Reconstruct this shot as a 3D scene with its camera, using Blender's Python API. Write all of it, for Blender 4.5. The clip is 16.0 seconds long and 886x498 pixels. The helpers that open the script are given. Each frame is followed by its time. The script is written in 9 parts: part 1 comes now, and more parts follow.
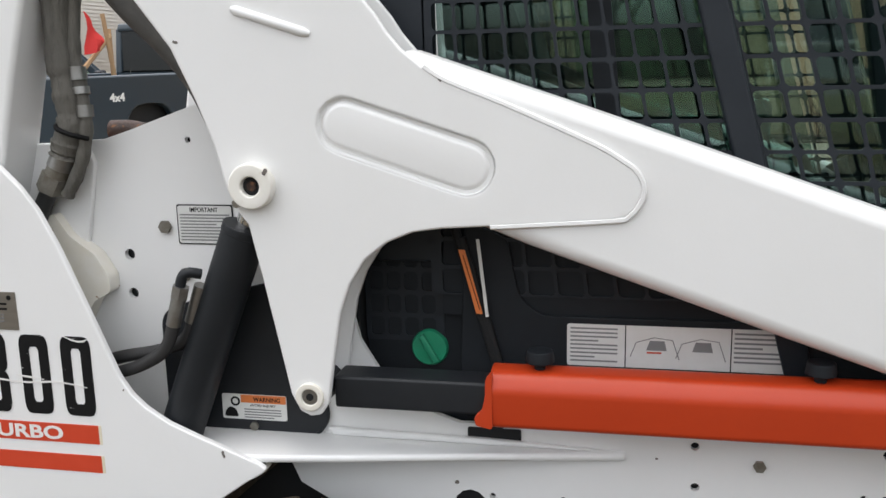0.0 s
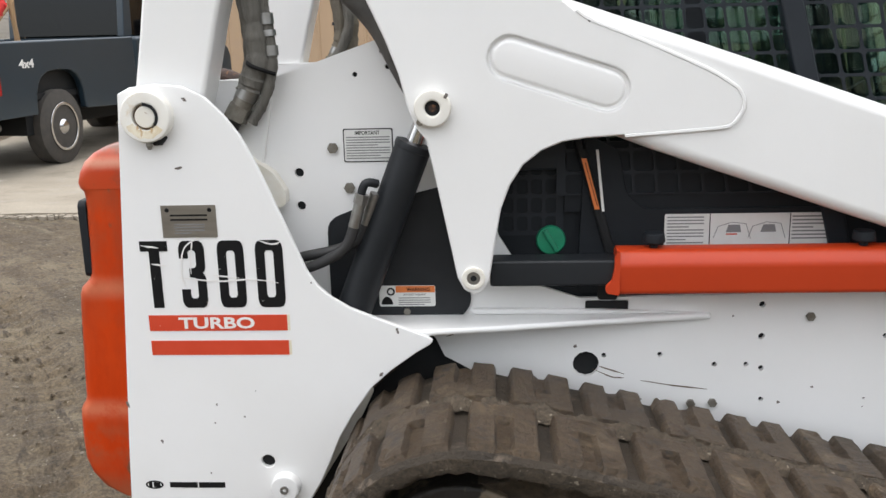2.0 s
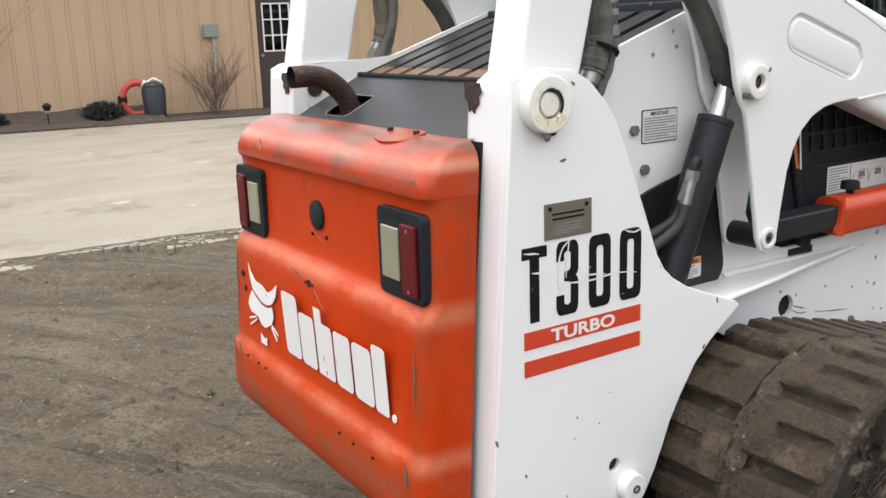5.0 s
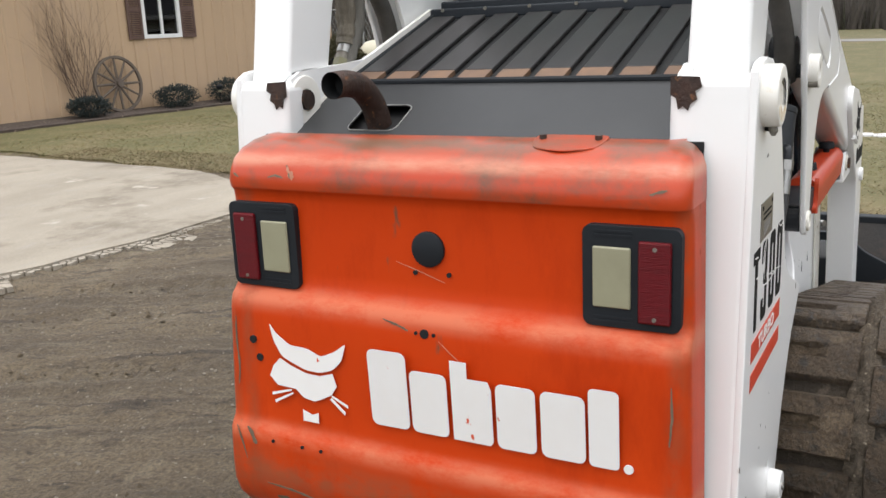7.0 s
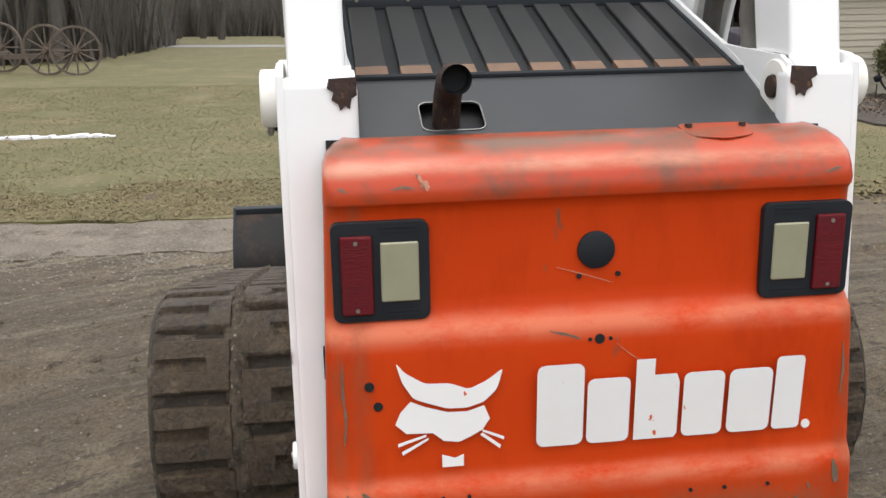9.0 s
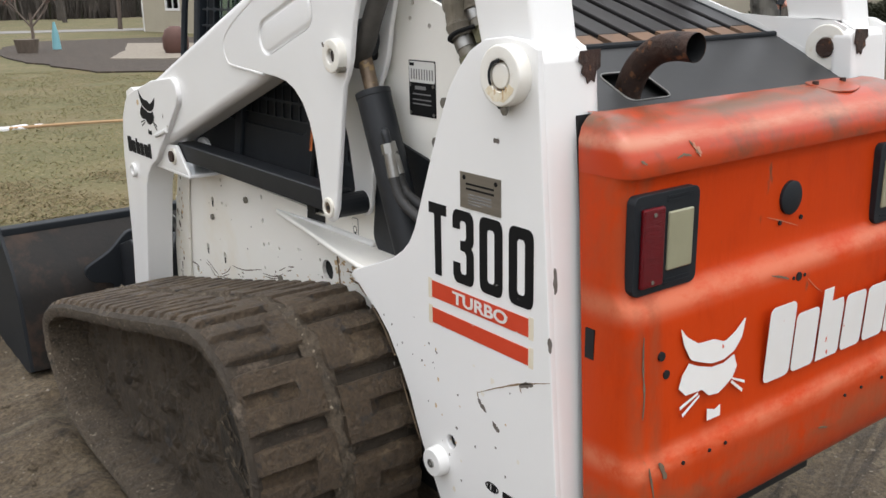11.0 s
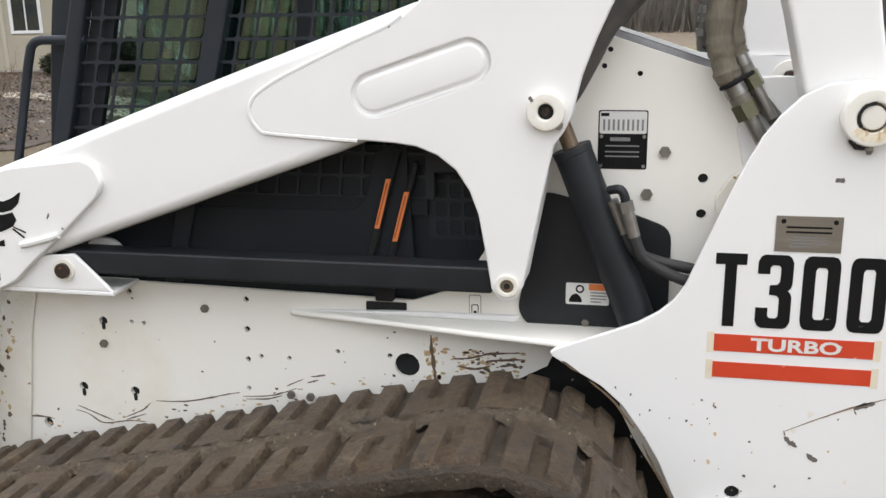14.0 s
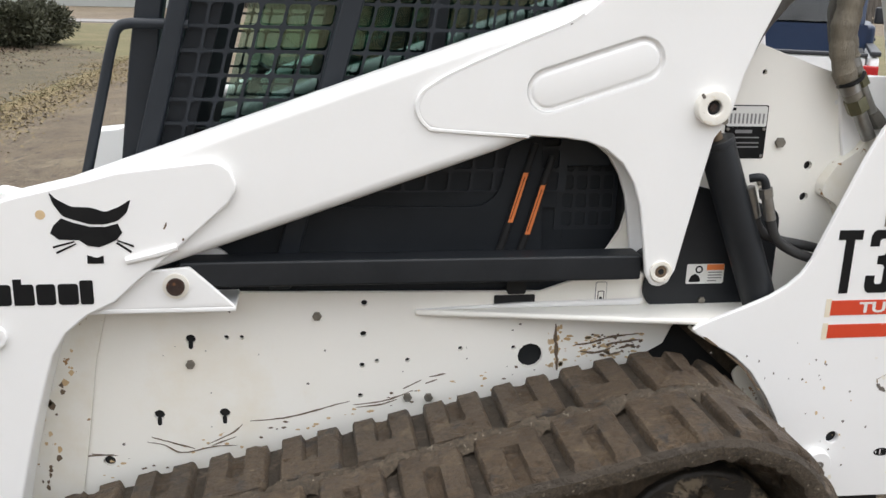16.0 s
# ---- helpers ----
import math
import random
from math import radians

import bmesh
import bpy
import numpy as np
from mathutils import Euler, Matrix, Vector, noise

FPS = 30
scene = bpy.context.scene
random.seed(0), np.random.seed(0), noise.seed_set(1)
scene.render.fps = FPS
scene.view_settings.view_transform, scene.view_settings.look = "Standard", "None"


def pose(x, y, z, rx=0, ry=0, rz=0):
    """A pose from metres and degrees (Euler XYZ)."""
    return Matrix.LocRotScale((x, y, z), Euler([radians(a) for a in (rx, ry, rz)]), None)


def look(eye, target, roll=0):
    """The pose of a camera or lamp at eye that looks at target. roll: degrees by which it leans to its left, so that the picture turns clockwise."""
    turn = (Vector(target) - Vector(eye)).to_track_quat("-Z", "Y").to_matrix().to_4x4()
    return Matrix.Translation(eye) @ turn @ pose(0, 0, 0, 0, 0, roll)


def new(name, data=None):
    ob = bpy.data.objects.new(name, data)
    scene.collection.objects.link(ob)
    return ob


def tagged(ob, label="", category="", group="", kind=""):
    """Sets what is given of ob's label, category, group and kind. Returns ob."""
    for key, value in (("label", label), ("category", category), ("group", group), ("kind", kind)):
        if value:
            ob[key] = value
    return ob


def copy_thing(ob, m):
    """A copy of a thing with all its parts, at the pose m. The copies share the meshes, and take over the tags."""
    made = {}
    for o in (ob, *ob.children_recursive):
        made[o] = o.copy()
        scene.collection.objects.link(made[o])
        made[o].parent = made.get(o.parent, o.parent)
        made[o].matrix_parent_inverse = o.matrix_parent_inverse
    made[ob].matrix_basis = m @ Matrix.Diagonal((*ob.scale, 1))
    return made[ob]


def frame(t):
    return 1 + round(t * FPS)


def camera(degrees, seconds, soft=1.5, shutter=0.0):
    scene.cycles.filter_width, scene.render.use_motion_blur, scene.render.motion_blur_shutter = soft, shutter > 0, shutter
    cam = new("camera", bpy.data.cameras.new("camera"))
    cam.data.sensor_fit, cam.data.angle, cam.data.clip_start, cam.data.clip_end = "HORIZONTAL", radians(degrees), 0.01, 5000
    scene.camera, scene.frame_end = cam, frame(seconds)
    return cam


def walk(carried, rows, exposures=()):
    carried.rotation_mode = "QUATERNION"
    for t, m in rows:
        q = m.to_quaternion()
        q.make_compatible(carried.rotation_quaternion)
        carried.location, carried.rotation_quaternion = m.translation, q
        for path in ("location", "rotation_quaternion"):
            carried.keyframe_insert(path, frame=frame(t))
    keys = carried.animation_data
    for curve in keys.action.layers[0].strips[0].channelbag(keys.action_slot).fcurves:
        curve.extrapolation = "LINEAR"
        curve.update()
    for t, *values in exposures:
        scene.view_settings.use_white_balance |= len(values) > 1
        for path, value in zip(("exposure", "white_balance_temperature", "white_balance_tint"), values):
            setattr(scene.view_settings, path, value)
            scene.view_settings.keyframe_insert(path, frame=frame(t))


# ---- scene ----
cam = camera(51.8, 16.0, soft=1.5, shutter=0.0)
PATH = [
    (0, (1.56, -2.048, 1.622), (1.157, -0.132, 1.213), -1.3),
    (0.5, (1.608, -2.257, 1.617), (1.184, -0.353, 1.179), -1.5),
    (1, (1.547, -2.447, 1.631), (1.105, -0.552, 1.17), -2.2),
    (1.5, (1.296, -2.588, 1.604), (1.041, -0.661, 1.133), -2.2),
    (2, (1.062, -2.553, 1.591), (0.938, -0.615, 1.11), -1.5),
    (2.5, (0.789, -2.415, 1.592), (0.728, -0.473, 1.118), -1.6),
    (3, (0.413, -2.475, 1.582), (0.595, -0.529, 1.156), -2.0),
    (3.5, (0.116, -2.429, 1.59), (0.552, -0.518, 1.191), -1.6),
    (4, (-0.193, -2.248, 1.574), (0.401, -0.383, 1.163), -1.7),
    (4.5, (-0.563, -2.15, 1.561), (0.296, -0.399, 1.12), -1.7),
    (5, (-0.828, -1.976, 1.559), (0.22, -0.339, 1.088), -2.0),
    (5.2, (-0.909, -1.857, 1.548), (0.183, -0.25, 1.072), -2.1),
    (7.3, (-1.517, -0.689, 1.561), (0.267, 0.074, 1.077), -2.6),
    (7.5, (-1.573, -0.56, 1.569), (0.258, 0.075, 1.074), -2.5),
    (8, (-1.617, -0.239, 1.573), (0.285, 0.093, 1.051), -2.3),
    (8.5, (-1.548, 0.108, 1.576), (0.377, 0.22, 1.044), -2.2),
    (8.7, (-1.535, 0.268, 1.566), (0.396, 0.238, 1.047), -1.7),
    (10.8, (-1.094, 1.601, 1.586), (0.484, 0.498, 1.043), -0.8),
    (11, (-0.977, 1.691, 1.567), (0.569, 0.549, 1.014), -1.1),
    (11.5, (-0.722, 1.907, 1.591), (0.687, 0.6, 1.036), -0.9),
    (12, (-0.503, 2.17, 1.633), (0.705, 0.658, 1.13), 0.3),
    (12.5, (-0.183, 2.256, 1.598), (0.906, 0.642, 1.14), -0.9),
    (13, (0.122, 2.337, 1.621), (1.046, 0.626, 1.152), -0.8),
    (13.5, (0.418, 2.498, 1.635), (1.034, 0.659, 1.148), 0.2),
    (14, (0.732, 2.477, 1.621), (1.144, 0.587, 1.113), -0.9),
    (14.5, (1.052, 2.495, 1.636), (1.355, 0.592, 1.102), -1.2),
    (15, (1.346, 2.637, 1.639), (1.438, 0.717, 1.087), -0.0),
    (15.5, (1.584, 2.59, 1.623), (1.452, 0.675, 1.061), 0.9),
    (16, (1.811, 2.509, 1.655), (1.519, 0.609, 1.103), 1.6),
]
walk(cam, [(t, look(eye, target, roll)) for t, eye, target, roll in PATH], exposures=[(0.0, 0.57), (2.0, 0.68), (4.0, 0.76), (5.2, 0.68), (7.5, 0.56), (8.5, 0.54), (11.0, 0.44), (11.5, 0.66), (12.5, 0.70), (16.0, 0.70)])

# ---- sky and daylight (overcast) ----
world = bpy.data.worlds.new("overcast_sky")
scene.world = world
world.use_nodes = True
wn, wl = world.node_tree.nodes, world.node_tree.links
wn.clear()
sky = wn.new("ShaderNodeTexSky")
sky.sky_type, sky.sun_disc = "NISHITA", False
sky.sun_elevation, sky.sun_rotation = radians(82), radians(280)
sky.dust_density, sky.air_density, sky.ozone_density = 4.0, 1.0, 1.0
veil = wn.new("ShaderNodeHueSaturation")
veil.inputs["Saturation"].default_value = 0.38
wbg = wn.new("ShaderNodeBackground")
wbg.inputs["Strength"].default_value = 0.15
wout = wn.new("ShaderNodeOutputWorld")
wl.new(sky.outputs[0], veil.inputs["Color"])
wl.new(veil.outputs[0], wbg.inputs["Color"])
wl.new(wbg.outputs[0], wout.inputs["Surface"])
sun_data = bpy.data.lights.new("sun", "SUN")
sun_data.energy, sun_data.angle, sun_data.color = 2.2, radians(160), (1.0, 1.0, 1.0)
sun = new("sun", sun_data)
sun.matrix_world = look((-0.6, 1.2, 14), (0, 0, 0))

# ---- materials ----
def rgba(c):
    return (c[0], c[1], c[2], 1.0)


def surf(name, base, other=None, scale=4.0, rough=0.5, metal=0.0, bump=0.0, bump_scale=40.0, spots=None, spot_scale=30.0,
         spot_edge=0.68, spot_rough=0.8, stretch=(1, 1, 1), spot_stretch=(1, 1, 1), coat=0.0, vary=0.0, detail=6.0,
         stain=None, stain_scale=1.5, stain_edge=0.55, stain_soft=0.12, spot_soft=0.02, spec=0.5, bump_depth=0.012, turn=0.0, fine=None, fine_scale=60.0, fine_edge=0.5, fine_soft=0.2, swirl=None, grain=0.0, grain_scale=150.0, twist=0.0, bands=(), near=None):
    """A painted, worn or earthen surface: two tones, a broad stain, small spots and a fine relief."""
    m = bpy.data.materials.new(name)
    m.use_nodes = True
    n, l = m.node_tree.nodes, m.node_tree.links
    b = n["Principled BSDF"]
    tc = n.new("ShaderNodeTexCoord")

    place = tc.outputs["Object"]
    if swirl:                                     # streaks that curve round a point, like wheel marks
        sp = n.new("ShaderNodeSeparateXYZ")
        l.new(place, sp.inputs[0])

        def calc(op, p, q):
            k = n.new("ShaderNodeMath")
            k.operation = op
            for i, v in enumerate((p, q)):
                if isinstance(v, (int, float)):
                    k.inputs[i].default_value = v
                else:
                    l.new(v, k.inputs[i])
            return k.outputs[0]
        dx, dy = calc("SUBTRACT", sp.outputs[0], swirl[0]), calc("SUBTRACT", sp.outputs[1], swirl[1])
        rr = calc("SQRT", calc("ADD", calc("MULTIPLY", dx, dx), calc("MULTIPLY", dy, dy)), 0.0)
        cb = n.new("ShaderNodeCombineXYZ")
        even = calc("MULTIPLY", calc("LOGARITHM", calc("DIVIDE", rr, swirl[2]), math.e), swirl[2])
        l.new(even, cb.inputs[0])
        l.new(calc("MULTIPLY", calc("ARCTAN2", dy, dx), swirl[2]), cb.inputs[1])
        place = cb.outputs[0]

    def field(sc, st, det=detail, rg=0.6, flat=False):
        mp = n.new("ShaderNodeMapping")
        mp.vector_type = "TEXTURE"
        mp.inputs["Rotation"].default_value = (0, 0, radians(turn))
        mp.inputs["Scale"].default_value = tuple(1.0 / q for q in st)
        t = n.new("ShaderNodeTexNoise")
        t.inputs["Scale"].default_value, t.inputs["Detail"].default_value, t.inputs["Roughness"].default_value = sc, det, rg
        t.inputs["Distortion"].default_value = twist
        l.new(tc.outputs["Object"] if flat else place, mp.inputs[0])
        l.new(mp.outputs[0], t.inputs[0])
        return t.outputs[0]

    def edge(out, lo, hi):
        r = n.new("ShaderNodeMapRange")
        r.inputs["From Min"].default_value, r.inputs["From Max"].default_value = lo, hi
        l.new(out, r.inputs[0])
        return r.outputs[0]

    def mix(fac, a, c):
        x = n.new("ShaderNodeMix")
        x.data_type = "RGBA"
        l.new(fac, x.inputs[0])
        if isinstance(a, tuple):
            x.inputs[6].default_value = rgba(a)
        else:
            l.new(a, x.inputs[6])
        x.inputs[7].default_value = rgba(c)
        return x.outputs[2]

    col = mix(edge(field(scale, stretch), 0.3, 0.7), tuple(base), other or tuple(v * 0.88 for v in base))
    if stain:
        col = mix(edge(field(stain_scale, (1, 1, 1), 8, 0.7), stain_edge, stain_edge + stain_soft), col, stain)
    if fine:
        col = mix(edge(field(fine_scale, stretch, 8, 0.7), fine_edge, fine_edge + fine_soft), col, fine)
    for colour, sc, st, lo, soft_ in bands:       # long ragged streaks, wet and dark or dry and pale
        streak = edge(field(sc, st, 9, 0.62), lo, lo + soft_)
        if near:                                  # only where the machines work
            ds = n.new("ShaderNodeVectorMath")
            ds.operation = "DISTANCE"
            ds.inputs[1].default_value = (near[0], near[1], 0)
            l.new(tc.outputs["Object"], ds.inputs[0])
            fade = n.new("ShaderNodeMath")
            fade.operation = "MULTIPLY"
            l.new(streak, fade.inputs[0])
            l.new(edge(ds.outputs["Value"], near[3], near[2]), fade.inputs[1])
            streak = fade.outputs[0]
        col = mix(streak, col, colour)
    rgh = None
    if spots:
        mask = edge(field(spot_scale, spot_stretch, 4, 0.55), spot_edge, spot_edge + spot_soft)
        col = mix(mask, col, spots)
        r = n.new("ShaderNodeMapRange")
        r.inputs["To Min"].default_value, r.inputs["To Max"].default_value = rough, spot_rough
        l.new(mask, r.inputs[0])
        rgh = r.outputs[0]
    gr = None
    if grain:                                     # loose grit: small lighter and darker specks with their own relief
        gr = field(grain_scale, (1, 1, 1), 6, 0.75, True)
        hs = n.new("ShaderNodeHueSaturation")
        r = n.new("ShaderNodeMapRange")
        r.inputs["From Min"].default_value, r.inputs["From Max"].default_value = 0.32, 0.68
        r.inputs["To Min"].default_value, r.inputs["To Max"].default_value = 1 - grain, 1 + grain
        l.new(gr, r.inputs[0])
        l.new(r.outputs[0], hs.inputs["Value"])
        l.new(col, hs.inputs["Color"])
        col = hs.outputs[0]
    if vary:
        oi = n.new("ShaderNodeObjectInfo")
        hs = n.new("ShaderNodeHueSaturation")
        r = n.new("ShaderNodeMapRange")
        r.inputs["To Min"].default_value, r.inputs["To Max"].default_value = 1 - vary, 1 + vary
        l.new(oi.outputs["Random"], r.inputs[0])
        l.new(r.outputs[0], hs.inputs["Value"])
        l.new(col, hs.inputs["Color"])
        col = hs.outputs[0]
    l.new(col, b.inputs["Base Color"])
    if rgh:
        l.new(rgh, b.inputs["Roughness"])
    else:
        b.inputs["Roughness"].default_value = rough
    b.inputs["Metallic"].default_value = metal
    b.inputs["Coat Weight"].default_value = coat
    b.inputs["Coat Roughness"].default_value = 0.15
    b.inputs["Specular IOR Level"].default_value = spec
    if bump:
        bp = n.new("ShaderNodeBump")
        bp.inputs["Strength"].default_value, bp.inputs["Distance"].default_value = min(1.0, bump), bump_depth
        hgt = field(bump_scale, stretch, 8, 0.65)
        if gr:
            ad = n.new("ShaderNodeMath")
            ad.operation = "MULTIPLY_ADD"
            ad.inputs[1].default_value = 0.45
            l.new(gr, ad.inputs[0])
            l.new(hgt, ad.inputs[2])
            hgt = ad.outputs[0]
        l.new(hgt, bp.inputs["Height"])
        l.new(bp.outputs[0], b.inputs["Normal"])
    return m


def rub(m, axis, centres, width, colour, scale=14.0, stretch=(1, 1, 1), amount=0.9):
    """Wear along raised edges: a ragged lighter or darker rub round the given coordinates of one axis."""
    n, l = m.node_tree.nodes, m.node_tree.links
    b = n["Principled BSDF"]
    tc = n.new("ShaderNodeTexCoord")
    sp = n.new("ShaderNodeSeparateXYZ")
    l.new(tc.outputs["Object"], sp.inputs[0])
    mp = n.new("ShaderNodeMapping")
    mp.inputs["Scale"].default_value = stretch
    l.new(tc.outputs["Object"], mp.inputs[0])
    t = n.new("ShaderNodeTexNoise")
    t.inputs["Scale"].default_value, t.inputs["Detail"].default_value, t.inputs["Roughness"].default_value = scale, 8, 0.7
    l.new(mp.outputs[0], t.inputs[0])
    total = None
    for c in centres:
        d = n.new("ShaderNodeMath")
        d.operation = "SUBTRACT"
        l.new(sp.outputs[axis], d.inputs[0])
        d.inputs[1].default_value = c
        a = n.new("ShaderNodeMath")
        a.operation = "ABSOLUTE"
        l.new(d.outputs[0], a.inputs[0])
        r = n.new("ShaderNodeMapRange")
        r.interpolation_type = "SMOOTHSTEP"
        r.inputs["From Min"].default_value, r.inputs["From Max"].default_value = width, 0.0
        l.new(a.outputs[0], r.inputs[0])
        if total is None:
            total = r.outputs[0]
        else:
            mx = n.new("ShaderNodeMath")
            mx.operation = "MAXIMUM"
            l.new(total, mx.inputs[0])
            l.new(r.outputs[0], mx.inputs[1])
            total = mx.outputs[0]
    e = n.new("ShaderNodeMapRange")
    e.inputs["From Min"].default_value, e.inputs["From Max"].default_value, e.inputs["To Max"].default_value = 0.36, 0.56, amount
    l.new(t.outputs[0], e.inputs[0])
    k = n.new("ShaderNodeMath")
    k.operation = "MULTIPLY"
    l.new(total, k.inputs[0])
    l.new(e.outputs[0], k.inputs[1])
    x = n.new("ShaderNodeMix")
    x.data_type = "RGBA"
    l.new(k.outputs[0], x.inputs[0])
    l.new(b.inputs["Base Color"].links[0].from_socket, x.inputs[6])
    x.inputs[7].default_value = rgba(colour)
    l.new(x.outputs[2], b.inputs["Base Color"])
    return m


def glass(name, tint, gloss=0.12, sheen=(1, 1, 1)):
    """A thin pane: tinted see-through with a mirror gloss."""
    m = bpy.data.materials.new(name)
    m.use_nodes = True
    n, l = m.node_tree.nodes, m.node_tree.links
    n.clear()
    out, mx, tr, gl = (n.new("ShaderNode" + k) for k in ("OutputMaterial", "MixShader", "BsdfTransparent", "BsdfGlossy"))
    tr.inputs[0].default_value = rgba(tint)
    gl.inputs["Color"].default_value = rgba(sheen)
    gl.inputs["Roughness"].default_value = 0.03
    lw = n.new("ShaderNodeLayerWeight")
    lw.inputs[0].default_value = 0.5
    pw = n.new("ShaderNodeMath")
    pw.operation = "POWER"
    pw.inputs[1].default_value = 5.0
    l.new(lw.outputs["Facing"], pw.inputs[0])
    ad = n.new("ShaderNodeMath")
    ad.operation = "MULTIPLY_ADD"
    ad.inputs[1].default_value, ad.inputs[2].default_value = 0.9, gloss * 0.5
    l.new(pw.outputs[0], ad.inputs[0])
    l.new(ad.outputs[0], mx.inputs[0])
    l.new(tr.outputs[0], mx.inputs[1])
    l.new(gl.outputs[0], mx.inputs[2])
    l.new(mx.outputs[0], out.inputs[0])
    return m


M_WHITE = surf("white_paint", (0.82, 0.82, 0.81), (0.79, 0.79, 0.775), 3, 0.3, spots=(0.16, 0.10, 0.06), spot_scale=30, spot_edge=0.805, bump=0.03, bump_scale=120, coat=0.25)
M_WORN = surf("worn_white_paint", (0.86, 0.845, 0.79), (0.85, 0.83, 0.76), 2.2, 0.38, spots=(0.17, 0.10, 0.055), spot_scale=13, spot_edge=0.78, spot_stretch=(0.45, 1, 1.6), bump=0.05, bump_scale=90, stain=(0.80, 0.74, 0.61), stain_scale=1.7, stain_edge=0.56, stain_soft=0.25)
M_CREAM = surf("stained_cream_paint", (0.74, 0.70, 0.60), (0.78, 0.76, 0.70), 20, 0.4, spots=(0.30, 0.17, 0.07), spot_scale=40, spot_edge=0.66)
M_BOSS = surf("rust_bloomed_white_paint", (0.80, 0.785, 0.735), (0.76, 0.735, 0.66), 14, 0.4, stain=(0.63, 0.52, 0.36), stain_scale=16, stain_edge=0.56, stain_soft=0.14, spots=(0.22, 0.13, 0.06), spot_scale=45, spot_edge=0.72)
M_ORANGE = surf("faded_orange_paint", (0.475, 0.039, 0.0035), (0.505, 0.047, 0.005), 3, 0.38, spec=0.14, bump=0.06, bump_scale=60, stain=(0.37, 0.042, 0.010), stain_scale=2.2, stain_edge=0.58, stain_soft=0.2, spots=(0.14, 0.065, 0.035), spot_scale=15, spot_edge=0.69, spot_soft=0.06, spot_stretch=(1, 1.2, 0.4), fine=(0.38, 0.030, 0.003), fine_scale=5, fine_edge=0.50, fine_soft=0.2, stretch=(1, 1, 0.35))
M_ORANGE_ROLL = surf("rubbed_orange_paint", (0.42, 0.034, 0.004), (0.44, 0.060, 0.015), 5, 0.30, spec=0.40, stain=(0.15, 0.060, 0.034), stain_scale=4.5, stain_edge=0.48, stain_soft=0.16, stretch=(1, 0.18, 1), spots=(0.12, 0.09, 0.06), spot_scale=9, spot_edge=0.68, spot_soft=0.08, spot_stretch=(1, 0.25, 1.5), bump=0.03)
rub(M_ORANGE, 2, (0.998, 0.692), 0.040, (0.56, 0.20, 0.11), 9, (1, 0.5, 1), 0.6)
rub(M_ORANGE, 2, (0.47, 0.60), 0.09, (0.26, 0.085, 0.04), 12, (1, 0.7, 1), 0.7)
rub(M_ORANGE, 1, (0.50, 0.455, -0.50), 0.03, (0.22, 0.075, 0.035), 16, (1, 1, 0.6), 0.45)
rub(M_ORANGE_ROLL, 2, (1.330,), 0.026, (0.13, 0.085, 0.055), 8, (1, 0.35, 1), 0.9)
rub(M_ORANGE_ROLL, 2, (1.297,), 0.022, (0.52, 0.22, 0.14), 6, (1, 0.3, 1), 0.9)
M_SCRATCH = surf("scraped_to_dirty_metal", (0.10, 0.07, 0.045), (0.17, 0.12, 0.075), 40, 0.7)
M_CHIP = surf("chipped_grey_metal", (0.17, 0.155, 0.14), (0.11, 0.09, 0.075), 60, 0.6)
M_RUSTLINE = surf("thin_rusty_scratch", (0.20, 0.13, 0.07), (0.32, 0.24, 0.15), 60, 0.6)
M_BLOOM = surf("tan_rust_bloom", (0.72, 0.64, 0.46), (0.58, 0.44, 0.24), 30, 0.5, stain=(0.76, 0.70, 0.56), stain_scale=30, stain_edge=0.45)
M_STREAK = surf("thin_rust_streak", (0.50, 0.33, 0.15), (0.62, 0.48, 0.30), 30, 0.5)
M_NUT = surf("olive_plated_nut", (0.17, 0.16, 0.09), (0.12, 0.115, 0.075), 30, 0.4, metal=0.6)
M_HOSEDUST = surf("dusty_black_hose", (0.045, 0.042, 0.038), (0.085, 0.078, 0.068), 14, 0.65, bump=0.4)
M_STREAKPALE = surf("pale_bare_scrape", (0.50, 0.24, 0.15), (0.42, 0.16, 0.09), 30, 0.6)
M_ROD = surf("rust_flecked_rod", (0.20, 0.15, 0.10), (0.11, 0.075, 0.05), 30, 0.4, metal=0.5, spots=(0.33, 0.24, 0.13), spot_scale=40, spot_edge=0.6)
M_SAFETY = surf("bright_orange_paint", (0.50, 0.046, 0.009), (0.47, 0.042, 0.009), 6, 0.38, bump=0.03)
M_BLACK = surf("black_paint", (0.009, 0.011, 0.0135), (0.016, 0.018, 0.021), 8, 0.48, spec=0.35, bump=0.05, bump_scale=60, spots=(0.07, 0.07, 0.07), spot_scale=60, spot_edge=0.76)
M_CHAR = surf("charcoal_coating", (0.0095, 0.0130, 0.0178), (0.016, 0.0205, 0.0265), 7, 0.5, spec=0.35, bump=0.04, bump_scale=150)
M_DARK = surf("dark_plastic", (0.010, 0.0122, 0.015), (0.016, 0.019, 0.0225), 5, 0.6, spec=0.22, bump=0.05)
# steel black that also paints the shade inside holes, slots and rooms
M_VOID = surf("black_steel_and_unlit_depth", (0.011, 0.0125, 0.014), (0.017, 0.017, 0.017), 6, 0.6, spec=0.25, bump=0.1)
M_GRILLE = surf("dusty_dark_grille", (0.022, 0.021, 0.022), (0.033, 0.030, 0.029), 7, 0.45, spec=0.35, stretch=(0.3, 1, 1), bump=0.04)
M_GRILLE_END = surf("rust_dusted_grille_end", (0.20, 0.115, 0.065), (0.14, 0.085, 0.055), 14, 0.6)
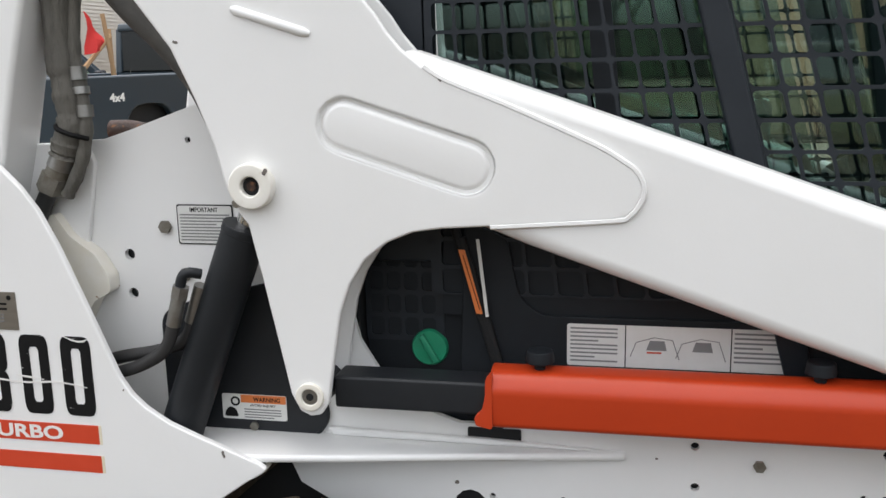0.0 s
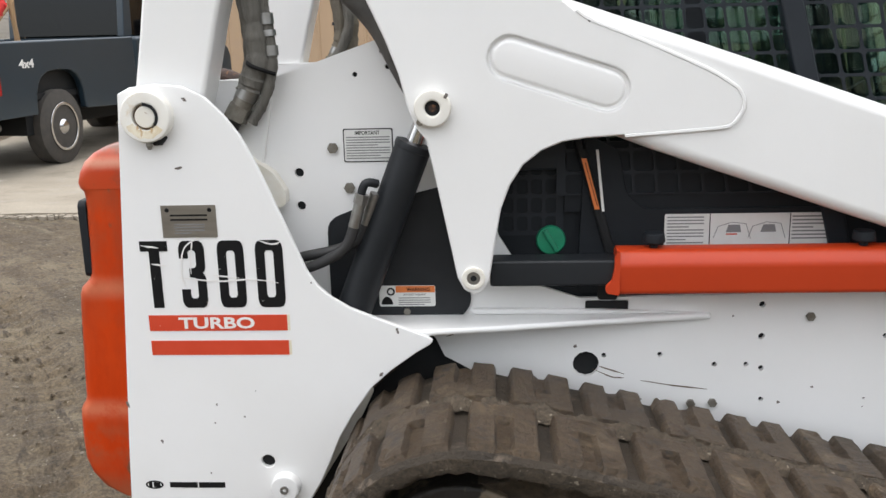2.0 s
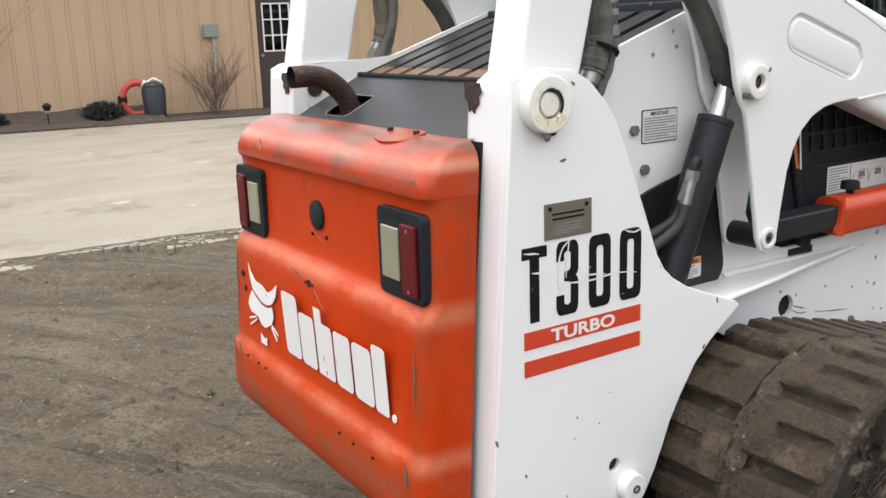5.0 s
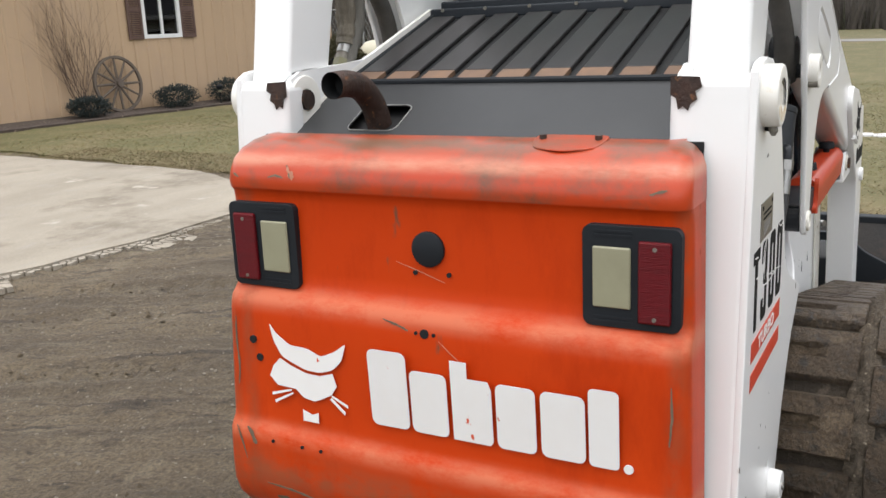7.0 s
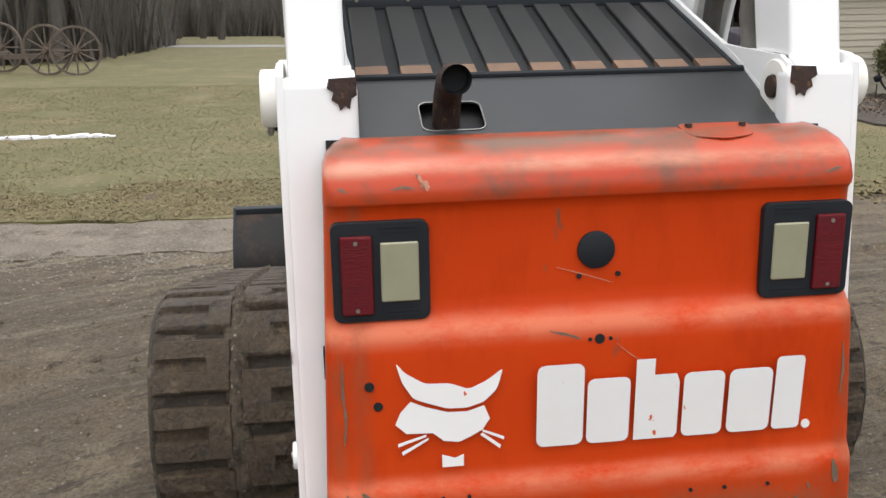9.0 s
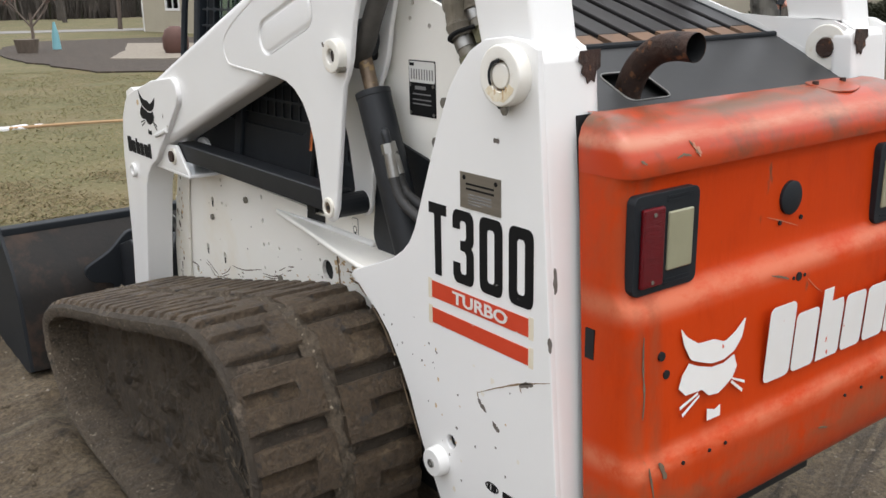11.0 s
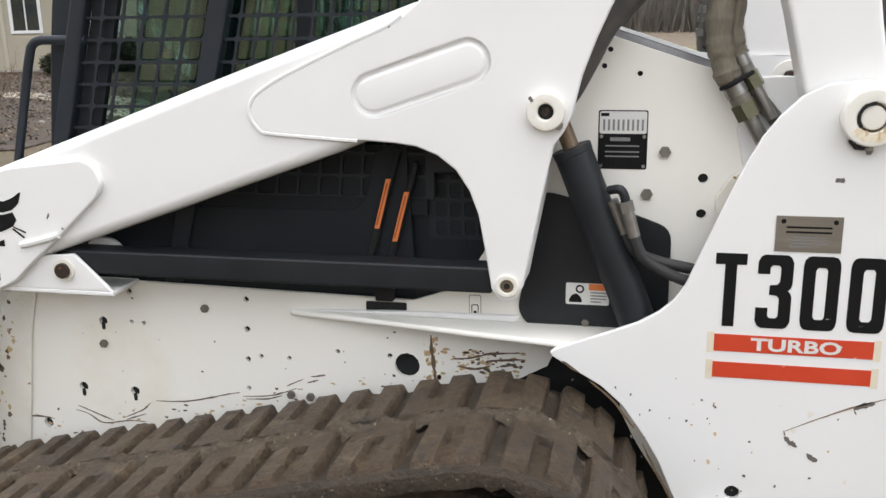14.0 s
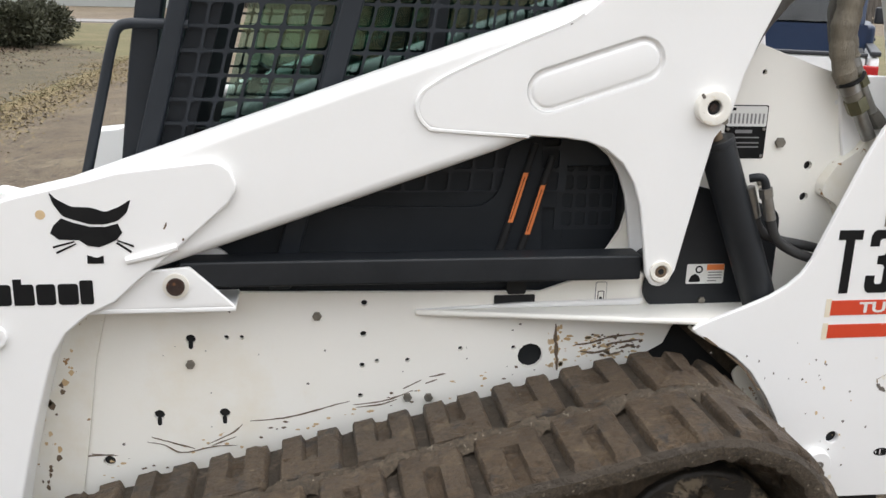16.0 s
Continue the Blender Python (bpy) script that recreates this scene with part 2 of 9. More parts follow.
M_GREY = surf("dark_grey_metal", (0.027, 0.028, 0.030), (0.040, 0.041, 0.042), 2.5, 0.42, spec=0.35, metal=0.1, bump=0.02, bump_scale=40)
M_RUST = surf("rusty_pipe", (0.022, 0.013, 0.010), (0.055, 0.026, 0.016), 22, 0.6, metal=0.2, bump=0.5, bump_scale=70, fine=(0.010, 0.008, 0.007), fine_scale=30, fine_edge=0.55, fine_soft=0.08, spots=(0.17, 0.078, 0.036), spot_scale=60, spot_edge=0.585, spot_soft=0.08)
M_STEEL = surf("worn_steel", (0.36, 0.36, 0.35), (0.26, 0.25, 0.23), 30, 0.38, metal=0.9, bump=0.05)
M_CHROME = surf("chromed_rod", (0.62, 0.62, 0.62), (0.52, 0.51, 0.49), 12, 0.15, metal=1.0)
M_BOLT = surf("dull_bolt", (0.24, 0.23, 0.20), (0.16, 0.14, 0.11), 60, 0.55, metal=0.5)
M_RUBBER = surf("black_hose_rubber", (0.020, 0.020, 0.021), (0.03, 0.03, 0.03), 20, 0.55, bump=0.1, bump_scale=200)
M_SLEEVE = surf("dusty_woven_hose_sleeve", (0.105, 0.10, 0.088), (0.17, 0.16, 0.135), 9, 0.75, stretch=(2.5, 2.5, 0.5), bump=0.8, bump_scale=40, fine=(0.06, 0.056, 0.048), fine_scale=14)
M_SLEEVE_TAN = surf("tan_woven_hose_sleeve", (0.21, 0.18, 0.13), (0.13, 0.115, 0.09), 9, 0.7, stretch=(2.5, 2.5, 0.5), bump=0.8, bump_scale=40, fine=(0.10, 0.088, 0.066), fine_scale=14)
M_TRACK = surf("muddy_rubber", (0.094, 0.064, 0.037), (0.056, 0.038, 0.022), 5, 0.50, spec=0.5, grain=0.5, grain_scale=85, bump=1.0, bump_scale=50, bump_depth=0.022, stain=(0.135, 0.097, 0.059), stain_scale=7, stain_edge=0.54, stain_soft=0.10, vary=0.10, fine=(0.040, 0.033, 0.027), fine_scale=22, fine_edge=0.56, fine_soft=0.08, spots=(0.24, 0.195, 0.14), spot_scale=60, spot_edge=0.695, spot_soft=0.05)
# wet rubber, darkened further so the gaps between blocks look shaded
M_BELT = surf("wet_track_rubber_with_gap_shade", (0.050, 0.036, 0.022), (0.027, 0.020, 0.013), 9, 0.7, bump=1.0, bump_scale=50, bump_depth=0.02, stain=(0.13, 0.10, 0.072), stain_scale=13, stain_edge=0.56, stain_soft=0.08)
M_GRIT = surf("gritty_light_mud", (0.120, 0.092, 0.062), (0.070, 0.054, 0.037), 14, 0.85, grain=0.5, grain_scale=110, bump=1.0, bump_scale=45, bump_depth=0.02, spots=(0.33, 0.28, 0.21), spot_scale=75, spot_edge=0.64, spot_soft=0.05, fine=(0.035, 0.028, 0.02), fine_scale=24, fine_edge=0.58, fine_soft=0.08)
M_CLAY = surf("caked_mud", (0.078, 0.056, 0.034), (0.042, 0.030, 0.018), 9, 0.6, grain=0.4, grain_scale=70, bump=1.0, bump_scale=26, bump_depth=0.03, fine=(0.035, 0.028, 0.022), fine_scale=16, fine_edge=0.57, fine_soft=0.08, stain=(0.115, 0.087, 0.058), stain_scale=14, stain_edge=0.55)
M_HUB = surf("black_hub_with_dried_splashes", (0.014, 0.012, 0.010), (0.022, 0.018, 0.014), 12, 0.55, bump=0.6, bump_scale=30, stain=(0.17, 0.135, 0.092), stain_scale=11, stain_edge=0.53, stain_soft=0.06, fine=(0.010, 0.009, 0.008), fine_scale=30, fine_edge=0.60, fine_soft=0.06)
M_RED = surf("red_decal_film", (0.56, 0.052, 0.018), (0.60, 0.062, 0.025), 20, 0.4, spots=(0.72, 0.62, 0.55), spot_scale=50, spot_edge=0.72)
M_BLACKFILM = surf("black_decal_film", (0.007, 0.007, 0.0075), (0.010, 0.010, 0.010), 20, 0.65, spec=0.15, spots=(0.62, 0.62, 0.60), spot_scale=34, spot_edge=0.69, spot_stretch=(1, 1, 2.5))
M_INK = surf("black_ink", (0.007, 0.007, 0.0075), (0.012, 0.012, 0.012), 20, 0.7, spec=0.15)
M_INKGREY = surf("grey_print", (0.22, 0.22, 0.22), rough=0.5)
M_PAPER = surf("white_label_film", (0.72, 0.72, 0.70), (0.66, 0.66, 0.63), 30, 0.4)
M_FILM = surf("yellowed_film_edge", (0.70, 0.62, 0.46), (0.74, 0.68, 0.55), 30, 0.5)
M_WHITEFILM = surf("white_decal_film", (0.78, 0.77, 0.75), (0.76, 0.74, 0.71), 12, 0.4, spots=(0.60, 0.075, 0.02), spot_scale=22, spot_edge=0.71, spot_stretch=(1, 1.6, 0.8))
M_OFILM = surf("orange_label_film", (0.70, 0.20, 0.05), (0.66, 0.18, 0.05), 30, 0.45)
M_NAME = surf("brushed_nameplate", (0.26, 0.24, 0.21), (0.33, 0.305, 0.265), 5, 0.36, metal=0.75, stretch=(1, 1, 12))
M_LENSR = surf("red_lens", (0.115, 0.0015, 0.005), (0.085, 0.0015, 0.004), 40, 0.3, spec=0.22, bump=0.35, bump_scale=180, stretch=(1, 0.2, 3))
M_LENSW = surf("milky_lens", (0.29, 0.28, 0.185), (0.26, 0.25, 0.165), 16, 0.35, coat=0.1)
M_GREEN = surf("green_filler_cap", (0.015, 0.26, 0.13), (0.02, 0.22, 0.12), 30, 0.4)
M_TEAL = glass("teal_tinted_pane", (0.66, 0.77, 0.735), 0.25, (0.60, 0.80, 0.76))
M_CLEAR = glass("dusty_window_pane", (0.55, 0.58, 0.58), 0.12)
M_DARKPANE = glass("dark_window_pane", (0.16, 0.18, 0.18), 0.10)

# ---- mesh tools ----
def empty(name, place, label, category, group="", kind=""):
    ob = new(name)
    ob.empty_display_size = 0.2
    ob.location = place
    return tagged(ob, label, category, group, kind)


def finish(bm, smooth=False):
    bmesh.ops.recalc_face_normals(bm, faces=bm.faces[:])
    for f in bm.faces:
        f.smooth = smooth
    return bm


def part(name, bm, material, parent=None, label="", smooth=False, bevel=0.0, segments=2, local=False):
    """Links a bmesh as one mesh object under a thing or a part. Its vertices are in world metres unless local is set."""
    finish(bm, smooth or bevel > 0)
    me = bpy.data.meshes.new(name)
    bm.to_mesh(me)
    bm.free()
    me.materials.append(material)
    ob = new(name, me)
    if parent is not None:
        ob.parent = parent
        if not local:
            top = parent
            off = Vector(parent.location)
            while top.parent is not None:
                top = top.parent
                off += Vector(top.location)
            ob.location = -off
    if label:
        ob["label"] = label
    if bevel:
        mod = ob.modifiers.new("edges", "BEVEL")
        mod.width, mod.segments, mod.limit_method, mod.angle_limit = bevel, segments, "ANGLE", radians(35)
        mod.harden_normals = False
        ws = ob.modifiers.new("shading", "WEIGHTED_NORMAL")
        ws.keep_sharp = True
    elif smooth:
        for p in me.polygons:
            p.use_smooth = True
        me.set_sharp_from_angle(angle=radians(38))
    return ob


def thing(name, bm, material, label, category, group="", kind="", smooth=False, bevel=0.0, segments=2):
    return tagged(part(name, bm, material, None, "", smooth, bevel, segments), label, category, group, kind)


def add_box(bm, x0, x1, y0, y1, z0, z1, m=None):
    vs = [bm.verts.new((x, y, z)) for x in (x0, x1) for y in (y0, y1) for z in (z0, z1)]
    for a in ((0, 1, 3, 2), (4, 6, 7, 5), (0, 4, 5, 1), (2, 3, 7, 6), (0, 2, 6, 4), (1, 5, 7, 3)):
        bm.faces.new([vs[i] for i in a])
    if m is not None:
        for v in vs:
            v.co = m @ v.co
    return bm


def box(x0, x1, y0, y1, z0, z1, m=None):
    return add_box(bmesh.new(), x0, x1, y0, y1, z0, z1, m)


def add_plate(bm, outer, y0, y1, holes=(), axis="y", m=None):
    """A flat plate with real holes: outlines in (x, z) for axis y, (y, z) for axis x, (x, y) for axis z."""
    def put(p, d):
        v = {"y": (p[0], d, p[1]), "x": (d, p[0], p[1]), "z": (p[0], p[1], d)}[axis]
        return bm.verts.new(m @ Vector(v) if m is not None else v)
    rings = [[[put(p, d) for p in ring] for ring in (outer, *holes)] for d in (y0, y1)]
    for side in rings:
        if not holes and len(outer) < 5:
            bm.faces.new(side[0])
            continue
        es = []
        for ring in side:
            for a, b in zip(ring, ring[1:] + ring[:1]):
                es.append(bm.edges.get((a, b)) or bm.edges.new((a, b)))
        bmesh.ops.triangle_fill(bm, use_beauty=True, use_dissolve=False, edges=es)
    for ra, rb in zip(*rings):
        for i in range(len(ra)):
            j = (i + 1) % len(ra)
            bm.faces.new((ra[i], ra[j], rb[j], rb[i]))
    return bm


def plate(outer, y0, y1, holes=(), axis="y", m=None):
    return add_plate(bmesh.new(), outer, y0, y1, holes, axis, m)


def ring(x, z, r, n=14, sq=1.0):
    return [(x + r * math.cos(2 * math.pi * i / n), z + r * sq * math.sin(2 * math.pi * i / n)) for i in range(n)]


def rounded(x0, x1, z0, z1, r, n=4):
    out = []
    for cx, cz, a in ((x1 - r, z1 - r, 0), (x0 + r, z1 - r, 90), (x0 + r, z0 + r, 180), (x1 - r, z0 + r, 270)):
        for i in range(n + 1):
            t = radians(a + 90 * i / n)
            out.append((cx + r * math.cos(t), cz + r * math.sin(t)))
    return out


def stadium(a, b, r, n=8):
    d = math.atan2(b[1] - a[1], b[0] - a[0])
    out = [(b[0] + r * math.cos(d - math.pi / 2 + math.pi * i / n), b[1] + r * math.sin(d - math.pi / 2 + math.pi * i / n)) for i in range(n + 1)]
    return out + [(a[0] + r * math.cos(d + math.pi / 2 + math.pi * i / n), a[1] + r * math.sin(d + math.pi / 2 + math.pi * i / n)) for i in range(n + 1)]


def soft(pts, r=0.02, n=3):
    """Rounds the corners of a closed outline."""
    out = []
    for i, p in enumerate(pts):
        a, b = Vector(pts[i - 1]), Vector(pts[(i + 1) % len(pts)])
        p = Vector(p)
        da, db = (a - p), (b - p)
        k = min(r, da.length * 0.45, db.length * 0.45)
        s, e = p + da.normalized() * k, p + db.normalized() * k
        for j in range(n + 1):
            t = j / n
            q = s * (1 - t) ** 2 + p * 2 * t * (1 - t) + e * t * t
            out.append((q.x, q.y))
    return out


def curve(pts, n=5, closed=False):
    """A smooth line through the points (Catmull-Rom)."""
    P = [Vector(p) for p in pts]
    out = []
    last = len(P) if closed else len(P) - 1
    for i in range(last):
        if closed:
            a, b, c, d = P[i - 1], P[i], P[(i + 1) % len(P)], P[(i + 2) % len(P)]
        else:
            a, b, c, d = P[max(i - 1, 0)], P[i], P[i + 1], P[min(i + 2, len(P) - 1)]
        for j in range(n):
            t = j / n
            out.append(0.5 * (2 * b + (c - a) * t + (2 * a - 5 * b + 4 * c - d) * t * t + (3 * b - a - 3 * c + d) * t ** 3))
    if not closed:
        out.append(P[-1])
    return out


def add_tube(bm, pts, radii, n=10, cap=True):
    """A tube along a line of points, with one radius or one for each."""
    pts = [Vector(p) for p in pts]
    if not isinstance(radii, (list, tuple)):
        radii = [radii] * len(pts)
    rings, up = [], None
    for i, p in enumerate(pts):
        d = (pts[min(i + 1, len(pts) - 1)] - pts[max(i - 1, 0)])
        d = d.normalized() if d.length > 1e-9 else Vector((0, 0, 1))
        if up is None:
            up = d.cross(Vector((0.3, 0.5, 0.8))).normalized()
        up = (up - d * up.dot(d)).normalized()
        side = d.cross(up)
        rings.append([bm.verts.new(p + (up * math.cos(2 * math.pi * k / n) + side * math.sin(2 * math.pi * k / n)) * radii[i]) for k in range(n)])
    for a, b in zip(rings, rings[1:]):
        for k in range(n):
            bm.faces.new((a[k], a[(k + 1) % n], b[(k + 1) % n], b[k]))
    if cap:
        bm.faces.new(rings[0][::-1])
        bm.faces.new(rings[-1])
    return bm


def tube(pts, radii, n=10, cap=True):
    return add_tube(bmesh.new(), pts, radii, n, cap)


def pin(x, z, y0, y1, r, n=24, r1=None):
    return tube([(x, y0, z), (x, y1, z)], [r, r if r1 is None else r1], n)


def pipe_ring(x, z, y0, y1, r_out, r_in, n=28):
    return plate(ring(x, z, r_out, n), y0, y1, [ring(x, z, r_in, n)])


def writing(name, text, material, parent, m, height, width, depth=0.001, bold=0.0, local=False, label=""):
    """Raised lettering of a given height and width; m maps x to the right, y up, z out."""
    cu = bpy.data.curves.new(name, "FONT")
    cu.body, cu.size, cu.offset, cu.resolution_u = text, 1.0, bold, 3
    tmp = bpy.data.objects.new(name, cu)
    scene.collection.objects.link(tmp)
    bpy.context.view_layer.update()
    me = bpy.data.meshes.new_from_object(tmp.evaluated_get(bpy.context.evaluated_depsgraph_get()))
    bpy.data.objects.remove(tmp)
    co = np.array([v.co for v in me.vertices])
    lo, hi = co.min(0), co.max(0)
    bm = bmesh.new()
    bm.from_mesh(me)
    bpy.data.meshes.remove(me)
    for v in bm.verts:
        v.co = Vector(((v.co.x - lo[0]) / (hi[0] - lo[0]) * width, (v.co.y - lo[1]) / (hi[1] - lo[1]) * height, 0))
    faces = bm.faces[:]
    got = bmesh.ops.extrude_face_region(bm, geom=faces)
    for v in got["geom"]:
        if isinstance(v, bmesh.types.BMVert):
            v.co.z += depth
    for v in bm.verts:
        v.co = m @ v.co
    return part(name, bm, material, parent, label, local=local)


def side_frame(s, x, z, y):
    """Writing on the side s of the machine (-1 right, 1 left), beginning at x, z, in the plane y."""
    return Matrix(((-s, 0, 0, x), (0, 0, s, s * y), (0, 1, 0, z), (0, 0, 0, 1)))


# ---- the compact track loader ----
loader = empty("compact_track_loader", (1.3, 0, 0), "white and orange compact track loader standing on muddy gravel", "loader")

HOLES = [(2.087, 0.846, 0.012), (2.005, 0.848, 0.006), (1.97, 0.847, 0.006), (2.004, 0.931, 0.008), (1.681, 0.926, 0.008),
         (1.683, 0.847, 0.008), (1.686, 0.766, 0.007), (1.65, 0.776, 0.006), (1.575, 0.776, 0.006), (1.445, 0.802, 0.006),
         (1.69, 0.686, 0.006), (2.168, 0.655, 0.013), (2.016, 0.653, 0.013), (2.29, 0.539, 0.014), (1.311, 0.8, 0.006), (1.268, 0.778, 0.032),
         (0.80, 1.533, 0.006), (0.812, 1.498, 0.006), (0.736, 1.482, 0.006), (0.542, 1.413, 0.006), (0.594, 1.258, 0.011), (0.594, 1.179, 0.011)]
BOLTS = [(2.09, 0.784, 0.011), (1.793, 0.897, 0.011), (1.574, 0.678, 0.011), (1.522, 0.676, 0.011), (2.388, 0.475, 0.016), (0.677, 1.315, 0.013), (0.712, 1.221, 0.013)]
BODY = [(2.47, 0.40), (2.467, 0.457), (2.442, 0.59), (2.412, 0.689), (2.386, 0.793), (2.364, 0.879), (2.33, 0.965), (1.25, 0.945), (1.13, 0.985), (1.06, 1.10), (1.0, 1.35), (0.93, 1.606),
        (0.826, 1.571), (0.720, 1.536), (0.643, 1.510), (0.585, 1.489), (0.555, 1.481), (0.50, 1.462), (0.36, 1.40), (0.25, 1.33), (0.22, 0.87), (0.885, 0.868), (0.905, 0.845), (0.925, 0.80), (0.97, 0.775), (1.03, 0.74), (1.20, 0.40)]
POST = [(0.232, 1.458), (0.26, 1.472), (0.315, 1.478), (0.375, 1.472), (0.425, 1.447), (0.462, 1.41), (0.494, 1.366), (0.527, 1.30), (0.562, 1.215), (0.60, 1.12),
        (0.626, 1.055), (0.648, 1.02), (0.677, 0.993), (0.72, 0.966), (0.78, 0.941), (0.845, 0.916), (0.895, 0.896), (0.908, 0.886), (0.90, 0.876), (0.868, 0.857),
        (0.81, 0.815), (0.762, 0.772), (0.715, 0.705), (0.68, 0.645), (0.655, 0.585), (0.63, 0.53), (0.60, 0.48), (0.547, 0.413), (0.152, 0.405), (0.165, 0.60)]
WEB = [(0.70, 1.76), (0.722, 1.731), (0.783, 1.649), (0.822, 1.562), (0.85, 1.487), (0.868, 1.41), (0.886, 1.37), (0.905, 1.345), (0.925, 1.25), (0.953, 1.108), (0.967, 1.035),
       (0.982, 1.005), (1.001, 0.996), (1.022, 1.0), (1.038, 1.025), (1.05, 1.10), (1.066, 1.19), (1.086, 1.243), (1.115, 1.287), (1.155, 1.318), (1.20, 1.336),
       (1.25, 1.343), (1.332, 1.348), (1.528, 1.361), (1.554, 1.368), (1.572, 1.388), (1.578, 1.412), (1.567, 1.438), (1.545, 1.456), (1.497, 1.484), (1.36, 1.546), (1.262, 1.586), (1.226, 1.609), (1.19, 1.638),
       (1.165, 1.668), (1.148, 1.695), (1.126, 1.722), (1.06, 1.82), (1.0, 1.93), (0.92, 2.02), (0.78, 2.07), (0.60, 2.09), (0.46, 2.08), (0.41, 2.02), (0.44, 1.95), (0.56, 1.88), (0.64, 1.82)]
TUBE_OUT = [(1.18, 1.645), (1.30, 1.603), (1.45, 1.552), (1.66, 1.478), (1.905, 1.390), (2.25, 1.266), (2.36, 1.226), (2.40, 1.10), (2.20, 1.03), (2.104, 1.065), (1.961, 1.114), (1.807, 1.167), (1.659, 1.220), (1.518, 1.269), (1.382, 1.317), (1.20, 1.39)]
TOE = [(2.25, 1.258), (2.20, 1.272), (2.10, 1.284), (2.01, 1.295), (1.988, 1.290), (1.970, 1.275), (1.959, 1.248), (1.961, 1.228), (1.974, 1.206), (2.093, 1.099), (2.16, 1.045), (2.22, 0.99), (2.278, 0.962), (2.325, 0.922),
       (2.355, 0.875), (2.382, 0.79), (2.405, 0.71), (2.428, 0.62), (2.448, 0.54), (2.46, 0.48), (2.47, 0.44), (2.48, 0.40), (2.52, 0.30), (2.66, 0.28), (2.63, 0.43), (2.60, 0.60), (2.59, 0.80), (2.583, 0.95), (2.572, 1.02), (2.545, 1.115), (2.50, 1.175), (2.465, 1.203), (2.40, 1.222)]
LINK = [(0.258, 1.44), (0.285, 1.58), (0.309, 1.72), (0.345, 1.92), (0.40, 2.04), (0.47, 2.07), (0.56, 2.03), (0.55, 1.93), (0.52, 1.82), (0.490, 1.72), (0.456, 1.60), (0.422, 1.46), (0.395, 1.37), (0.30, 1.335), (0.25, 1.38)]


def ys(s, a, b):
    return (s * a, s * b) if s > 0 else (s * b, s * a)


def stroke(pts, width, seed=1):
    """A ragged, tapering stroke round a line of points, as a closed outline."""
    rng = random.Random(seed)
    line = curve([(p[0], p[1], 0) for p in pts], 5)
    up, down = [], []
    for i, p in enumerate(line):
        d = (line[min(i + 1, len(line) - 1)] - line[max(i - 1, 0)]).normalized()
        n = Vector((-d.y, d.x, 0))
        t = i / (len(line) - 1)
        w = width * 0.5 * (0.15 + 0.85 * math.sin(math.pi * min(1, max(0, 0.08 + 0.84 * t)))) 
        a, b = p + n * w * rng.uniform(0.5, 1.4), p - n * w * rng.uniform(0.5, 1.4)
        up.append((a.x, a.y))
        down.append((b.x, b.y))
    return up + down[::-1]


def label_plate(name, s, x0, x1, z0, z1, y, material, parent, label=""):
    return part(name, plate(rounded(x0, x1, z0, z1, 0.004, 2), *ys(s, y, y + 0.0012)), material, parent, label)


def print_bars(s, x0, x1, z0, z1, y, parent, rows, material, seed=1, gap=0.5):
    """Unreadable small print as plain bars."""
    rng = random.Random(seed)
    h = (z1 - z0) / rows
    bm = bmesh.new()
    for i in range(rows):
        end = x1 if i % 4 != 3 else x0 + (x1 - x0) * rng.uniform(0.45, 0.9)
        a, b = (x0, end) if s < 0 else (x1 - (end - x0), x1)
        add_box(bm, a, b, *ys(s, y, y + 0.0006), z1 - (i + gap) * h - h * 0.2, z1 - (i + gap) * h + h * 0.2)
    return part("small_print", bm, material, parent)


def emblem(parent, m, w, h, material):
    """A plain two-horned badge: a crescent, a shield, short bars and a foot block."""
    k = lambda pts: [(x * w, y * h) for x, y in pts]
    bend = lambda pts: soft(k(pts), 0.04 * w, 3)
    shapes = [bend([(0.02, 1.0), (0.10, 0.90), (0.28, 0.79), (0.51, 0.78), (0.68, 0.715), (0.85, 0.785), (1.0, 0.89), (0.94, 0.70), (0.82, 0.59), (0.66, 0.545), (0.48, 0.55), (0.30, 0.61), (0.17, 0.66), (0.07, 0.82)]),
              k([(0.0, 0.43), (0.05, 0.54), (0.145, 0.635), (0.28, 0.575), (0.48, 0.515), (0.66, 0.51), (0.82, 0.555), (0.87, 0.43), (0.80, 0.33), (0.68, 0.27), (0.58, 0.23), (0.44, 0.25), (0.34, 0.33), (0.10, 0.34)]),
              k([(0.42, 0.0), (0.62, 0.0), (0.62, 0.11), (0.54, 0.08), (0.42, 0.12)]),
              k([(0.02, 0.22), (0.28, 0.30), (0.28, 0.32), (0.02, 0.25)]), k([(0.06, 0.14), (0.30, 0.27), (0.30, 0.29), (0.05, 0.17)]),
              k([(0.80, 0.31), (1.0, 0.22), (1.0, 0.25), (0.80, 0.33)]), k([(0.78, 0.28), (0.96, 0.14), (0.97, 0.17), (0.80, 0.30)])]
    for pts in shapes:
        part("badge_shape", plate(pts, 0.0, 0.001, axis="z", m=m), material, parent, "piece of a plain horned badge")


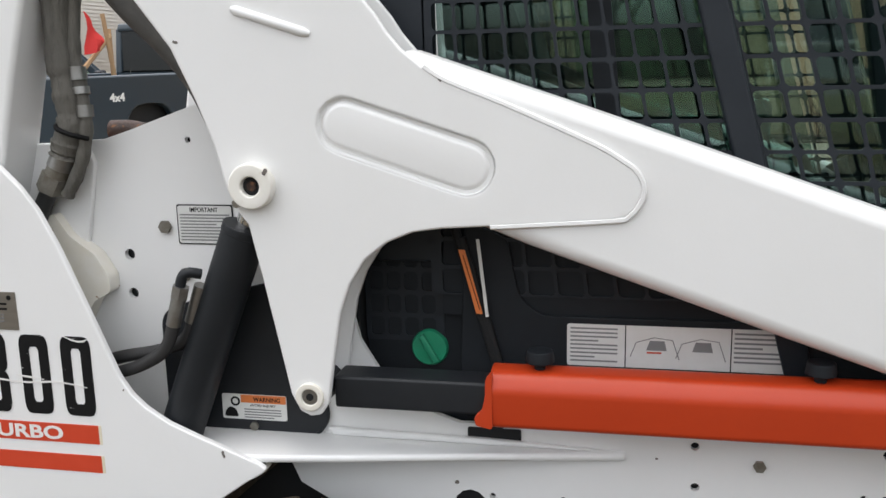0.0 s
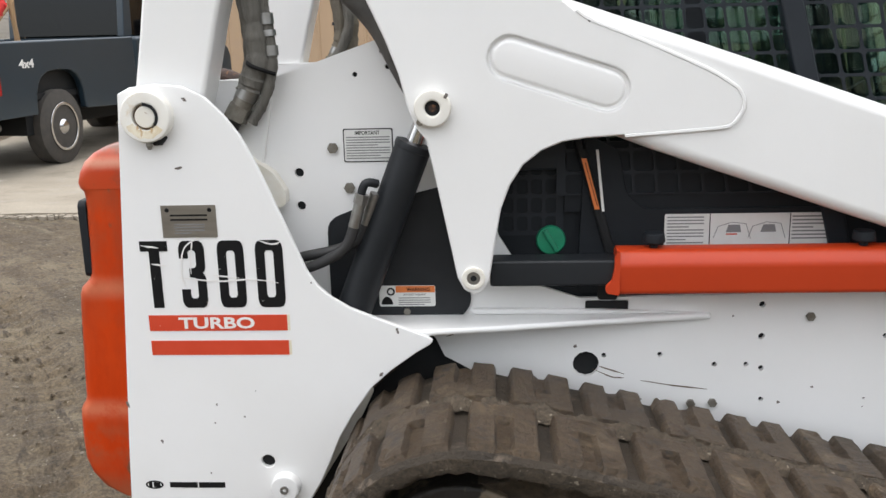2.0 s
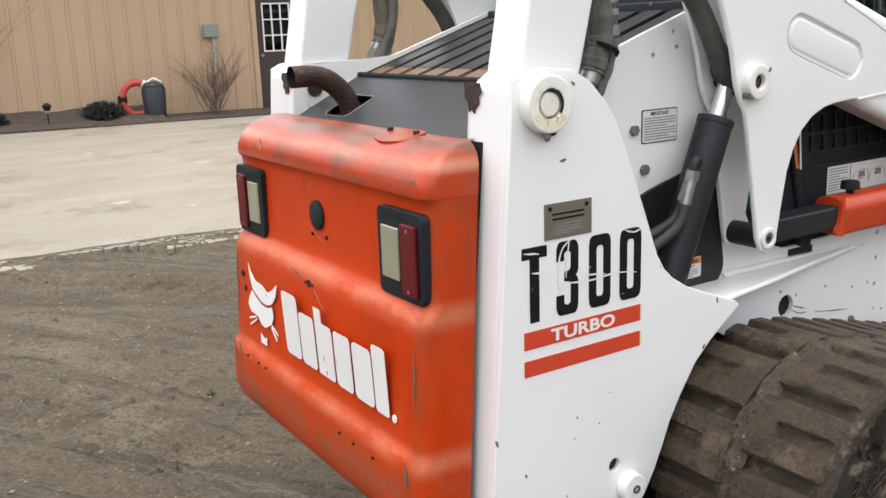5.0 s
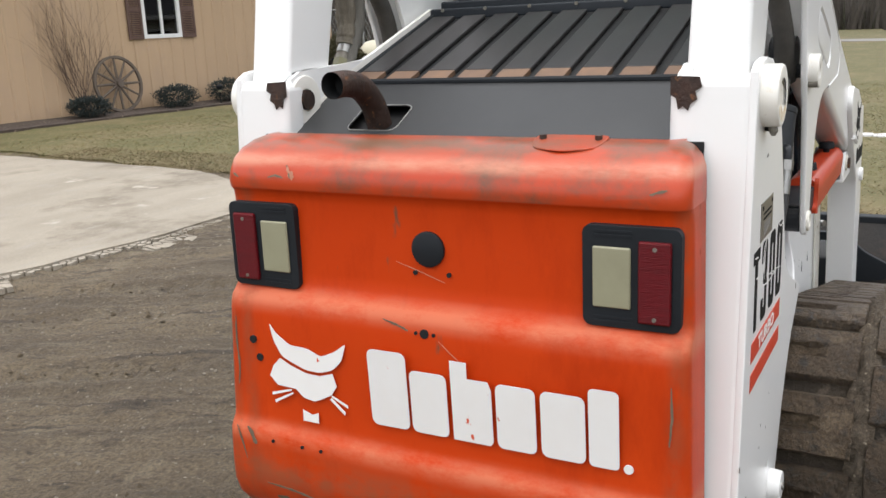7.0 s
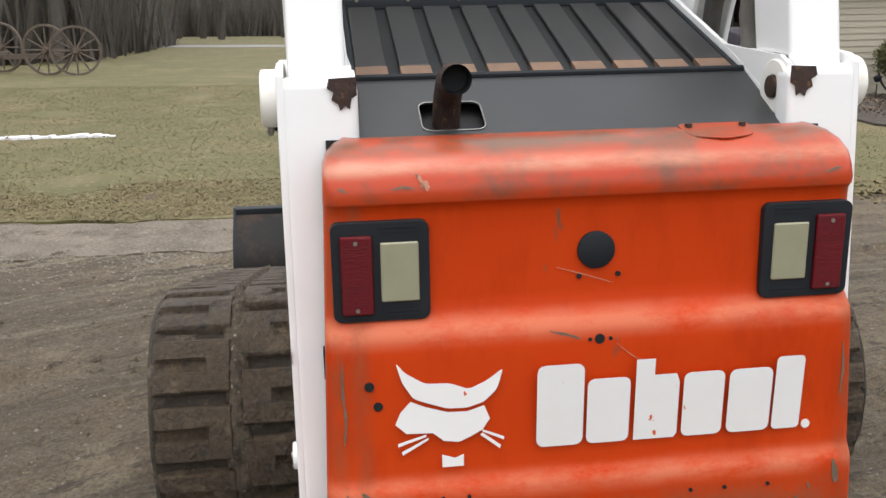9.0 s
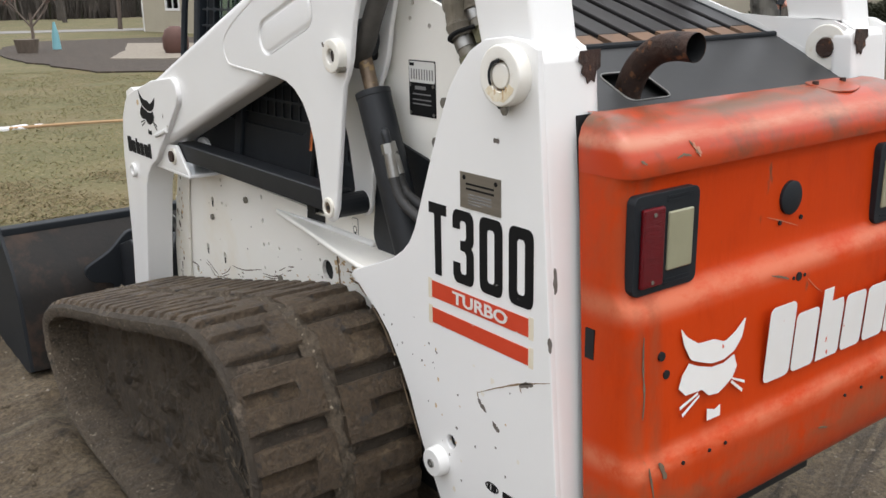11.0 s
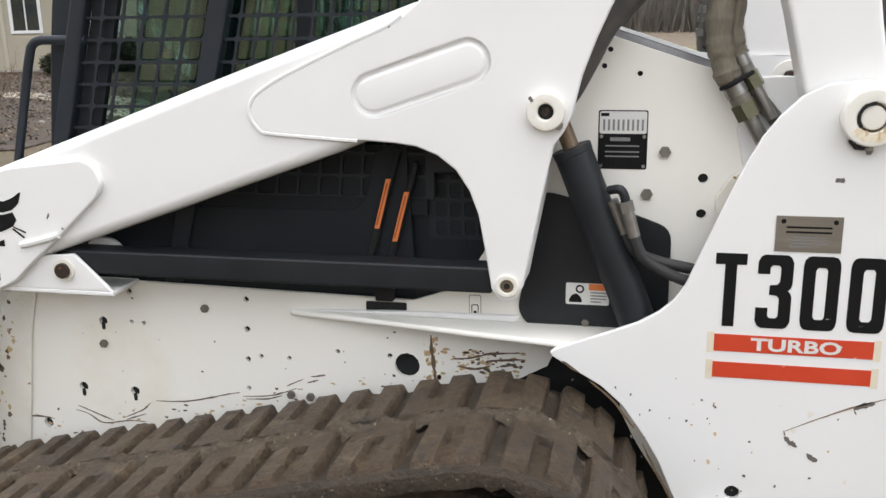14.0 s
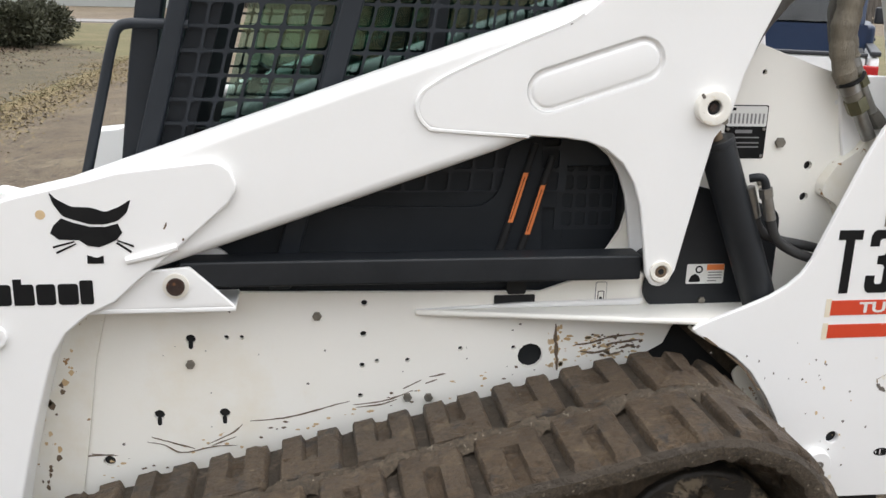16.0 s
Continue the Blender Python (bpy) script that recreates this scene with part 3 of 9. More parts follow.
def word_blocks(parent, m, w, h, material):
    """A brand word as plain blocks of its letters' sizes."""
    for a, b, top, stem in ((0.0, 0.171, 1.0, 0), (0.184, 0.342, 0.80, 0), (0.361, 0.525, 0.80, 0.42), (0.542, 0.696, 0.80, 0), (0.715, 0.880, 0.80, 0), (0.892, 1.0, 0.92, 0)):
        pts = rounded(a * w, b * w, 0, top * h, 0.16 * (b - a) * w, 3)
        if stem:
            u = (a + (b - a) * stem) * w
            pts = [(a * w, 0.0), (b * w - 0.012 * w, 0.0), (b * w, 0.05 * h), (b * w, 0.70 * h), (b * w - 0.012 * w, 0.80 * h), (u, 0.80 * h), (u, h), (a * w, h)]
        part("word_block", plate(pts, 0.0, 0.001, axis="z", m=m), material, parent)


GLYPHS = {
    "T": ([(0, 1), (0, 0.85), (0.31, 0.85), (0.31, 0), (0.69, 0), (0.69, 0.85), (1, 0.85), (1, 1)], []),
    "3": ([(0, 0.74), (0, 0.90), (0.07, 0.97), (0.18, 1), (0.82, 1), (0.93, 0.97), (1, 0.90), (1, 0.61), (0.96, 0.555), (0.88, 0.52), (0.96, 0.485), (1, 0.43), (1, 0.10), (0.93, 0.03), (0.82, 0), (0.18, 0), (0.07, 0.03), (0, 0.10),
           (0, 0.28), (0.35, 0.28), (0.35, 0.17), (0.42, 0.14), (0.58, 0.14), (0.65, 0.17), (0.65, 0.41), (0.58, 0.45), (0.36, 0.46), (0.36, 0.59), (0.58, 0.60), (0.65, 0.64), (0.65, 0.83), (0.58, 0.86), (0.42, 0.86), (0.35, 0.83), (0.35, 0.74)], []),
    "0": ([(0, 0.13), (0.03, 0.06), (0.10, 0.015), (0.22, 0), (0.78, 0), (0.90, 0.015), (0.97, 0.06), (1, 0.13), (1, 0.87), (0.97, 0.94), (0.90, 0.985), (0.78, 1), (0.22, 1), (0.10, 0.985), (0.03, 0.94), (0, 0.87)],
          [[(0.34, 0.19), (0.40, 0.15), (0.60, 0.15), (0.66, 0.19), (0.66, 0.81), (0.60, 0.85), (0.40, 0.85), (0.34, 0.81)]]),
}


def model_number(s, parent):
    """The heavy condensed model number T300."""
    spans = ((0.246, 0.310), (0.335, 0.394), (0.4235, 0.4845), (0.511, 0.574)) if s < 0 else ((0.568, 0.504), (0.489, 0.410), (0.400, 0.317), (0.312, 0.234))
    if s > 0:
        spans = ((0.568, 0.506), (0.484, 0.415), (0.396, 0.325), (0.306, 0.235))
    for ch, (a, b) in zip("T300", spans):
        outer, inner = GLYPHS[ch]
        k = lambda pts: [(a + (b - a) * u, 0.970 + 0.158 * v) for u, v in pts]
        part("model_digit", plate(k(outer), *ys(s, 0.5853, 0.5861), [k(h) for h in inner]), M_BLACKFILM, parent, "black character of the model number T300")


def side_assembly(s):
    """All that the machine has on one side; s = -1 right, 1 left."""
    # lower frame and engine side sheet
    body = part("frame_side", plate(BODY, *ys(s, 0.440, 0.452), [ring(x, z, r, 12) for x, z, r in HOLES]), M_WORN if s > 0 else M_WHITE, loader, "drilled white side sheet, scratched along the track" if s > 0 else "drilled white side sheet")
    for x, z, r in BOLTS:
        part("bolt", plate(ring(x, z, r, 6), *ys(s, 0.4525, 0.461)), M_BOLT, body)
    # dark plates laid on the sheet paint keyholes and slot as unlit depth
    for x, z in ((2.087, 0.834), (2.168, 0.640), (2.016, 0.638)):
        part("keyhole", plate(rounded(x - 0.005, x + 0.005, z - 0.012, z + 0.01, 0.004, 2), *ys(s, 0.4523, 0.4533)), M_VOID, body)
    part("slot_recess", plate(rounded(1.265, 1.366, 0.906, 0.939, 0.003, 2), *ys(s, 0.4523, 0.456)), M_VOID, body, "dark tie-down slot")
    part("slot_lip", box(1.276, 1.355, *ys(s, 0.456, 0.4585), 0.911, 0.916), M_CREAM, body)
    part("slot_latch", plate(rounded(1.292, 1.338, 0.946, 0.985, 0.006, 2), *ys(s, 0.456, 0.470)), M_VOID, body)
    big = max(HOLES, key=lambda h: h[2])
    part("recessed_bolt", pipe_ring(big[0] - 0.004, big[1] + 0.002, *ys(s, 0.425, 0.436), big[2] * 0.62, big[2] * 0.3, 16), M_GREY, body)
    # ledge above the track
    part("ledge", plate([(1.56, s * 0.452), (1.56, s * 0.464), (1.3, s * 0.505), (1.05, s * 0.552), (0.90, s * 0.574), (0.72, s * 0.574), (0.72, s * 0.452)], 0.893, 0.909, axis="z"),
         M_WORN if s > 0 else M_WHITE, loader, bevel=0.006)
    part("ledge_web", plate([(1.56, 0.909), (1.0, 0.909), (0.99, 0.925), (1.3, 0.921)], *ys(s, 0.452, 0.466)), M_WHITE, loader, bevel=0.004)
    # rear upright
    eased = lambda pts: [(x - 0.015 if s > 0 and 0.45 < z < 0.85 and 0.56 < x < 0.87 else x, z) for x, z in pts]
    post = part("rear_upright", plate(eased(POST), *ys(s, 0.570, 0.585), [ring(0.504, 0.584, 0.016, 16)]), M_WHITE, loader, "white rear upright with chipped edges", bevel=0.003)
    corner = [(0.232, 1.452), (0.30, 1.452), (0.28, 1.2), (0.24, 0.41), (0.150, 0.406), (0.1635, 0.60)]
    part("corner_column", plate(corner, *ys(s, 0.432, 0.584)), M_WHITE, post, bevel=0.022, segments=4)
    part("inner_cheek", plate([(0.24, 1.0), (0.24, 1.452), (0.27, 1.472), (0.33, 1.477), (0.46, 1.477), (0.53, 1.474), (0.545, 1.44), (0.53, 1.36), (0.48, 1.13), (0.50, 0.95), (0.5, 0.9)], *ys(s, 0.452, 0.466)), M_WHITE, post, bevel=0.003)
    part("cheek_fill", plate([(0.255, 1.30), (0.255, 1.455), (0.29, 1.470), (0.38, 1.474), (0.47, 1.478), (0.56, 1.484), (0.64, 1.508), (0.64, 1.30)], *ys(s, 0.4407, 0.4513)), M_WHITE, post)
    part("pivot_boss", pipe_ring(0.30, 1.41, *ys(s, 0.582, 0.616), 0.056, 0.029), M_BOSS, post, "white pivot boss with rust streaks", bevel=0.004)
    part("pivot_pin", pin(0.30, 1.41, s * 0.50, s * 0.613, 0.0235, 24), M_CREAM, post, "stained cream pivot pin", bevel=0.003)
    part("pin_gap", pin(0.30, 1.41, s * 0.50, s * 0.604, 0.0285, 24), M_SCRATCH, post)
    part("grease_fitting", tube([(0.30, s * 0.600, 1.356), (0.30, s * 0.602, 1.346), (0.30, s * 0.602, 1.338)], [0.008, 0.008, 0.004], 8), M_BOLT, post, "rusty grease fitting")
    for k, (u, v, ln) in enumerate(((0.289, 1.386, 0.018), (0.312, 1.387, 0.012), (0.281, 1.392, 0.010))):
        part("rust_streak", plate(stroke([(u, v), (u - 0.002 * s, v - ln * 0.5), (u, v - ln)], 0.0045, 90 + k), *ys(s, 0.6163, 0.6167)), M_STREAK, post)
    sector = lambda r0, r1, a0, a1: [(0.30 + r1 * math.cos(radians(a0 + (a1 - a0) * k / 10)), 1.41 + r1 * (1 + 0.05 * math.sin(k * 2.1)) * math.sin(radians(a0 + (a1 - a0) * k / 10))) for k in range(11)] + [(0.30 + r0 * math.cos(radians(a1 - (a1 - a0) * k / 10)), 1.41 + r0 * math.sin(radians(a1 - (a1 - a0) * k / 10))) for k in range(11)]
    part("rust_bloom", plate(sector(0.030, 0.047, 205, 325), *ys(s, 0.6161, 0.6165)), M_BLOOM, post, "tan rust bloom below the pin")
    part("open_gap", plate(sector(0.0238, 0.0305, -40, 95), *ys(s, 0.6162, 0.6167)), M_VOID, post)
    part("grease", tube([(0.306, s * 0.588, 1.352), (0.320, s * 0.592, 1.356), (0.334, s * 0.590, 1.366)], [0.008, 0.011, 0.006], 8), M_VOID, post, "black grease under the boss", smooth=True)
    part("inner_boss", pipe_ring(0.30, 1.405, *ys(s, 0.434, 0.452), 0.056, 0.024), M_BOSS, post, bevel=0.003)
    part("inner_pin", pin(0.30, 1.405, s * 0.428, s * 0.46, 0.023, 16), M_RUST, post)
    bare = [(0.434, 1.452), (0.486, 1.450), (0.490, 1.432), (0.478, 1.424), (0.482, 1.410), (0.470, 1.402), (0.466, 1.390), (0.456, 1.398), (0.448, 1.392), (0.444, 1.412), (0.434, 1.418)]
    part("bare_corner", plate([(s * u, v) for u, v in bare], 0.2236, 0.2262, axis="x", m=Matrix(((1, 0, 0.0075, -0.0105), (0, 1, 0, 0), (0, 0, 1, 0), (0, 0, 0, 1)))), M_RUST, post, "bare rusty corner where paint is gone")
    part("side_hole", pin(0.504, 0.584, s * 0.56, s * 0.571, 0.02, 16), M_VOID, post)
    part("axle_cap", pin(0.545, 0.523, s * 0.584, s * 0.612, 0.036, 28, 0.033), M_WHITE, post, "white axle cap", bevel=0.003)
    part("cap_screw", pipe_ring(0.545, 0.523, *ys(s, 0.612, 0.616), 0.010, 0.005, 14), M_STEEL, post)
    # dark sheet added deep in the arch, which is only open and unlit
    part("wheel_well", plate([(0.25, 0.45), (0.58, 0.45), (0.7, 0.68), (0.9, 0.86), (0.25, 0.9)], *ys(s, 0.470, 0.476)), M_CLAY, loader, "dark sheet added for the shade in the wheel arch")
    part("well_plate", plate(soft([(0.25, 0.43), (0.58, 0.43), (0.64, 0.53), (0.715, 0.65), (0.757, 0.735), (0.738, 0.757), (0.69, 0.752), (0.25, 0.70)], 0.02), *ys(s, 0.500, 0.507)), M_CREAM, loader, "pale stained plate inside the wheel arch", bevel=0.002)
    # folded lip round the wheel arch and the return plate behind the arm's front foot
    arch = [(0.900, 0.874), (0.868, 0.855), (0.81, 0.813), (0.762, 0.770), (0.715, 0.703), (0.68, 0.643), (0.655, 0.583), (0.63, 0.528), (0.60, 0.478), (0.547, 0.411)]
    part("arch_lip", plate(eased(arch) + [(x - 0.005, z + 0.006) for x, z in eased(arch)[::-1]], *ys(s, 0.535, 0.5695)), M_CREAM, post, "mud-stained folded lip")
    part("return_plate", plate([(2.36, 0.42), (2.50, 0.42), (2.48, 0.60), (2.42, 0.80), (2.36, 0.96), (2.26, 0.96), (2.30, 0.80), (2.33, 0.60)], *ys(s, 0.4535, 0.462)), M_CREAM, loader, "stained return plate behind the arm foot", bevel=0.002)
    # upper link and lift arm
    link = part("upper_link", plate(LINK, *ys(s, 0.452, 0.562)), M_WHITE, loader, "tall white lift link", bevel=0.011, segments=3)
    arm = part("lift_arm", plate(TUBE_OUT, *ys(s, 0.475, 0.577)), M_WHITE, loader, "glossy white lift arm", bevel=0.028, segments=5)
    slot = stadium((1.087, 1.516), (1.293, 1.447), 0.047, 10)
    part("web_plate", plate(WEB, *ys(s, 0.568, 0.583), [slot]), M_WHITE, arm, bevel=0.005, segments=3)
    part("pressed_bead", tube([(0.900, s * 0.5825, 1.711), (0.908, s * 0.5825, 1.708), (1.026, s * 0.5825, 1.669), (1.036, s * 0.5825, 1.666)], [0.004, 0.0085, 0.0085, 0.004], 10), M_WHITE, arm, smooth=True)
    dish = bmesh.new()
    rings_ = [[dish.verts.new((x, s * y, z)) for x, z in stadium((1.087, 1.516), (1.293, 1.447), r, 12)] for r, y in ((0.0474, 0.5829), (0.0462, 0.5775), (0.0440, 0.5755), (0.0405, 0.5755), (0.0370, 0.5790), (0.034, 0.5812), (0.030, 0.5818))]
    for p_, q_ in zip(rings_, rings_[1:]):
        for i in range(len(p_)):
            dish.faces.new((p_[i], p_[(i + 1) % len(p_)], q_[(i + 1) % len(p_)], q_[i]))
    dish.faces.new(rings_[-1])
    part("pressed_slot", dish, M_WHITE, arm, "pressed oval recess", smooth=True)
    seam = [(1.332, 1.347), (1.528, 1.360), (1.555, 1.367), (1.573, 1.388), (1.579, 1.412), (1.568, 1.439), (1.545, 1.457), (1.497, 1.485), (1.36, 1.547), (1.262, 1.587), (1.226, 1.610)]
    part("weld_seam", tube(curve([(x, s * 0.580, z) for x, z in seam], 3), 0.005, 6), M_WHITE, arm, smooth=True)
    part("inner_web", plate([p for p in WEB if p[0] < 1.34], *ys(s, 0.468, 0.482)), M_WHITE, arm, bevel=0.003)
    part("arm_boss", pipe_ring(0.922, 1.415, *ys(s, 0.580, 0.606), 0.040, 0.0165), M_BOSS, arm, "round pivot boss", bevel=0.004)
    part("arm_pin", pin(0.922, 1.415, s * 0.47, s * 0.594, 0.0165, 16), M_VOID, arm)
    part("pin_core", pin(0.922, 1.415, s * 0.58, s * 0.598, 0.009, 6), M_RUST, arm)
    part("boss_screw", pin(0.895, 1.386, s * 0.583, s * 0.604, 0.008, 10), M_BOLT, arm)
    part("lower_boss", pipe_ring(1.003, 1.034, *ys(s, 0.580, 0.590), 0.026, 0.015), M_CREAM, arm, bevel=0.002)
    part("lower_pin", pin(1.003, 1.034, s * 0.46, s * 0.5865, 0.0145, 16), M_STEEL if s < 0 else M_SCRATCH, arm)
    part("pin_bore", pin(1.003, 1.034, s * 0.57, s * 0.5873, 0.007, 12), M_VOID, arm)
    part("pin_bush", pin(1.003, 1.034, s * 0.478, s * 0.566, 0.03, 20), M_BLACK, arm)
    foot_line = TOE if s > 0 else [(x + (0.02 if x < 2.05 else 0), z) for x, z in TOE[:-6]] + [(2.535, 0.95), (2.522, 1.02), (2.506, 1.09), (2.474, 1.188), (2.40, 1.196)]
    toe = part("arm_toe", plate(foot_line, *ys(s, 0.492, 0.594)), M_WHITE, arm, "flared front foot of the arm", bevel=0.008, segments=3)
    part("toe_boss", pipe_ring(2.468, 0.920, *ys(s, 0.592, 0.606), 0.026, 0.015), M_WHITE, toe, bevel=0.002)
    if s > 0:
        part("toe_tab", plate(soft([(2.392, 1.19), (2.400, 1.222), (2.44, 1.232), (2.50, 1.212), (2.50, 1.16), (2.42, 1.17)], 0.008), *ys(s, 0.52, 0.585)), M_WHITE, toe, bevel=0.004)
        part("toe_hole", pin(2.354, 1.184, s * 0.590, s * 0.5948, 0.010, 16), M_STREAK, toe, "rust-stained plugged hole")
    part("toe_bead", tube(curve([(2.19, s * 0.594, 1.083), (2.13, s * 0.596, 1.098), (2.085, s * 0.594, 1.112)], 4), 0.009, 8), M_WHITE, toe, smooth=True)
    # lower control link and its bracket
    part("control_link", box(1.04, 2.09, *ys(s, 0.492, 0.560), 1.006, 1.066), M_BLACK, loader, "black square-tube control link", bevel=0.006)
    brk = part("link_bracket", plate([(max(x, 2.03 if s < 0 else 0), z) for x, z in ((2.16, 1.052), (2.066, 1.060), (2.045, 1.04), (1.985, 0.982), (1.97, 0.966), (2.30, 0.966), (2.30, 1.0))], *ys(s, 0.562, 0.574)), M_WHITE, loader, bevel=0.004)
    part("bracket_shelf", box(1.97 if s > 0 else 2.03, 2.32, *ys(s, 0.452, 0.574), 0.956, 0.968), M_WHITE, brk, bevel=0.003)
    part("bracket_pin", pin(2.095, 1.019, s * 0.47, s * 0.588, 0.019, 18), M_RUST, brk, "rusty pin head")
    part("rear_ear", plate(soft([(1.985, 1.03), (1.985, 1.055), (2.01, 1.078), (2.05, 1.082), (2.08, 1.07), (2.09, 1.03)], 0.015), *ys(s, 0.478, 0.490)), M_WHITE, brk)
    part("bracket_collar", pipe_ring(2.095, 1.019, *ys(s, 0.574, 0.580), 0.028, 0.019), M_CREAM, brk)
    # lift cylinder
    top, foot = Vector((0.873, s * 0.522, 1.328)), Vector((0.590, s * 0.522, 0.62))
    cyl = part("lift_cylinder", tube([foot, top], 0.0415, 28), M_BLACK, loader, "black lift cylinder barrel", bevel=0.004)
    head = Vector((0.921, s * 0.522, 1.447))
    part("piston_rod", tube([top - (top - foot) * 0.01, head], 0.020 if s < 0 else 0.018, 18), M_CHROME if s < 0 else M_ROD, cyl, "polished rod" if s < 0 else "rust-flecked rod", smooth=True)
    part("rod_eye", pin(0.924, 1.452, s * 0.492, s * 0.552, 0.046, 24), M_BLACK, cyl, bevel=0.004)
    part("gland", tube([top - (top - foot).normalized() * 0.012, top + (top - foot).normalized() * 0.004], 0.043, 28), M_BLACK, cyl, bevel=0.002)
    elbow = [(0.79, s * 0.545, 1.245), (0.768, s * 0.56, 1.25), (0.757, s * 0.562, 1.232), (0.752, s * 0.562, 1.20)]
    part("elbow_pipe", tube(curve(elbow, 4), 0.010, 10), M_BLACK, cyl, smooth=True)
    part("hose_ferrule", tube([(0.757, s * 0.562, 1.225), (0.735, s * 0.562, 1.150)], 0.0135, 12), M_STEEL, cyl, "grey crimped ferrule", smooth=True)
    part("hose_nut", tube([(0.757, s * 0.562, 1.225), (0.751, s * 0.562, 1.203)], 0.0165, 6), M_STEEL, cyl)
    part("hose", tube(curve([(0.738, s * 0.562, 1.158), (0.715, s * 0.56, 1.105), (0.665, s * 0.55, 1.07), (0.60, s * 0.54, 1.045), (0.50, s * 0.52, 1.02)], 5), 0.0125, 10), M_RUBBER, cyl, smooth=True)
    part("hose", tube(curve([(0.775, s * 0.535, 1.20), (0.745, s * 0.53, 1.12), (0.69, s * 0.525, 1.09), (0.60, s * 0.52, 1.07), (0.50, s * 0.51, 1.04)], 5), 0.0125, 10), M_RUBBER, cyl, smooth=True)
    part("hose_ferrule", tube([(0.785, s * 0.538, 1.222), (0.757, s * 0.532, 1.15)], 0.0135, 12), M_STEEL, cyl, smooth=True)
    # pump access cover
    cover = soft([(0.655, 0.90), (0.655, 1.145), (0.735, 1.175), (0.945, 1.225), (0.995, 0.94), (0.972, 0.903)], 0.03, 4)
    cov = part("access_cover", plate(cover, *ys(s, 0.4525, 0.462)), M_BLACK, loader, "black access cover", bevel=0.003)
    part("cover_bolt", plate(ring(0.838, 0.918, 0.009, 6), *ys(s, 0.462, 0.468)), M_BOLT, cov)
    # sleeved hoses between upright and engine
    if s < 0:
        runs = [([(0.545, 0.50, 1.98), (0.526, 0.50, 1.80), (0.520, 0.50, 1.65), (0.526, 0.50, 1.583), (0.530, 0.50, 1.526), (0.516, 0.50, 1.486), (0.504, 0.50, 1.456)], 0.0275, M_SLEEVE),
                ([(0.585, 0.49, 1.98), (0.562, 0.49, 1.80), (0.547, 0.498, 1.66), (0.554, 0.502, 1.605), (0.560, 0.504, 1.545), (0.560, 0.504, 1.510), (0.548, 0.502, 1.462), (0.528, 0.50, 1.420), (0.503, 0.50, 1.381)], 0.0125, M_SLEEVE),
                ([(0.52, 0.475, 1.98), (0.50, 0.475, 1.70), (0.512, 0.475, 1.55), (0.494, 0.475, 1.47), (0.486, 0.475, 1.45)], 0.021, M_SLEEVE)]
        ties = [((0.504, 0.500, 1.522), (0.516, 0.532, 1.512), (0.545, 0.534, 1.500), (0.566, 0.510, 1.490))]
        bands = [((0.5535, 1.622), (0.555, 1.598)), ((0.557, 1.585), (0.5585, 1.572)), ((0.560, 1.552), (0.561, 1.530))]
    else:
        runs = [([(0.53, 0.49, 1.98), (0.545, 0.49, 1.80), (0.566, 0.495, 1.676), (0.581, 0.50, 1.608), (0.580, 0.50, 1.551), (0.566, 0.50, 1.495), (0.550, 0.50, 1.463)], 0.0265, M_SLEEVE_TAN),
                ([(0.51, 0.475, 1.98), (0.525, 0.475, 1.76), (0.552, 0.478, 1.62), (0.551, 0.48, 1.555), (0.540, 0.48, 1.522)], 0.021, M_SLEEVE_TAN),
                ([(0.545, 0.462, 1.98), (0.56, 0.462, 1.76), (0.585, 0.464, 1.63), (0.57, 0.466, 1.55), (0.515, 0.468, 1.46), (0.43, 0.47, 1.36)], 0.017, M_SLEEVE)]
        ties = [((0.572, 0.506, 1.455), (0.558, 0.530, 1.463), (0.535, 0.528, 1.477), (0.512, 0.50, 1.488))]
        bands = []
    for k, (line, rr, cloth) in enumerate(runs):
        line = [(x, s * y, z) for x, y, z in line]
        path = curve(line, 7)
        part("sleeved_hose", tube(path, [rr * (1 + 0.07 * math.sin(i * 0.9 + k) + 0.05 * math.sin(i * 2.3)) for i in range(len(path))], 14), cloth, loader, "hydraulic hose in a dusty fabric sleeve", smooth=True)
        e = Vector(line[-1])
        d = Vector((-0.50, 0.0, -0.86)).normalized()
        if len(line) == 9 or rr < 0.02:
            continue
        part("hose_collar", tube([e - d * 0.006, e + d * 0.024], rr * 0.88, 16), M_STEEL, loader, "bright crimped collar", smooth=True)
        part("hose_collar", tube([e + d * 0.024, e + d * 0.042], rr * 0.80, 16), M_BOLT, loader, smooth=True)
        part("hose_nut", tube([e + d * 0.042, e + d * 0.076], rr * 0.98, 6), M_NUT if s > 0 else M_BOLT, loader, "olive hexagonal hose nut" if s > 0 else "grey hexagonal hose nut")
        part("hose_tail", tube([e + d * 0.07, e + d * 0.15], rr * 0.62, 10), M_STEEL if s > 0 else M_RUBBER, loader, smooth=True)
    for p, q in bands:
        part("hose_clip", tube([(p[0], s * 0.503, p[1]), (q[0], s * 0.504, q[1])], 0.0155, 12), M_STEEL, loader, smooth=True)
    for t_ in ties:
        part("cable_tie", tube(curve([(x, s * y, z) for x, y, z in t_], 4), 0.005, 6), M_INK, loader)
    part("arm_hose", tube(curve([(0.60, s * 0.50, 1.80), (0.68, s * 0.508, 1.715), (0.745, s * 0.512, 1.655), (0.805, s * 0.52, 1.585), (0.850, s * 0.53, 1.50), (0.885, s * 0.53, 1.44), (0.93, s * 0.53, 1.40)], 6), 0.024, 12), M_HOSEDUST, loader, "black hose along the arm", smooth=True)
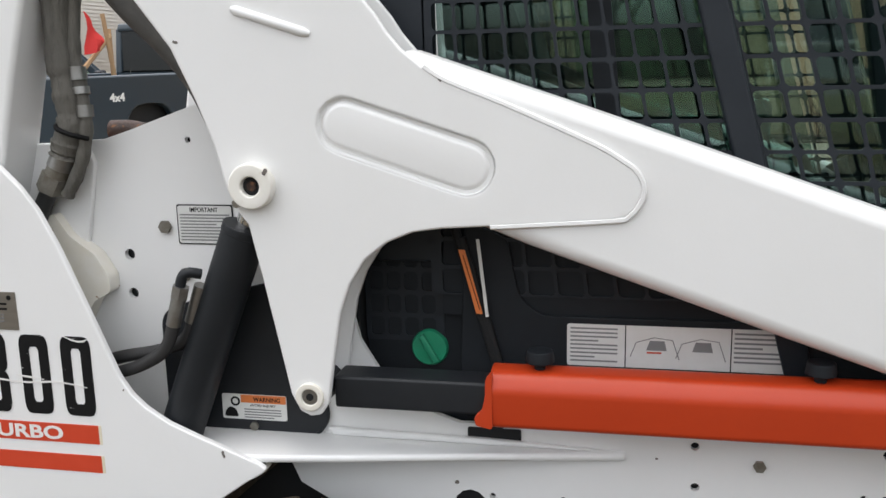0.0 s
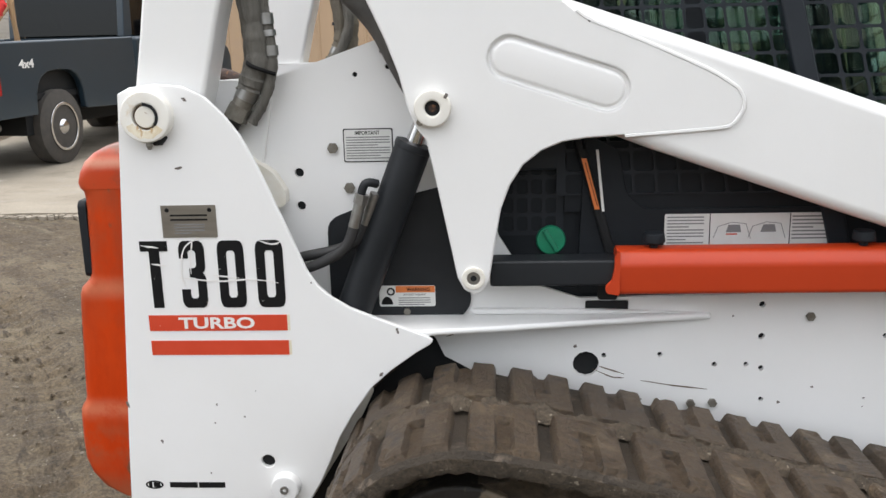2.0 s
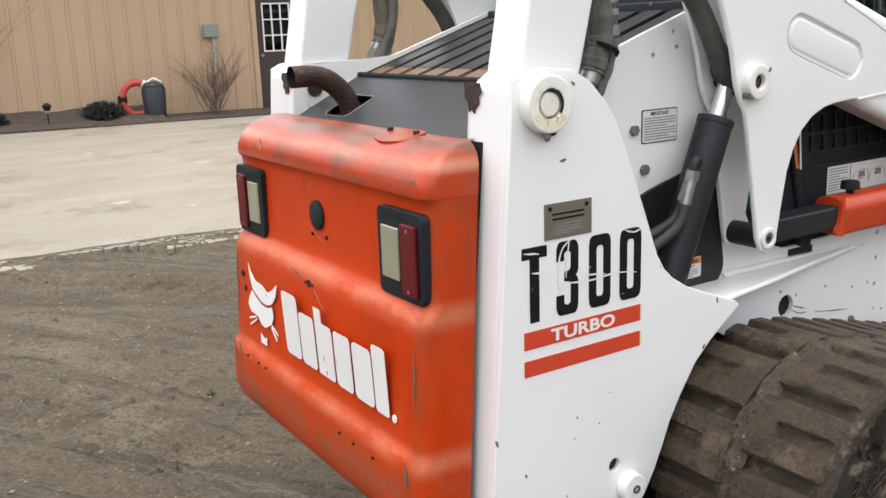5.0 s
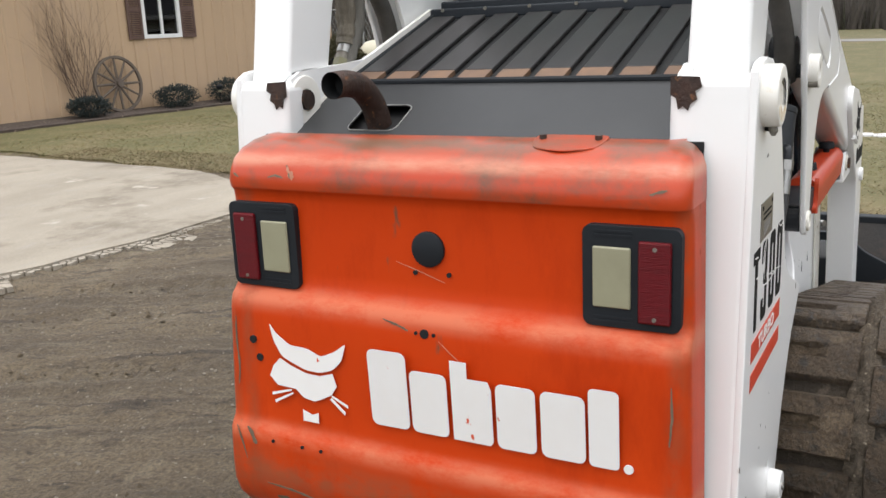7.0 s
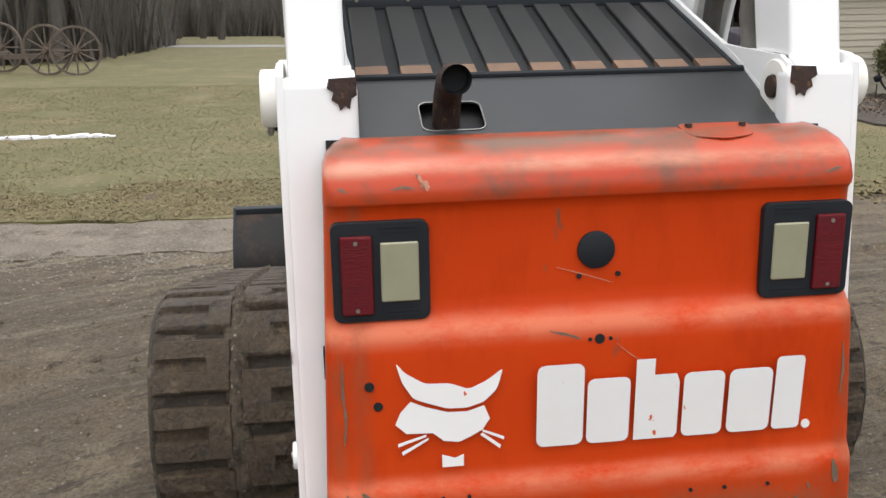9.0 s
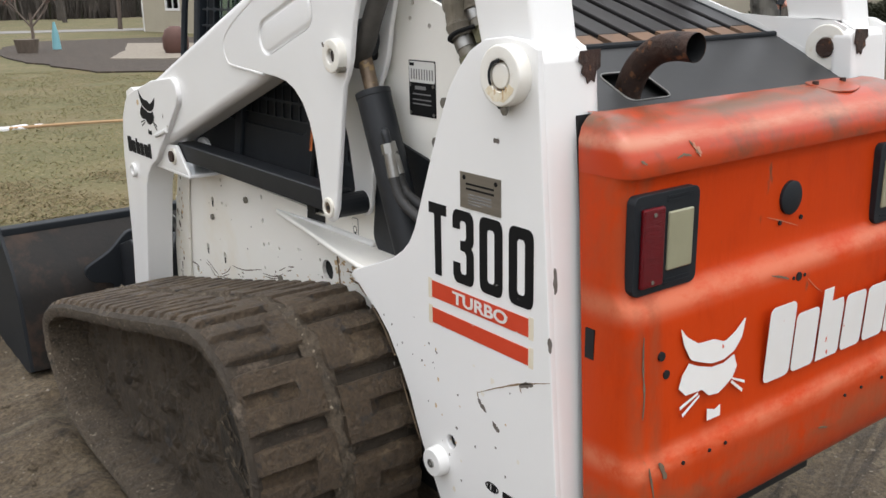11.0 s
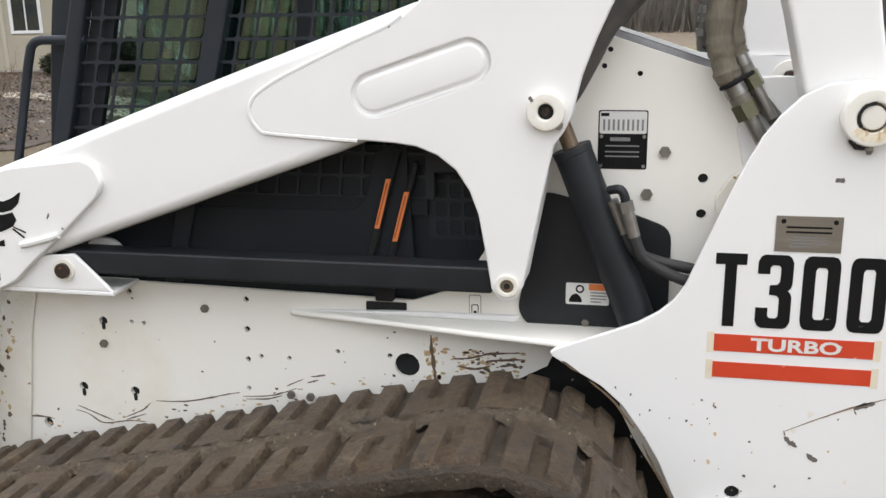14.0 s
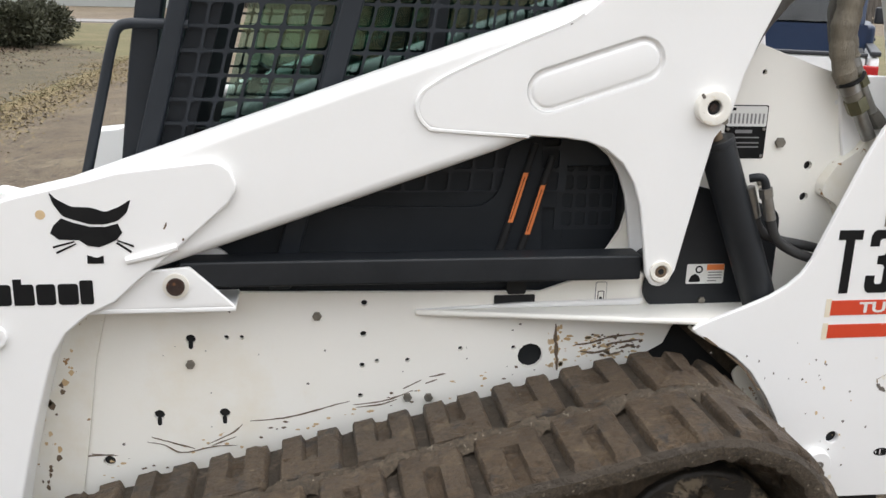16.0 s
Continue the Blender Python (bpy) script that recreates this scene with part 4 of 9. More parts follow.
    part("tank_shoulder", plate(soft([(0.46, 1.345), (0.49, 1.30), (0.54, 1.265), (0.567, 1.22), (0.567, 1.19), (0.53, 1.17), (0.48, 1.08), (0.4, 1.0), (0.4, 1.3)], 0.008), *ys(s, 0.4535, 0.49)), M_CREAM, loader, "stained cream tank shoulder", bevel=0.02, segments=3)


side_assembly(-1)
side_assembly(1)

# orange safety support on the right link
brace = part("arm_support", plate(soft([(-0.565, 0.985), (-0.572, 1.06), (-0.555, 1.086), (-0.51, 1.090), (-0.485, 1.075), (-0.484, 0.99)], 0.012), 1.325, 2.015, axis="x"), M_SAFETY, loader, "orange lift-arm support clamped on the black link", bevel=0.004)
part("support_tail", plate(soft([(1.330, 0.986), (1.300, 0.992), (1.298, 1.008), (1.312, 1.020), (1.318, 1.050), (1.318, 1.078), (1.330, 1.092)], 0.006), -0.572, -0.560), M_SAFETY, brace, bevel=0.002)
for x in (1.409, 1.87):
    part("clamp_knob", tube([(x, -0.53, 1.085), (x, -0.53, 1.098), (x, -0.53, 1.100), (x, -0.53, 1.122)], [0.010, 0.010, 0.026, 0.023], 12), M_DARK, brace, "black clamp knob", bevel=0.003)

# centre body, floor pan and engine bay
core = part("main_frame", box(0.24, 2.40, -0.438, 0.438, 0.28, 0.93), M_VOID, loader, "dark inner frame")
part("engine_bay", plate([(0.26, 0.93), (0.26, 1.32), (0.46, 1.40), (0.93, 1.56), (1.05, 1.56), (1.06, 0.93)], -0.438, 0.438), M_VOID, loader)
part("belly_plate", box(0.34, 2.5, -0.44, 0.44, 0.24, 0.28), M_CLAY, loader)
part("front_plate", box(2.40, 2.46, -0.452, 0.452, 0.28, 0.80), M_WORN, loader, bevel=0.004)
part("cross_tube", box(2.36, 2.46, -0.5, 0.5, 0.30, 0.42), M_WHITE, loader, bevel=0.01)

# tailgate
GATE = [(0.205, 1.340), (0.17, 1.339), (0.14, 1.331), (0.113, 1.316), (0.092, 1.296), (0.079, 1.272), (0.073, 1.250), (0.076, 1.236), (0.084, 1.228), (0.087, 1.21), (0.086, 1.15), (0.084, 1.06), (0.082, 1.03),
        (0.077, 1.018), (0.066, 1.006), (0.055, 0.995), (0.050, 0.98), (0.047, 0.95), (0.044, 0.88), (0.039, 0.78), (0.037, 0.72), (0.034, 0.708), (0.026, 0.697), (0.020, 0.684), (0.019, 0.66), (0.018, 0.60), (0.020, 0.56), (0.034, 0.52), (0.060, 0.487), (0.105, 0.462), (0.15, 0.458)]


def gate_half(z):
    t = max(0.0, min(1.0, (z - 1.288) / 0.053))
    return 0.505 + (1.30 - z) * 0.036 - 0.050 * (1 - math.sqrt(1 - t * t))


def gate_mesh(rows, inset):
    bm = bmesh.new()
    grid = []
    for x, z in rows:
        w, r = gate_half(z) - inset, 0.032
        line = []
        for t in [-1.0 + k * 0.1 for k in range(21)]:
            line.append((x, t * (w - r), z))
        cap = []
        for k in range(1, 6):
            a = radians(90 * k / 5)
            cap.append((x + r * (1 - math.cos(a)), r * math.sin(a)))
        back = 0.205 + (z - 1.30) * 0.085
        left = [(cx, -(w - r) - cy, z) for cx, cy in cap[::-1]]
        right = [(cx, (w - r) + cy, z) for cx, cy in cap]
        row = [(max(back, left[0][0]), left[0][1], z)] + left + line + right + [(max(back, right[-1][0]), right[-1][1], z)]
        grid.append([bm.verts.new(p) for p in row])
    for a, b in zip(grid, grid[1:]):
        for i in range(len(a) - 1):
            bm.faces.new((a[i], a[i + 1], b[i + 1], b[i]))
    return bm


gate = part("tailgate", gate_mesh(GATE[7:], 0.0), M_ORANGE, loader, "dented faded-orange rear door", smooth=True)
part("gate_roll", gate_mesh(GATE[:8], -0.001), M_ORANGE_ROLL, gate, "rubbed rounded top edge", smooth=True)
for s in (-1, 1):
    part("gate_seal", plate([(0.218, 1.335), (0.222, 1.335), (0.148, 0.47), (0.135, 0.47)], *ys(s, 0.44, 0.497)), M_VOID, gate)
    lamp = part("tail_lamp", plate(rounded(s * 0.409 - 0.089, s * 0.409 + 0.089, 1.019, 1.206, 0.016), 0.070, 0.090, axis="x"), M_DARK, gate, "black-framed tail lamp", bevel=0.006)
    part("red_lens", box(0.061, 0.072, *sorted((s * 0.424, s * 0.482)), 1.034, 1.182), M_LENSR, lamp, "ribbed red lens", bevel=0.004)
    part("clear_lens", box(0.0645, 0.072, *sorted((s * 0.340, s * 0.410)), 1.056, 1.168), M_LENSW, lamp, "milky reversing lens", bevel=0.004)
    for z in (1.044, 1.170):
        part("lens_screw", tube([(0.0595, s * 0.454, z), (0.063, s * 0.454, z)], 0.004, 8), M_BOLT, lamp)
    for z0 in (1.186, 1.194, 1.028, 1.036):
        part("frame_rib", box(0.0685, 0.0705, *sorted((s * 0.342, s * 0.412)), z0, z0 + 0.004), M_DARK, lamp)
part("round_plug", tube([(0.090, 0.004, 1.131), (0.079, 0.004, 1.131), (0.076, 0.004, 1.131)], [0.036, 0.036, 0.030], 28), M_DARK, gate, "black rubber plug", smooth=True)
for y, z, r in ((0.036, 1.081, 0.005), (-0.040, 1.082, 0.005), (0.003, 0.966, 0.010), (0.022, 0.966, 0.004), (-0.018, 0.966, 0.004), (0.44, 0.902, 0.009), (0.425, 0.862, 0.009), (0.39, 0.676, 0.004), (0.31, 0.676, 0.004), (0.26, 0.676, 0.004), (-0.18, 0.65, 0.004), (-0.25, 0.65, 0.004), (-0.34, 0.65, 0.004)):
    xs = [p for p in GATE if abs(p[1] - z) < 0.09]
    x = min(xs, key=lambda p: abs(p[1] - z))[0]
    # black plug paints the dark of the hole
    part("drilled_hole", tube([(x - 0.0035, y, z), (x + 0.02, y, z)], r, 10), M_VOID, gate)
flap = part("gate_flap", plate(soft([(0.135, -0.195), (0.200, -0.185), (0.200, -0.335), (0.135, -0.325), (0.118, -0.26)], 0.02), 1.3405, 1.3445, axis="z", m=Matrix.Translation((0.198, 0, 1.343)) @ Matrix.Rotation(radians(-14), 4, "Y") @ Matrix.Translation((-0.198, 0, -1.3405))), M_ORANGE_ROLL, gate, "small riveted orange flap", bevel=0.0015)
for y in (-0.205, -0.315):
    part("flap_rivet", tube([(0.178, y, 1.338), (0.178, y, 1.349)], 0.007, 10), M_RUST, flap)
# black block stands for the shade in the notch
part("gate_latch", box(0.138, 0.16, 0.500, 0.5215, 0.885, 0.945), M_VOID, gate, "dark latch notch")
word_blocks(gate, Matrix(((0, -0.046, -1, 0.0325), (-1, 0, 0, 0.128), (0, 1, 0, 0.760), (0, 0, 0, 1))) @ Matrix.Diagonal((1, 1, 1, 1)), 0.530, 0.168, M_WHITEFILM)
emblem(gate, Matrix(((0, 0.052, -1, 0.031), (-1, 0, 0, 0.395), (0, 1, 0, 0.735), (0, 0, 0, 1))), 0.205, 0.212, M_WHITEFILM)
part("trade_mark", tube([(0.033, -0.418, 0.765), (0.036, -0.418, 0.765)], 0.009, 14), M_WHITEFILM, gate)

# sloping rear panel, exhaust and louvred grille
ang = math.atan2(1.432 - 1.335, 0.448 - 0.25)
PANEL = Matrix.Translation((0.25, 0, 1.335)) @ Matrix.Rotation(-ang, 4, "Y")
plen = math.hypot(0.198, 0.097)
panel = part("rear_panel", plate([(-0.03, -0.438), (plen, -0.446), (plen, 0.446), (-0.03, 0.438)], -0.004, 0.0, [rounded(0.012, 0.118, 0.178, 0.306, 0.02)], axis="z", m=PANEL), M_GREY, loader, "bare dark grey panel over the engine")
rim = [PANEL @ Vector((u, v, 0.001)) for u, v in rounded(0.012, 0.118, 0.178, 0.306, 0.02)]
part("opening_rim", tube(rim + rim[:1], 0.0018, 6), M_STEEL, panel, smooth=True)
part("panel_side", plate([(0.20, 1.31), (0.25, 1.335), (0.448, 1.432), (0.448, 1.30)], 0.438, 0.446), M_GREY, panel)
part("panel_side", plate([(0.20, 1.31), (0.25, 1.335), (0.448, 1.432), (0.448, 1.30)], -0.446, -0.438), M_GREY, panel)
pipe_line = curve([(0.335, 0.252, 1.25), (0.325, 0.252, 1.33), (0.300, 0.252, 1.392), (0.255, 0.252, 1.433), (0.205, 0.253, 1.447), (0.150, 0.254, 1.447)], 6)
pipe = part("exhaust_pipe", tube(pipe_line, 0.0285, 20, cap=False), M_RUST, loader, "rusty bent exhaust pipe", smooth=True)
part("pipe_bore", tube([pipe_line[-1] + Vector((0.001, 0, 0)), pipe_line[-3], pipe_line[-6]], [0.0270, 0.0262, 0.0262], 20, False), M_VOID, pipe, smooth=True)
part("bore_end", tube([pipe_line[-6], pipe_line[-7]], 0.0258, 20), M_VOID, pipe)
gang = math.atan2(1.597 - 1.434, 0.93 - 0.448)
GR = Matrix.Translation((0.448, 0, 1.434)) @ Matrix.Rotation(-gang, 4, "Y")
glen = math.hypot(0.482, 0.163)
grille = part("engine_grille", plate([(0, -0.438), (glen, -0.438), (glen, 0.438), (0, 0.438)], -0.028, -0.015, axis="z", m=GR), M_VOID, loader, "dark louvred engine cover")
edges = [-0.438, -0.338, -0.243, -0.146, -0.049, 0.048, 0.146, 0.244, 0.340, 0.438]
for a, b in zip(edges, edges[1:]):
    part("louvre", plate([(0.077, a + 0.014), (glen - 0.03, a + 0.014), (glen - 0.03, b - 0.014), (0.077, b - 0.014)], -0.014, -0.003, axis="z", m=GR), M_GRILLE, grille, bevel=0.003)
    part("louvre_end", plate([(0.004, a + 0.014), (0.076, a + 0.014), (0.076, b - 0.014), (0.004, b - 0.014)], -0.016, -0.004, axis="z", m=GR), M_GRILLE_END, grille, "dusty rust-coloured louvre end")
part("grille_rail", tube([GR @ Vector((0, -0.437, 0.0)), GR @ Vector((0, 0.437, 0.0))], 0.008, 8), M_DARK, grille, smooth=True)
for s in (-1, 1):
    part("grille_side", plate([(-0.004, s * 0.424), (glen, s * 0.426), (glen, s * 0.438), (-0.004, s * 0.438)], -0.016, -0.001, axis="z", m=GR), M_DARK, grille, bevel=0.004)
part("grille_hinge", box(0.915, 0.965, -0.44, 0.44, 1.575, 1.605), M_CHAR, grille, bevel=0.005)
for k in range(7):
    part("hinge_bolt", tube([(0.918, -0.40 + k * 0.133, 1.60), (0.912, -0.40 + k * 0.133, 1.60)], 0.005, 8), M_BOLT, grille)

# cab
cab = part("cab", box(1.10, 2.20, -0.425, 0.425, 0.93, 0.965), M_CHAR, loader, "charcoal operator cab with mesh sides")
part("roof", plate(soft([(1.0, 2.04), (1.02, 2.10), (1.85, 2.10), (1.93, 2.05), (1.9, 2.02), (1.02, 2.0)], 0.02), -0.445, 0.445), M_CHAR, cab, bevel=0.015)


def slant(z):
    """x of the cab's front edge at height z."""
    return 2.100 + (1.6 - z) * 0.27


for s in (-1, 1):
    a, b = ys(s, 0.405, 0.445)
    part("front_post", plate([(slant(0.96) - 0.05, 0.96), (slant(0.96), 0.96), (slant(2.04), 2.04), (slant(2.04) - 0.038, 2.04)], a, b), M_CHAR, cab, bevel=0.008)
    part("door_frame", plate([(2.195, 0.98), (2.262, 0.98), (2.195, 1.488), (2.10, 2.02), (2.04, 2.02), (2.135, 1.488)], *ys(s, 0.345, 0.395)), M_CHAR, cab, "black frame of the front door", bevel=0.008)
    part("door_jamb", plate([(slant(0.98) - 0.112, 0.98), (slant(0.98) - 0.046, 0.98), (slant(2.02) - 0.046, 2.02), (slant(2.02) - 0.112, 2.02)], *ys(s, 0.396, 0.414)), M_DARK, cab, "dark jamb behind the front post")
    part("middle_post", plate([(1.855, 0.96), (1.905, 0.96), (1.622, 2.04), (1.572, 2.04)], a, b), M_CHAR, cab, bevel=0.006)
    part("rear_post", plate([(1.09, 1.25), (1.205, 1.25), (1.20, 2.04), (1.05, 2.04)], *ys(s, 0.36, 0.43)), M_CHAR, cab, bevel=0.008)
    part("top_rail", box(1.05, slant(2.0), a, b, 1.98, 2.04), M_CHAR, cab, bevel=0.006)
    part("lower_side", plate(soft([(1.245, 0.95), (2.25, 0.95), (slant(1.15), 1.155), (1.40, 1.155), (1.36, 1.19), (1.34, 1.30), (1.262, 1.33)], 0.02), *ys(s, 0.415, 0.432)), M_DARK, cab, "dark moulded lower side", bevel=0.004)
    part("rear_side", plate([(1.06, 0.95), (1.20, 0.95), (1.22, 1.34), (1.20, 1.6), (1.10, 1.6)], *ys(s, 0.36, 0.40)), M_VOID, cab)
    # perforated screens, sheared with the posts
    for lo, hi, name in ((1.215, 1.808, "rear_screen"), (1.846, 2.172, "front_screen")):
        sh0, sh1 = (-0.02, -0.262) if name == "rear_screen" else (-0.262, -0.25)
        n, rows_, base, top = round((hi - lo) / 0.052), 15, 1.190, 1.985

        def at(u, v):
            z = base + (top - base) * v
            x0, x1 = lo + sh0 * (z - base), hi + sh1 * (z - base)
            return (x0 + (x1 - x0) * u, z)
        cells = []
        for i in range(n):
            for j in range(rows_):
                du, dv = 0.062 / n, 0.062 / rows_
                u0, u1, v0, v1 = i / n + du, (i + 1) / n - du, j / rows_ + dv, (j + 1) / rows_ - dv
                cu, cv = (u1 - u0) * 0.12, (v1 - v0) * 0.12
                cells.append([at(*q) for q in ((u0 + cu, v0), (u1 - cu, v0), (u1, v0 + cv), (u1, v1 - cv), (u1 - cu, v1), (u0 + cu, v1), (u0, v1 - cv), (u0, v0 + cv))])
        part(name, plate([at(-0.03, 0), at(1.03, 0), at(1.03, 1), at(-0.03, 1)], *ys(s, 0.426, 0.430), cells), M_CHAR, cab, "black perforated safety screen")
    pane = part("side_pane", plate([(1.22, 1.30), (1.732, 1.30), (1.64, 1.98), (1.20, 1.98)], *ys(s, 0.385, 0.389)), M_TEAL, cab, "green-tinted sliding window")
    pane.visible_shadow = False
    pane2 = part("side_pane", plate([(1.49, 1.30), (2.02, 1.30), (1.83, 1.98), (1.42, 1.98)], *ys(s, 0.372, 0.376)), M_TEAL, cab, "green-tinted sliding window")
    pane2.visible_shadow = False
    part("pane_frame", plate([(1.53, 1.17), (1.575, 1.17), (1.49, 1.98), (1.45, 1.98)], *ys(s, 0.370, 0.391)), M_DARK, cab)
    rail = part("grab_rail", tube(curve([(2.325, s * 0.44, 1.10), (2.285, s * 0.44, 1.26), (2.225, s * 0.436, 1.50)], 4) + curve([(2.212, s * 0.434, 1.545), (2.200, s * 0.432, 1.558), (2.18, s * 0.43, 1.563)], 3) + [Vector((2.06, s * 0.428, 1.563))], 0.0115, 12), M_CHAR, cab, "black tubular grab rail", smooth=True)
    # hinge struts and their warning strips behind the arm
    for dx, dz, lab in ((-0.006, 0.008, 0), (-0.049, -0.022, 1)):
        if s < 0:
            dx, dz = (-0.050, 0.048) if not lab else (-0.030, 0.0)
        part("strut", tube([(1.375 + dx, s * 0.437, 0.99 + dz), (1.285 + dx, s * 0.437, 1.30 + dz)], 0.009, 10), M_VOID, cab, smooth=True)
        if s > 0 or not lab:
            part("warning_strip", plate([(1.346 + dx, 1.112 + dz), (1.334 + dx, 1.112 + dz), (1.302 + dx, 1.232 + dz), (1.314 + dx, 1.232 + dz)], *ys(s, 0.4485, 0.450)), M_OFILM, cab, "orange warning strip")
            part("strip_print", plate([(1.341 + dx, 1.120 + dz), (1.3395 + dx, 1.120 + dz), (1.310 + dx, 1.222 + dz), (1.3115 + dx, 1.222 + dz)], *ys(s, 0.450, 0.4505)), M_INK, cab)
        else:
            part("warning_strip", plate([(1.337 + dx, 1.155), (1.331 + dx, 1.155), (1.315 + dx, 1.30), (1.321 + dx, 1.30)], *ys(s, 0.4485, 0.450)), M_PAPER, cab, "white warning strip")
    if s < 0:
        filler = part("filler_cap", tube([(1.185, -0.380, 1.078), (1.185, -0.408, 1.078), (1.185, -0.413, 1.078)], [0.036, 0.036, 0.033], 28), M_GREEN, cab, "green filler cap", smooth=True)
        part("cap_grip", box(1.154, 1.216, -0.422, -0.412, 1.072, 1.084, Matrix.Translation((1.185, 0, 1.078)) @ Matrix.Rotation(radians(60), 4, "Y") @ Matrix.Translation((-1.185, 0, -1.078))), M_GREEN, filler, bevel=0.003)
    else:
        part("filler_cap", tube([(1.158, 0.380, 1.072), (1.158, 0.405, 1.072)], 0.036, 24), M_DARK, cab, "black filler cap", smooth=True)
part("rear_window", box(1.03, 1.034, -0.36, 0.36, 1.62, 2.0), M_TEAL, cab, "green-tinted rear window").visible_shadow = False
for s in (-1, 1):
    # dark sheets added inside the screens put shade behind their holes
    part("inner_lining", box(1.24, 2.10, *ys(s, 0.300, 0.306), 0.965, 1.32), M_VOID, cab)
    part("screen_backing", plate([(1.215, 1.15), (2.10, 1.15), (2.05, 1.315), (1.22, 1.315)], *ys(s, 0.419, 0.423)), M_DARK, cab)
    part("inner_lining", box(1.24, 1.30, *ys(s, 0.306, 0.40), 0.965, 1.33), M_VOID, cab)
    part("vent_backing", box(1.062, 1.262, *ys(s, 0.4005, 0.4035), 0.97, 1.328), M_DARK, cab)
    vent = [rounded(1.07 + 0.034 * i, 1.096 + 0.034 * i, 1.10 + 0.045 * j, 1.136 + 0.045 * j, 0.005, 1) for i in range(4) for j in range(5)]
    part("vent_screen", plate([(1.06, 1.09), (1.215, 1.09), (1.215, 1.33), (1.06, 1.33)], *ys(s, 0.404, 0.407), vent), M_CHAR, cab, "dim perforated vent behind the arm")
part("rear_sill", box(0.96, 1.06, -0.43, 0.43, 1.56, 1.625), M_CHAR, cab, bevel=0.006)
part("rear_header", box(1.0, 1.06, -0.43, 0.43, 1.97, 2.04), M_CHAR, cab)
seat = part("seat_back", plate(soft([(1.24, 1.20), (1.42, 1.18), (1.36, 1.62), (1.30, 1.80), (1.22, 1.80)], 0.04), -0.22, 0.22), M_VOID, cab, "black seat back", bevel=0.04, segments=3)
part("seat_cushion", box(1.30, 1.74, -0.23, 0.23, 1.08, 1.22), M_VOID, cab, bevel=0.04, segments=3)
for s in (-1, 1):
    part("control_lever", tube(curve([(2.0, s * 0.26, 0.97), (1.98, s * 0.26, 1.30), (1.93, s * 0.25, 1.42)], 4), [0.012] * 8 + [0.022], 10), M_VOID, cab, smooth=True)
    part("seat_bar", tube(curve([(1.30, s * 0.30, 1.62), (1.60, s * 0.31, 1.48), (1.80, s * 0.26, 1.36), (1.86, s * 0.12, 1.34)], 5), 0.016, 10), M_VOID, cab, smooth=True)
part("dash_panel", box(1.92, 2.08, -0.36, 0.36, 0.97, 1.12), M_VOID, cab)
part("front_window", plate([(slant(1.02) - 0.02, 1.02), (slant(1.02) - 0.016, 1.02), (slant(2.0) - 0.016, 2.0), (slant(2.0) - 0.02, 2.0)], -0.40, 0.40), M_TEAL, cab).visible_shadow = False

# ---- undercarriage ----
LOOP = curve([(1.02, 0.789), (1.27, 0.738), (1.6, 0.659), (1.95, 0.580), (2.25, 0.511), (2.42, 0.456), (2.53, 0.395), (2.565, 0.32), (2.545, 0.235), (2.46, 0.145), (2.32, 0.070), (2.15, 0.040), (1.75, 0.035), (1.35, 0.035), (1.08, 0.045),
              (0.92, 0.10), (0.78, 0.22), (0.705, 0.36), (0.690, 0.50), (0.722, 0.62), (0.795, 0.722), (0.895, 0.775)], 12, True)
lens = [0.0]
for p, q in zip(LOOP, LOOP[1:] + LOOP[:1]):
    lens.append(lens[-1] + (q - p).length)
TOTAL = lens[-1]
ROWS_OF_LUGS = 26


def along(d):
    d %= TOTAL
    i = max(k for k in range(len(LOOP)) if lens[k] <= d)
    p, q = LOOP[i], LOOP[(i + 1) % len(LOOP)]
    t = (d - lens[i]) / max(1e-9, lens[i + 1] - lens[i])
    tan = (q - p).normalized()
    return p.lerp(q, t), tan


def tighten(me):
    """The left track is drawn in closer round its sprocket."""
    for v in me.vertices:
        if v.co.x < 0.98:
            v.co.x = 0.98 - (0.98 - v.co.x) * 0.955


def belt_mesh(s):
    bm = bmesh.new()
    rows = []
    n = 300
    base = [(0.53, 0.0), (0.545, 0.006), (0.60, 0.006), (0.65, 0.006), (0.70, 0.006), (0.735, 0.006), (0.745, 0.004), (0.757, 0.004), (0.768, 0.005), (0.78, 0.006), (0.83, 0.006), (0.88, 0.006), (0.915, 0.006), (0.940, 0.006), (0.957, 0.011), (0.971, 0.013), (0.981, 0.002),
            (0.979, -0.018), (0.970, -0.034), (0.93, -0.040), (0.75, -0.040), (0.56, -0.040), (0.535, -0.03)]
    for k in range(n):
        p, tan = along(TOTAL * k / n)
        nor = Vector((-tan.y, tan.x))
        row = []
        for y, h in base:
            q = Vector((k * 0.33, y * 26, s * 3.0))
            lump = noise.noise(q)
            if y > 0.93 and h > -0.03:
                h += 0.0022 * lump
                y += 0.0030 * noise.noise(q * 1.3 + Vector((0, 0, 9)))
            elif h >= 0.0 and 0.735 < y < 0.775:
                h += 0.004 + 0.013 * max(-0.2, lump)
            elif h >= 0.0:
                h += 0.005 * lump - 0.003
            else:
                h += 0.011 * noise.noise(q * 1.7)
            row.append(bm.verts.new((p.x + nor.x * h, s * y, p.y + nor.y * h)))
        rows.append(row)
    for a, b in zip(rows, rows[1:] + rows[:1]):
        for i in range(len(a)):
            bm.faces.new((a[i], a[(i + 1) % len(a)], b[(i + 1) % len(a)], b[i]))
    return bm


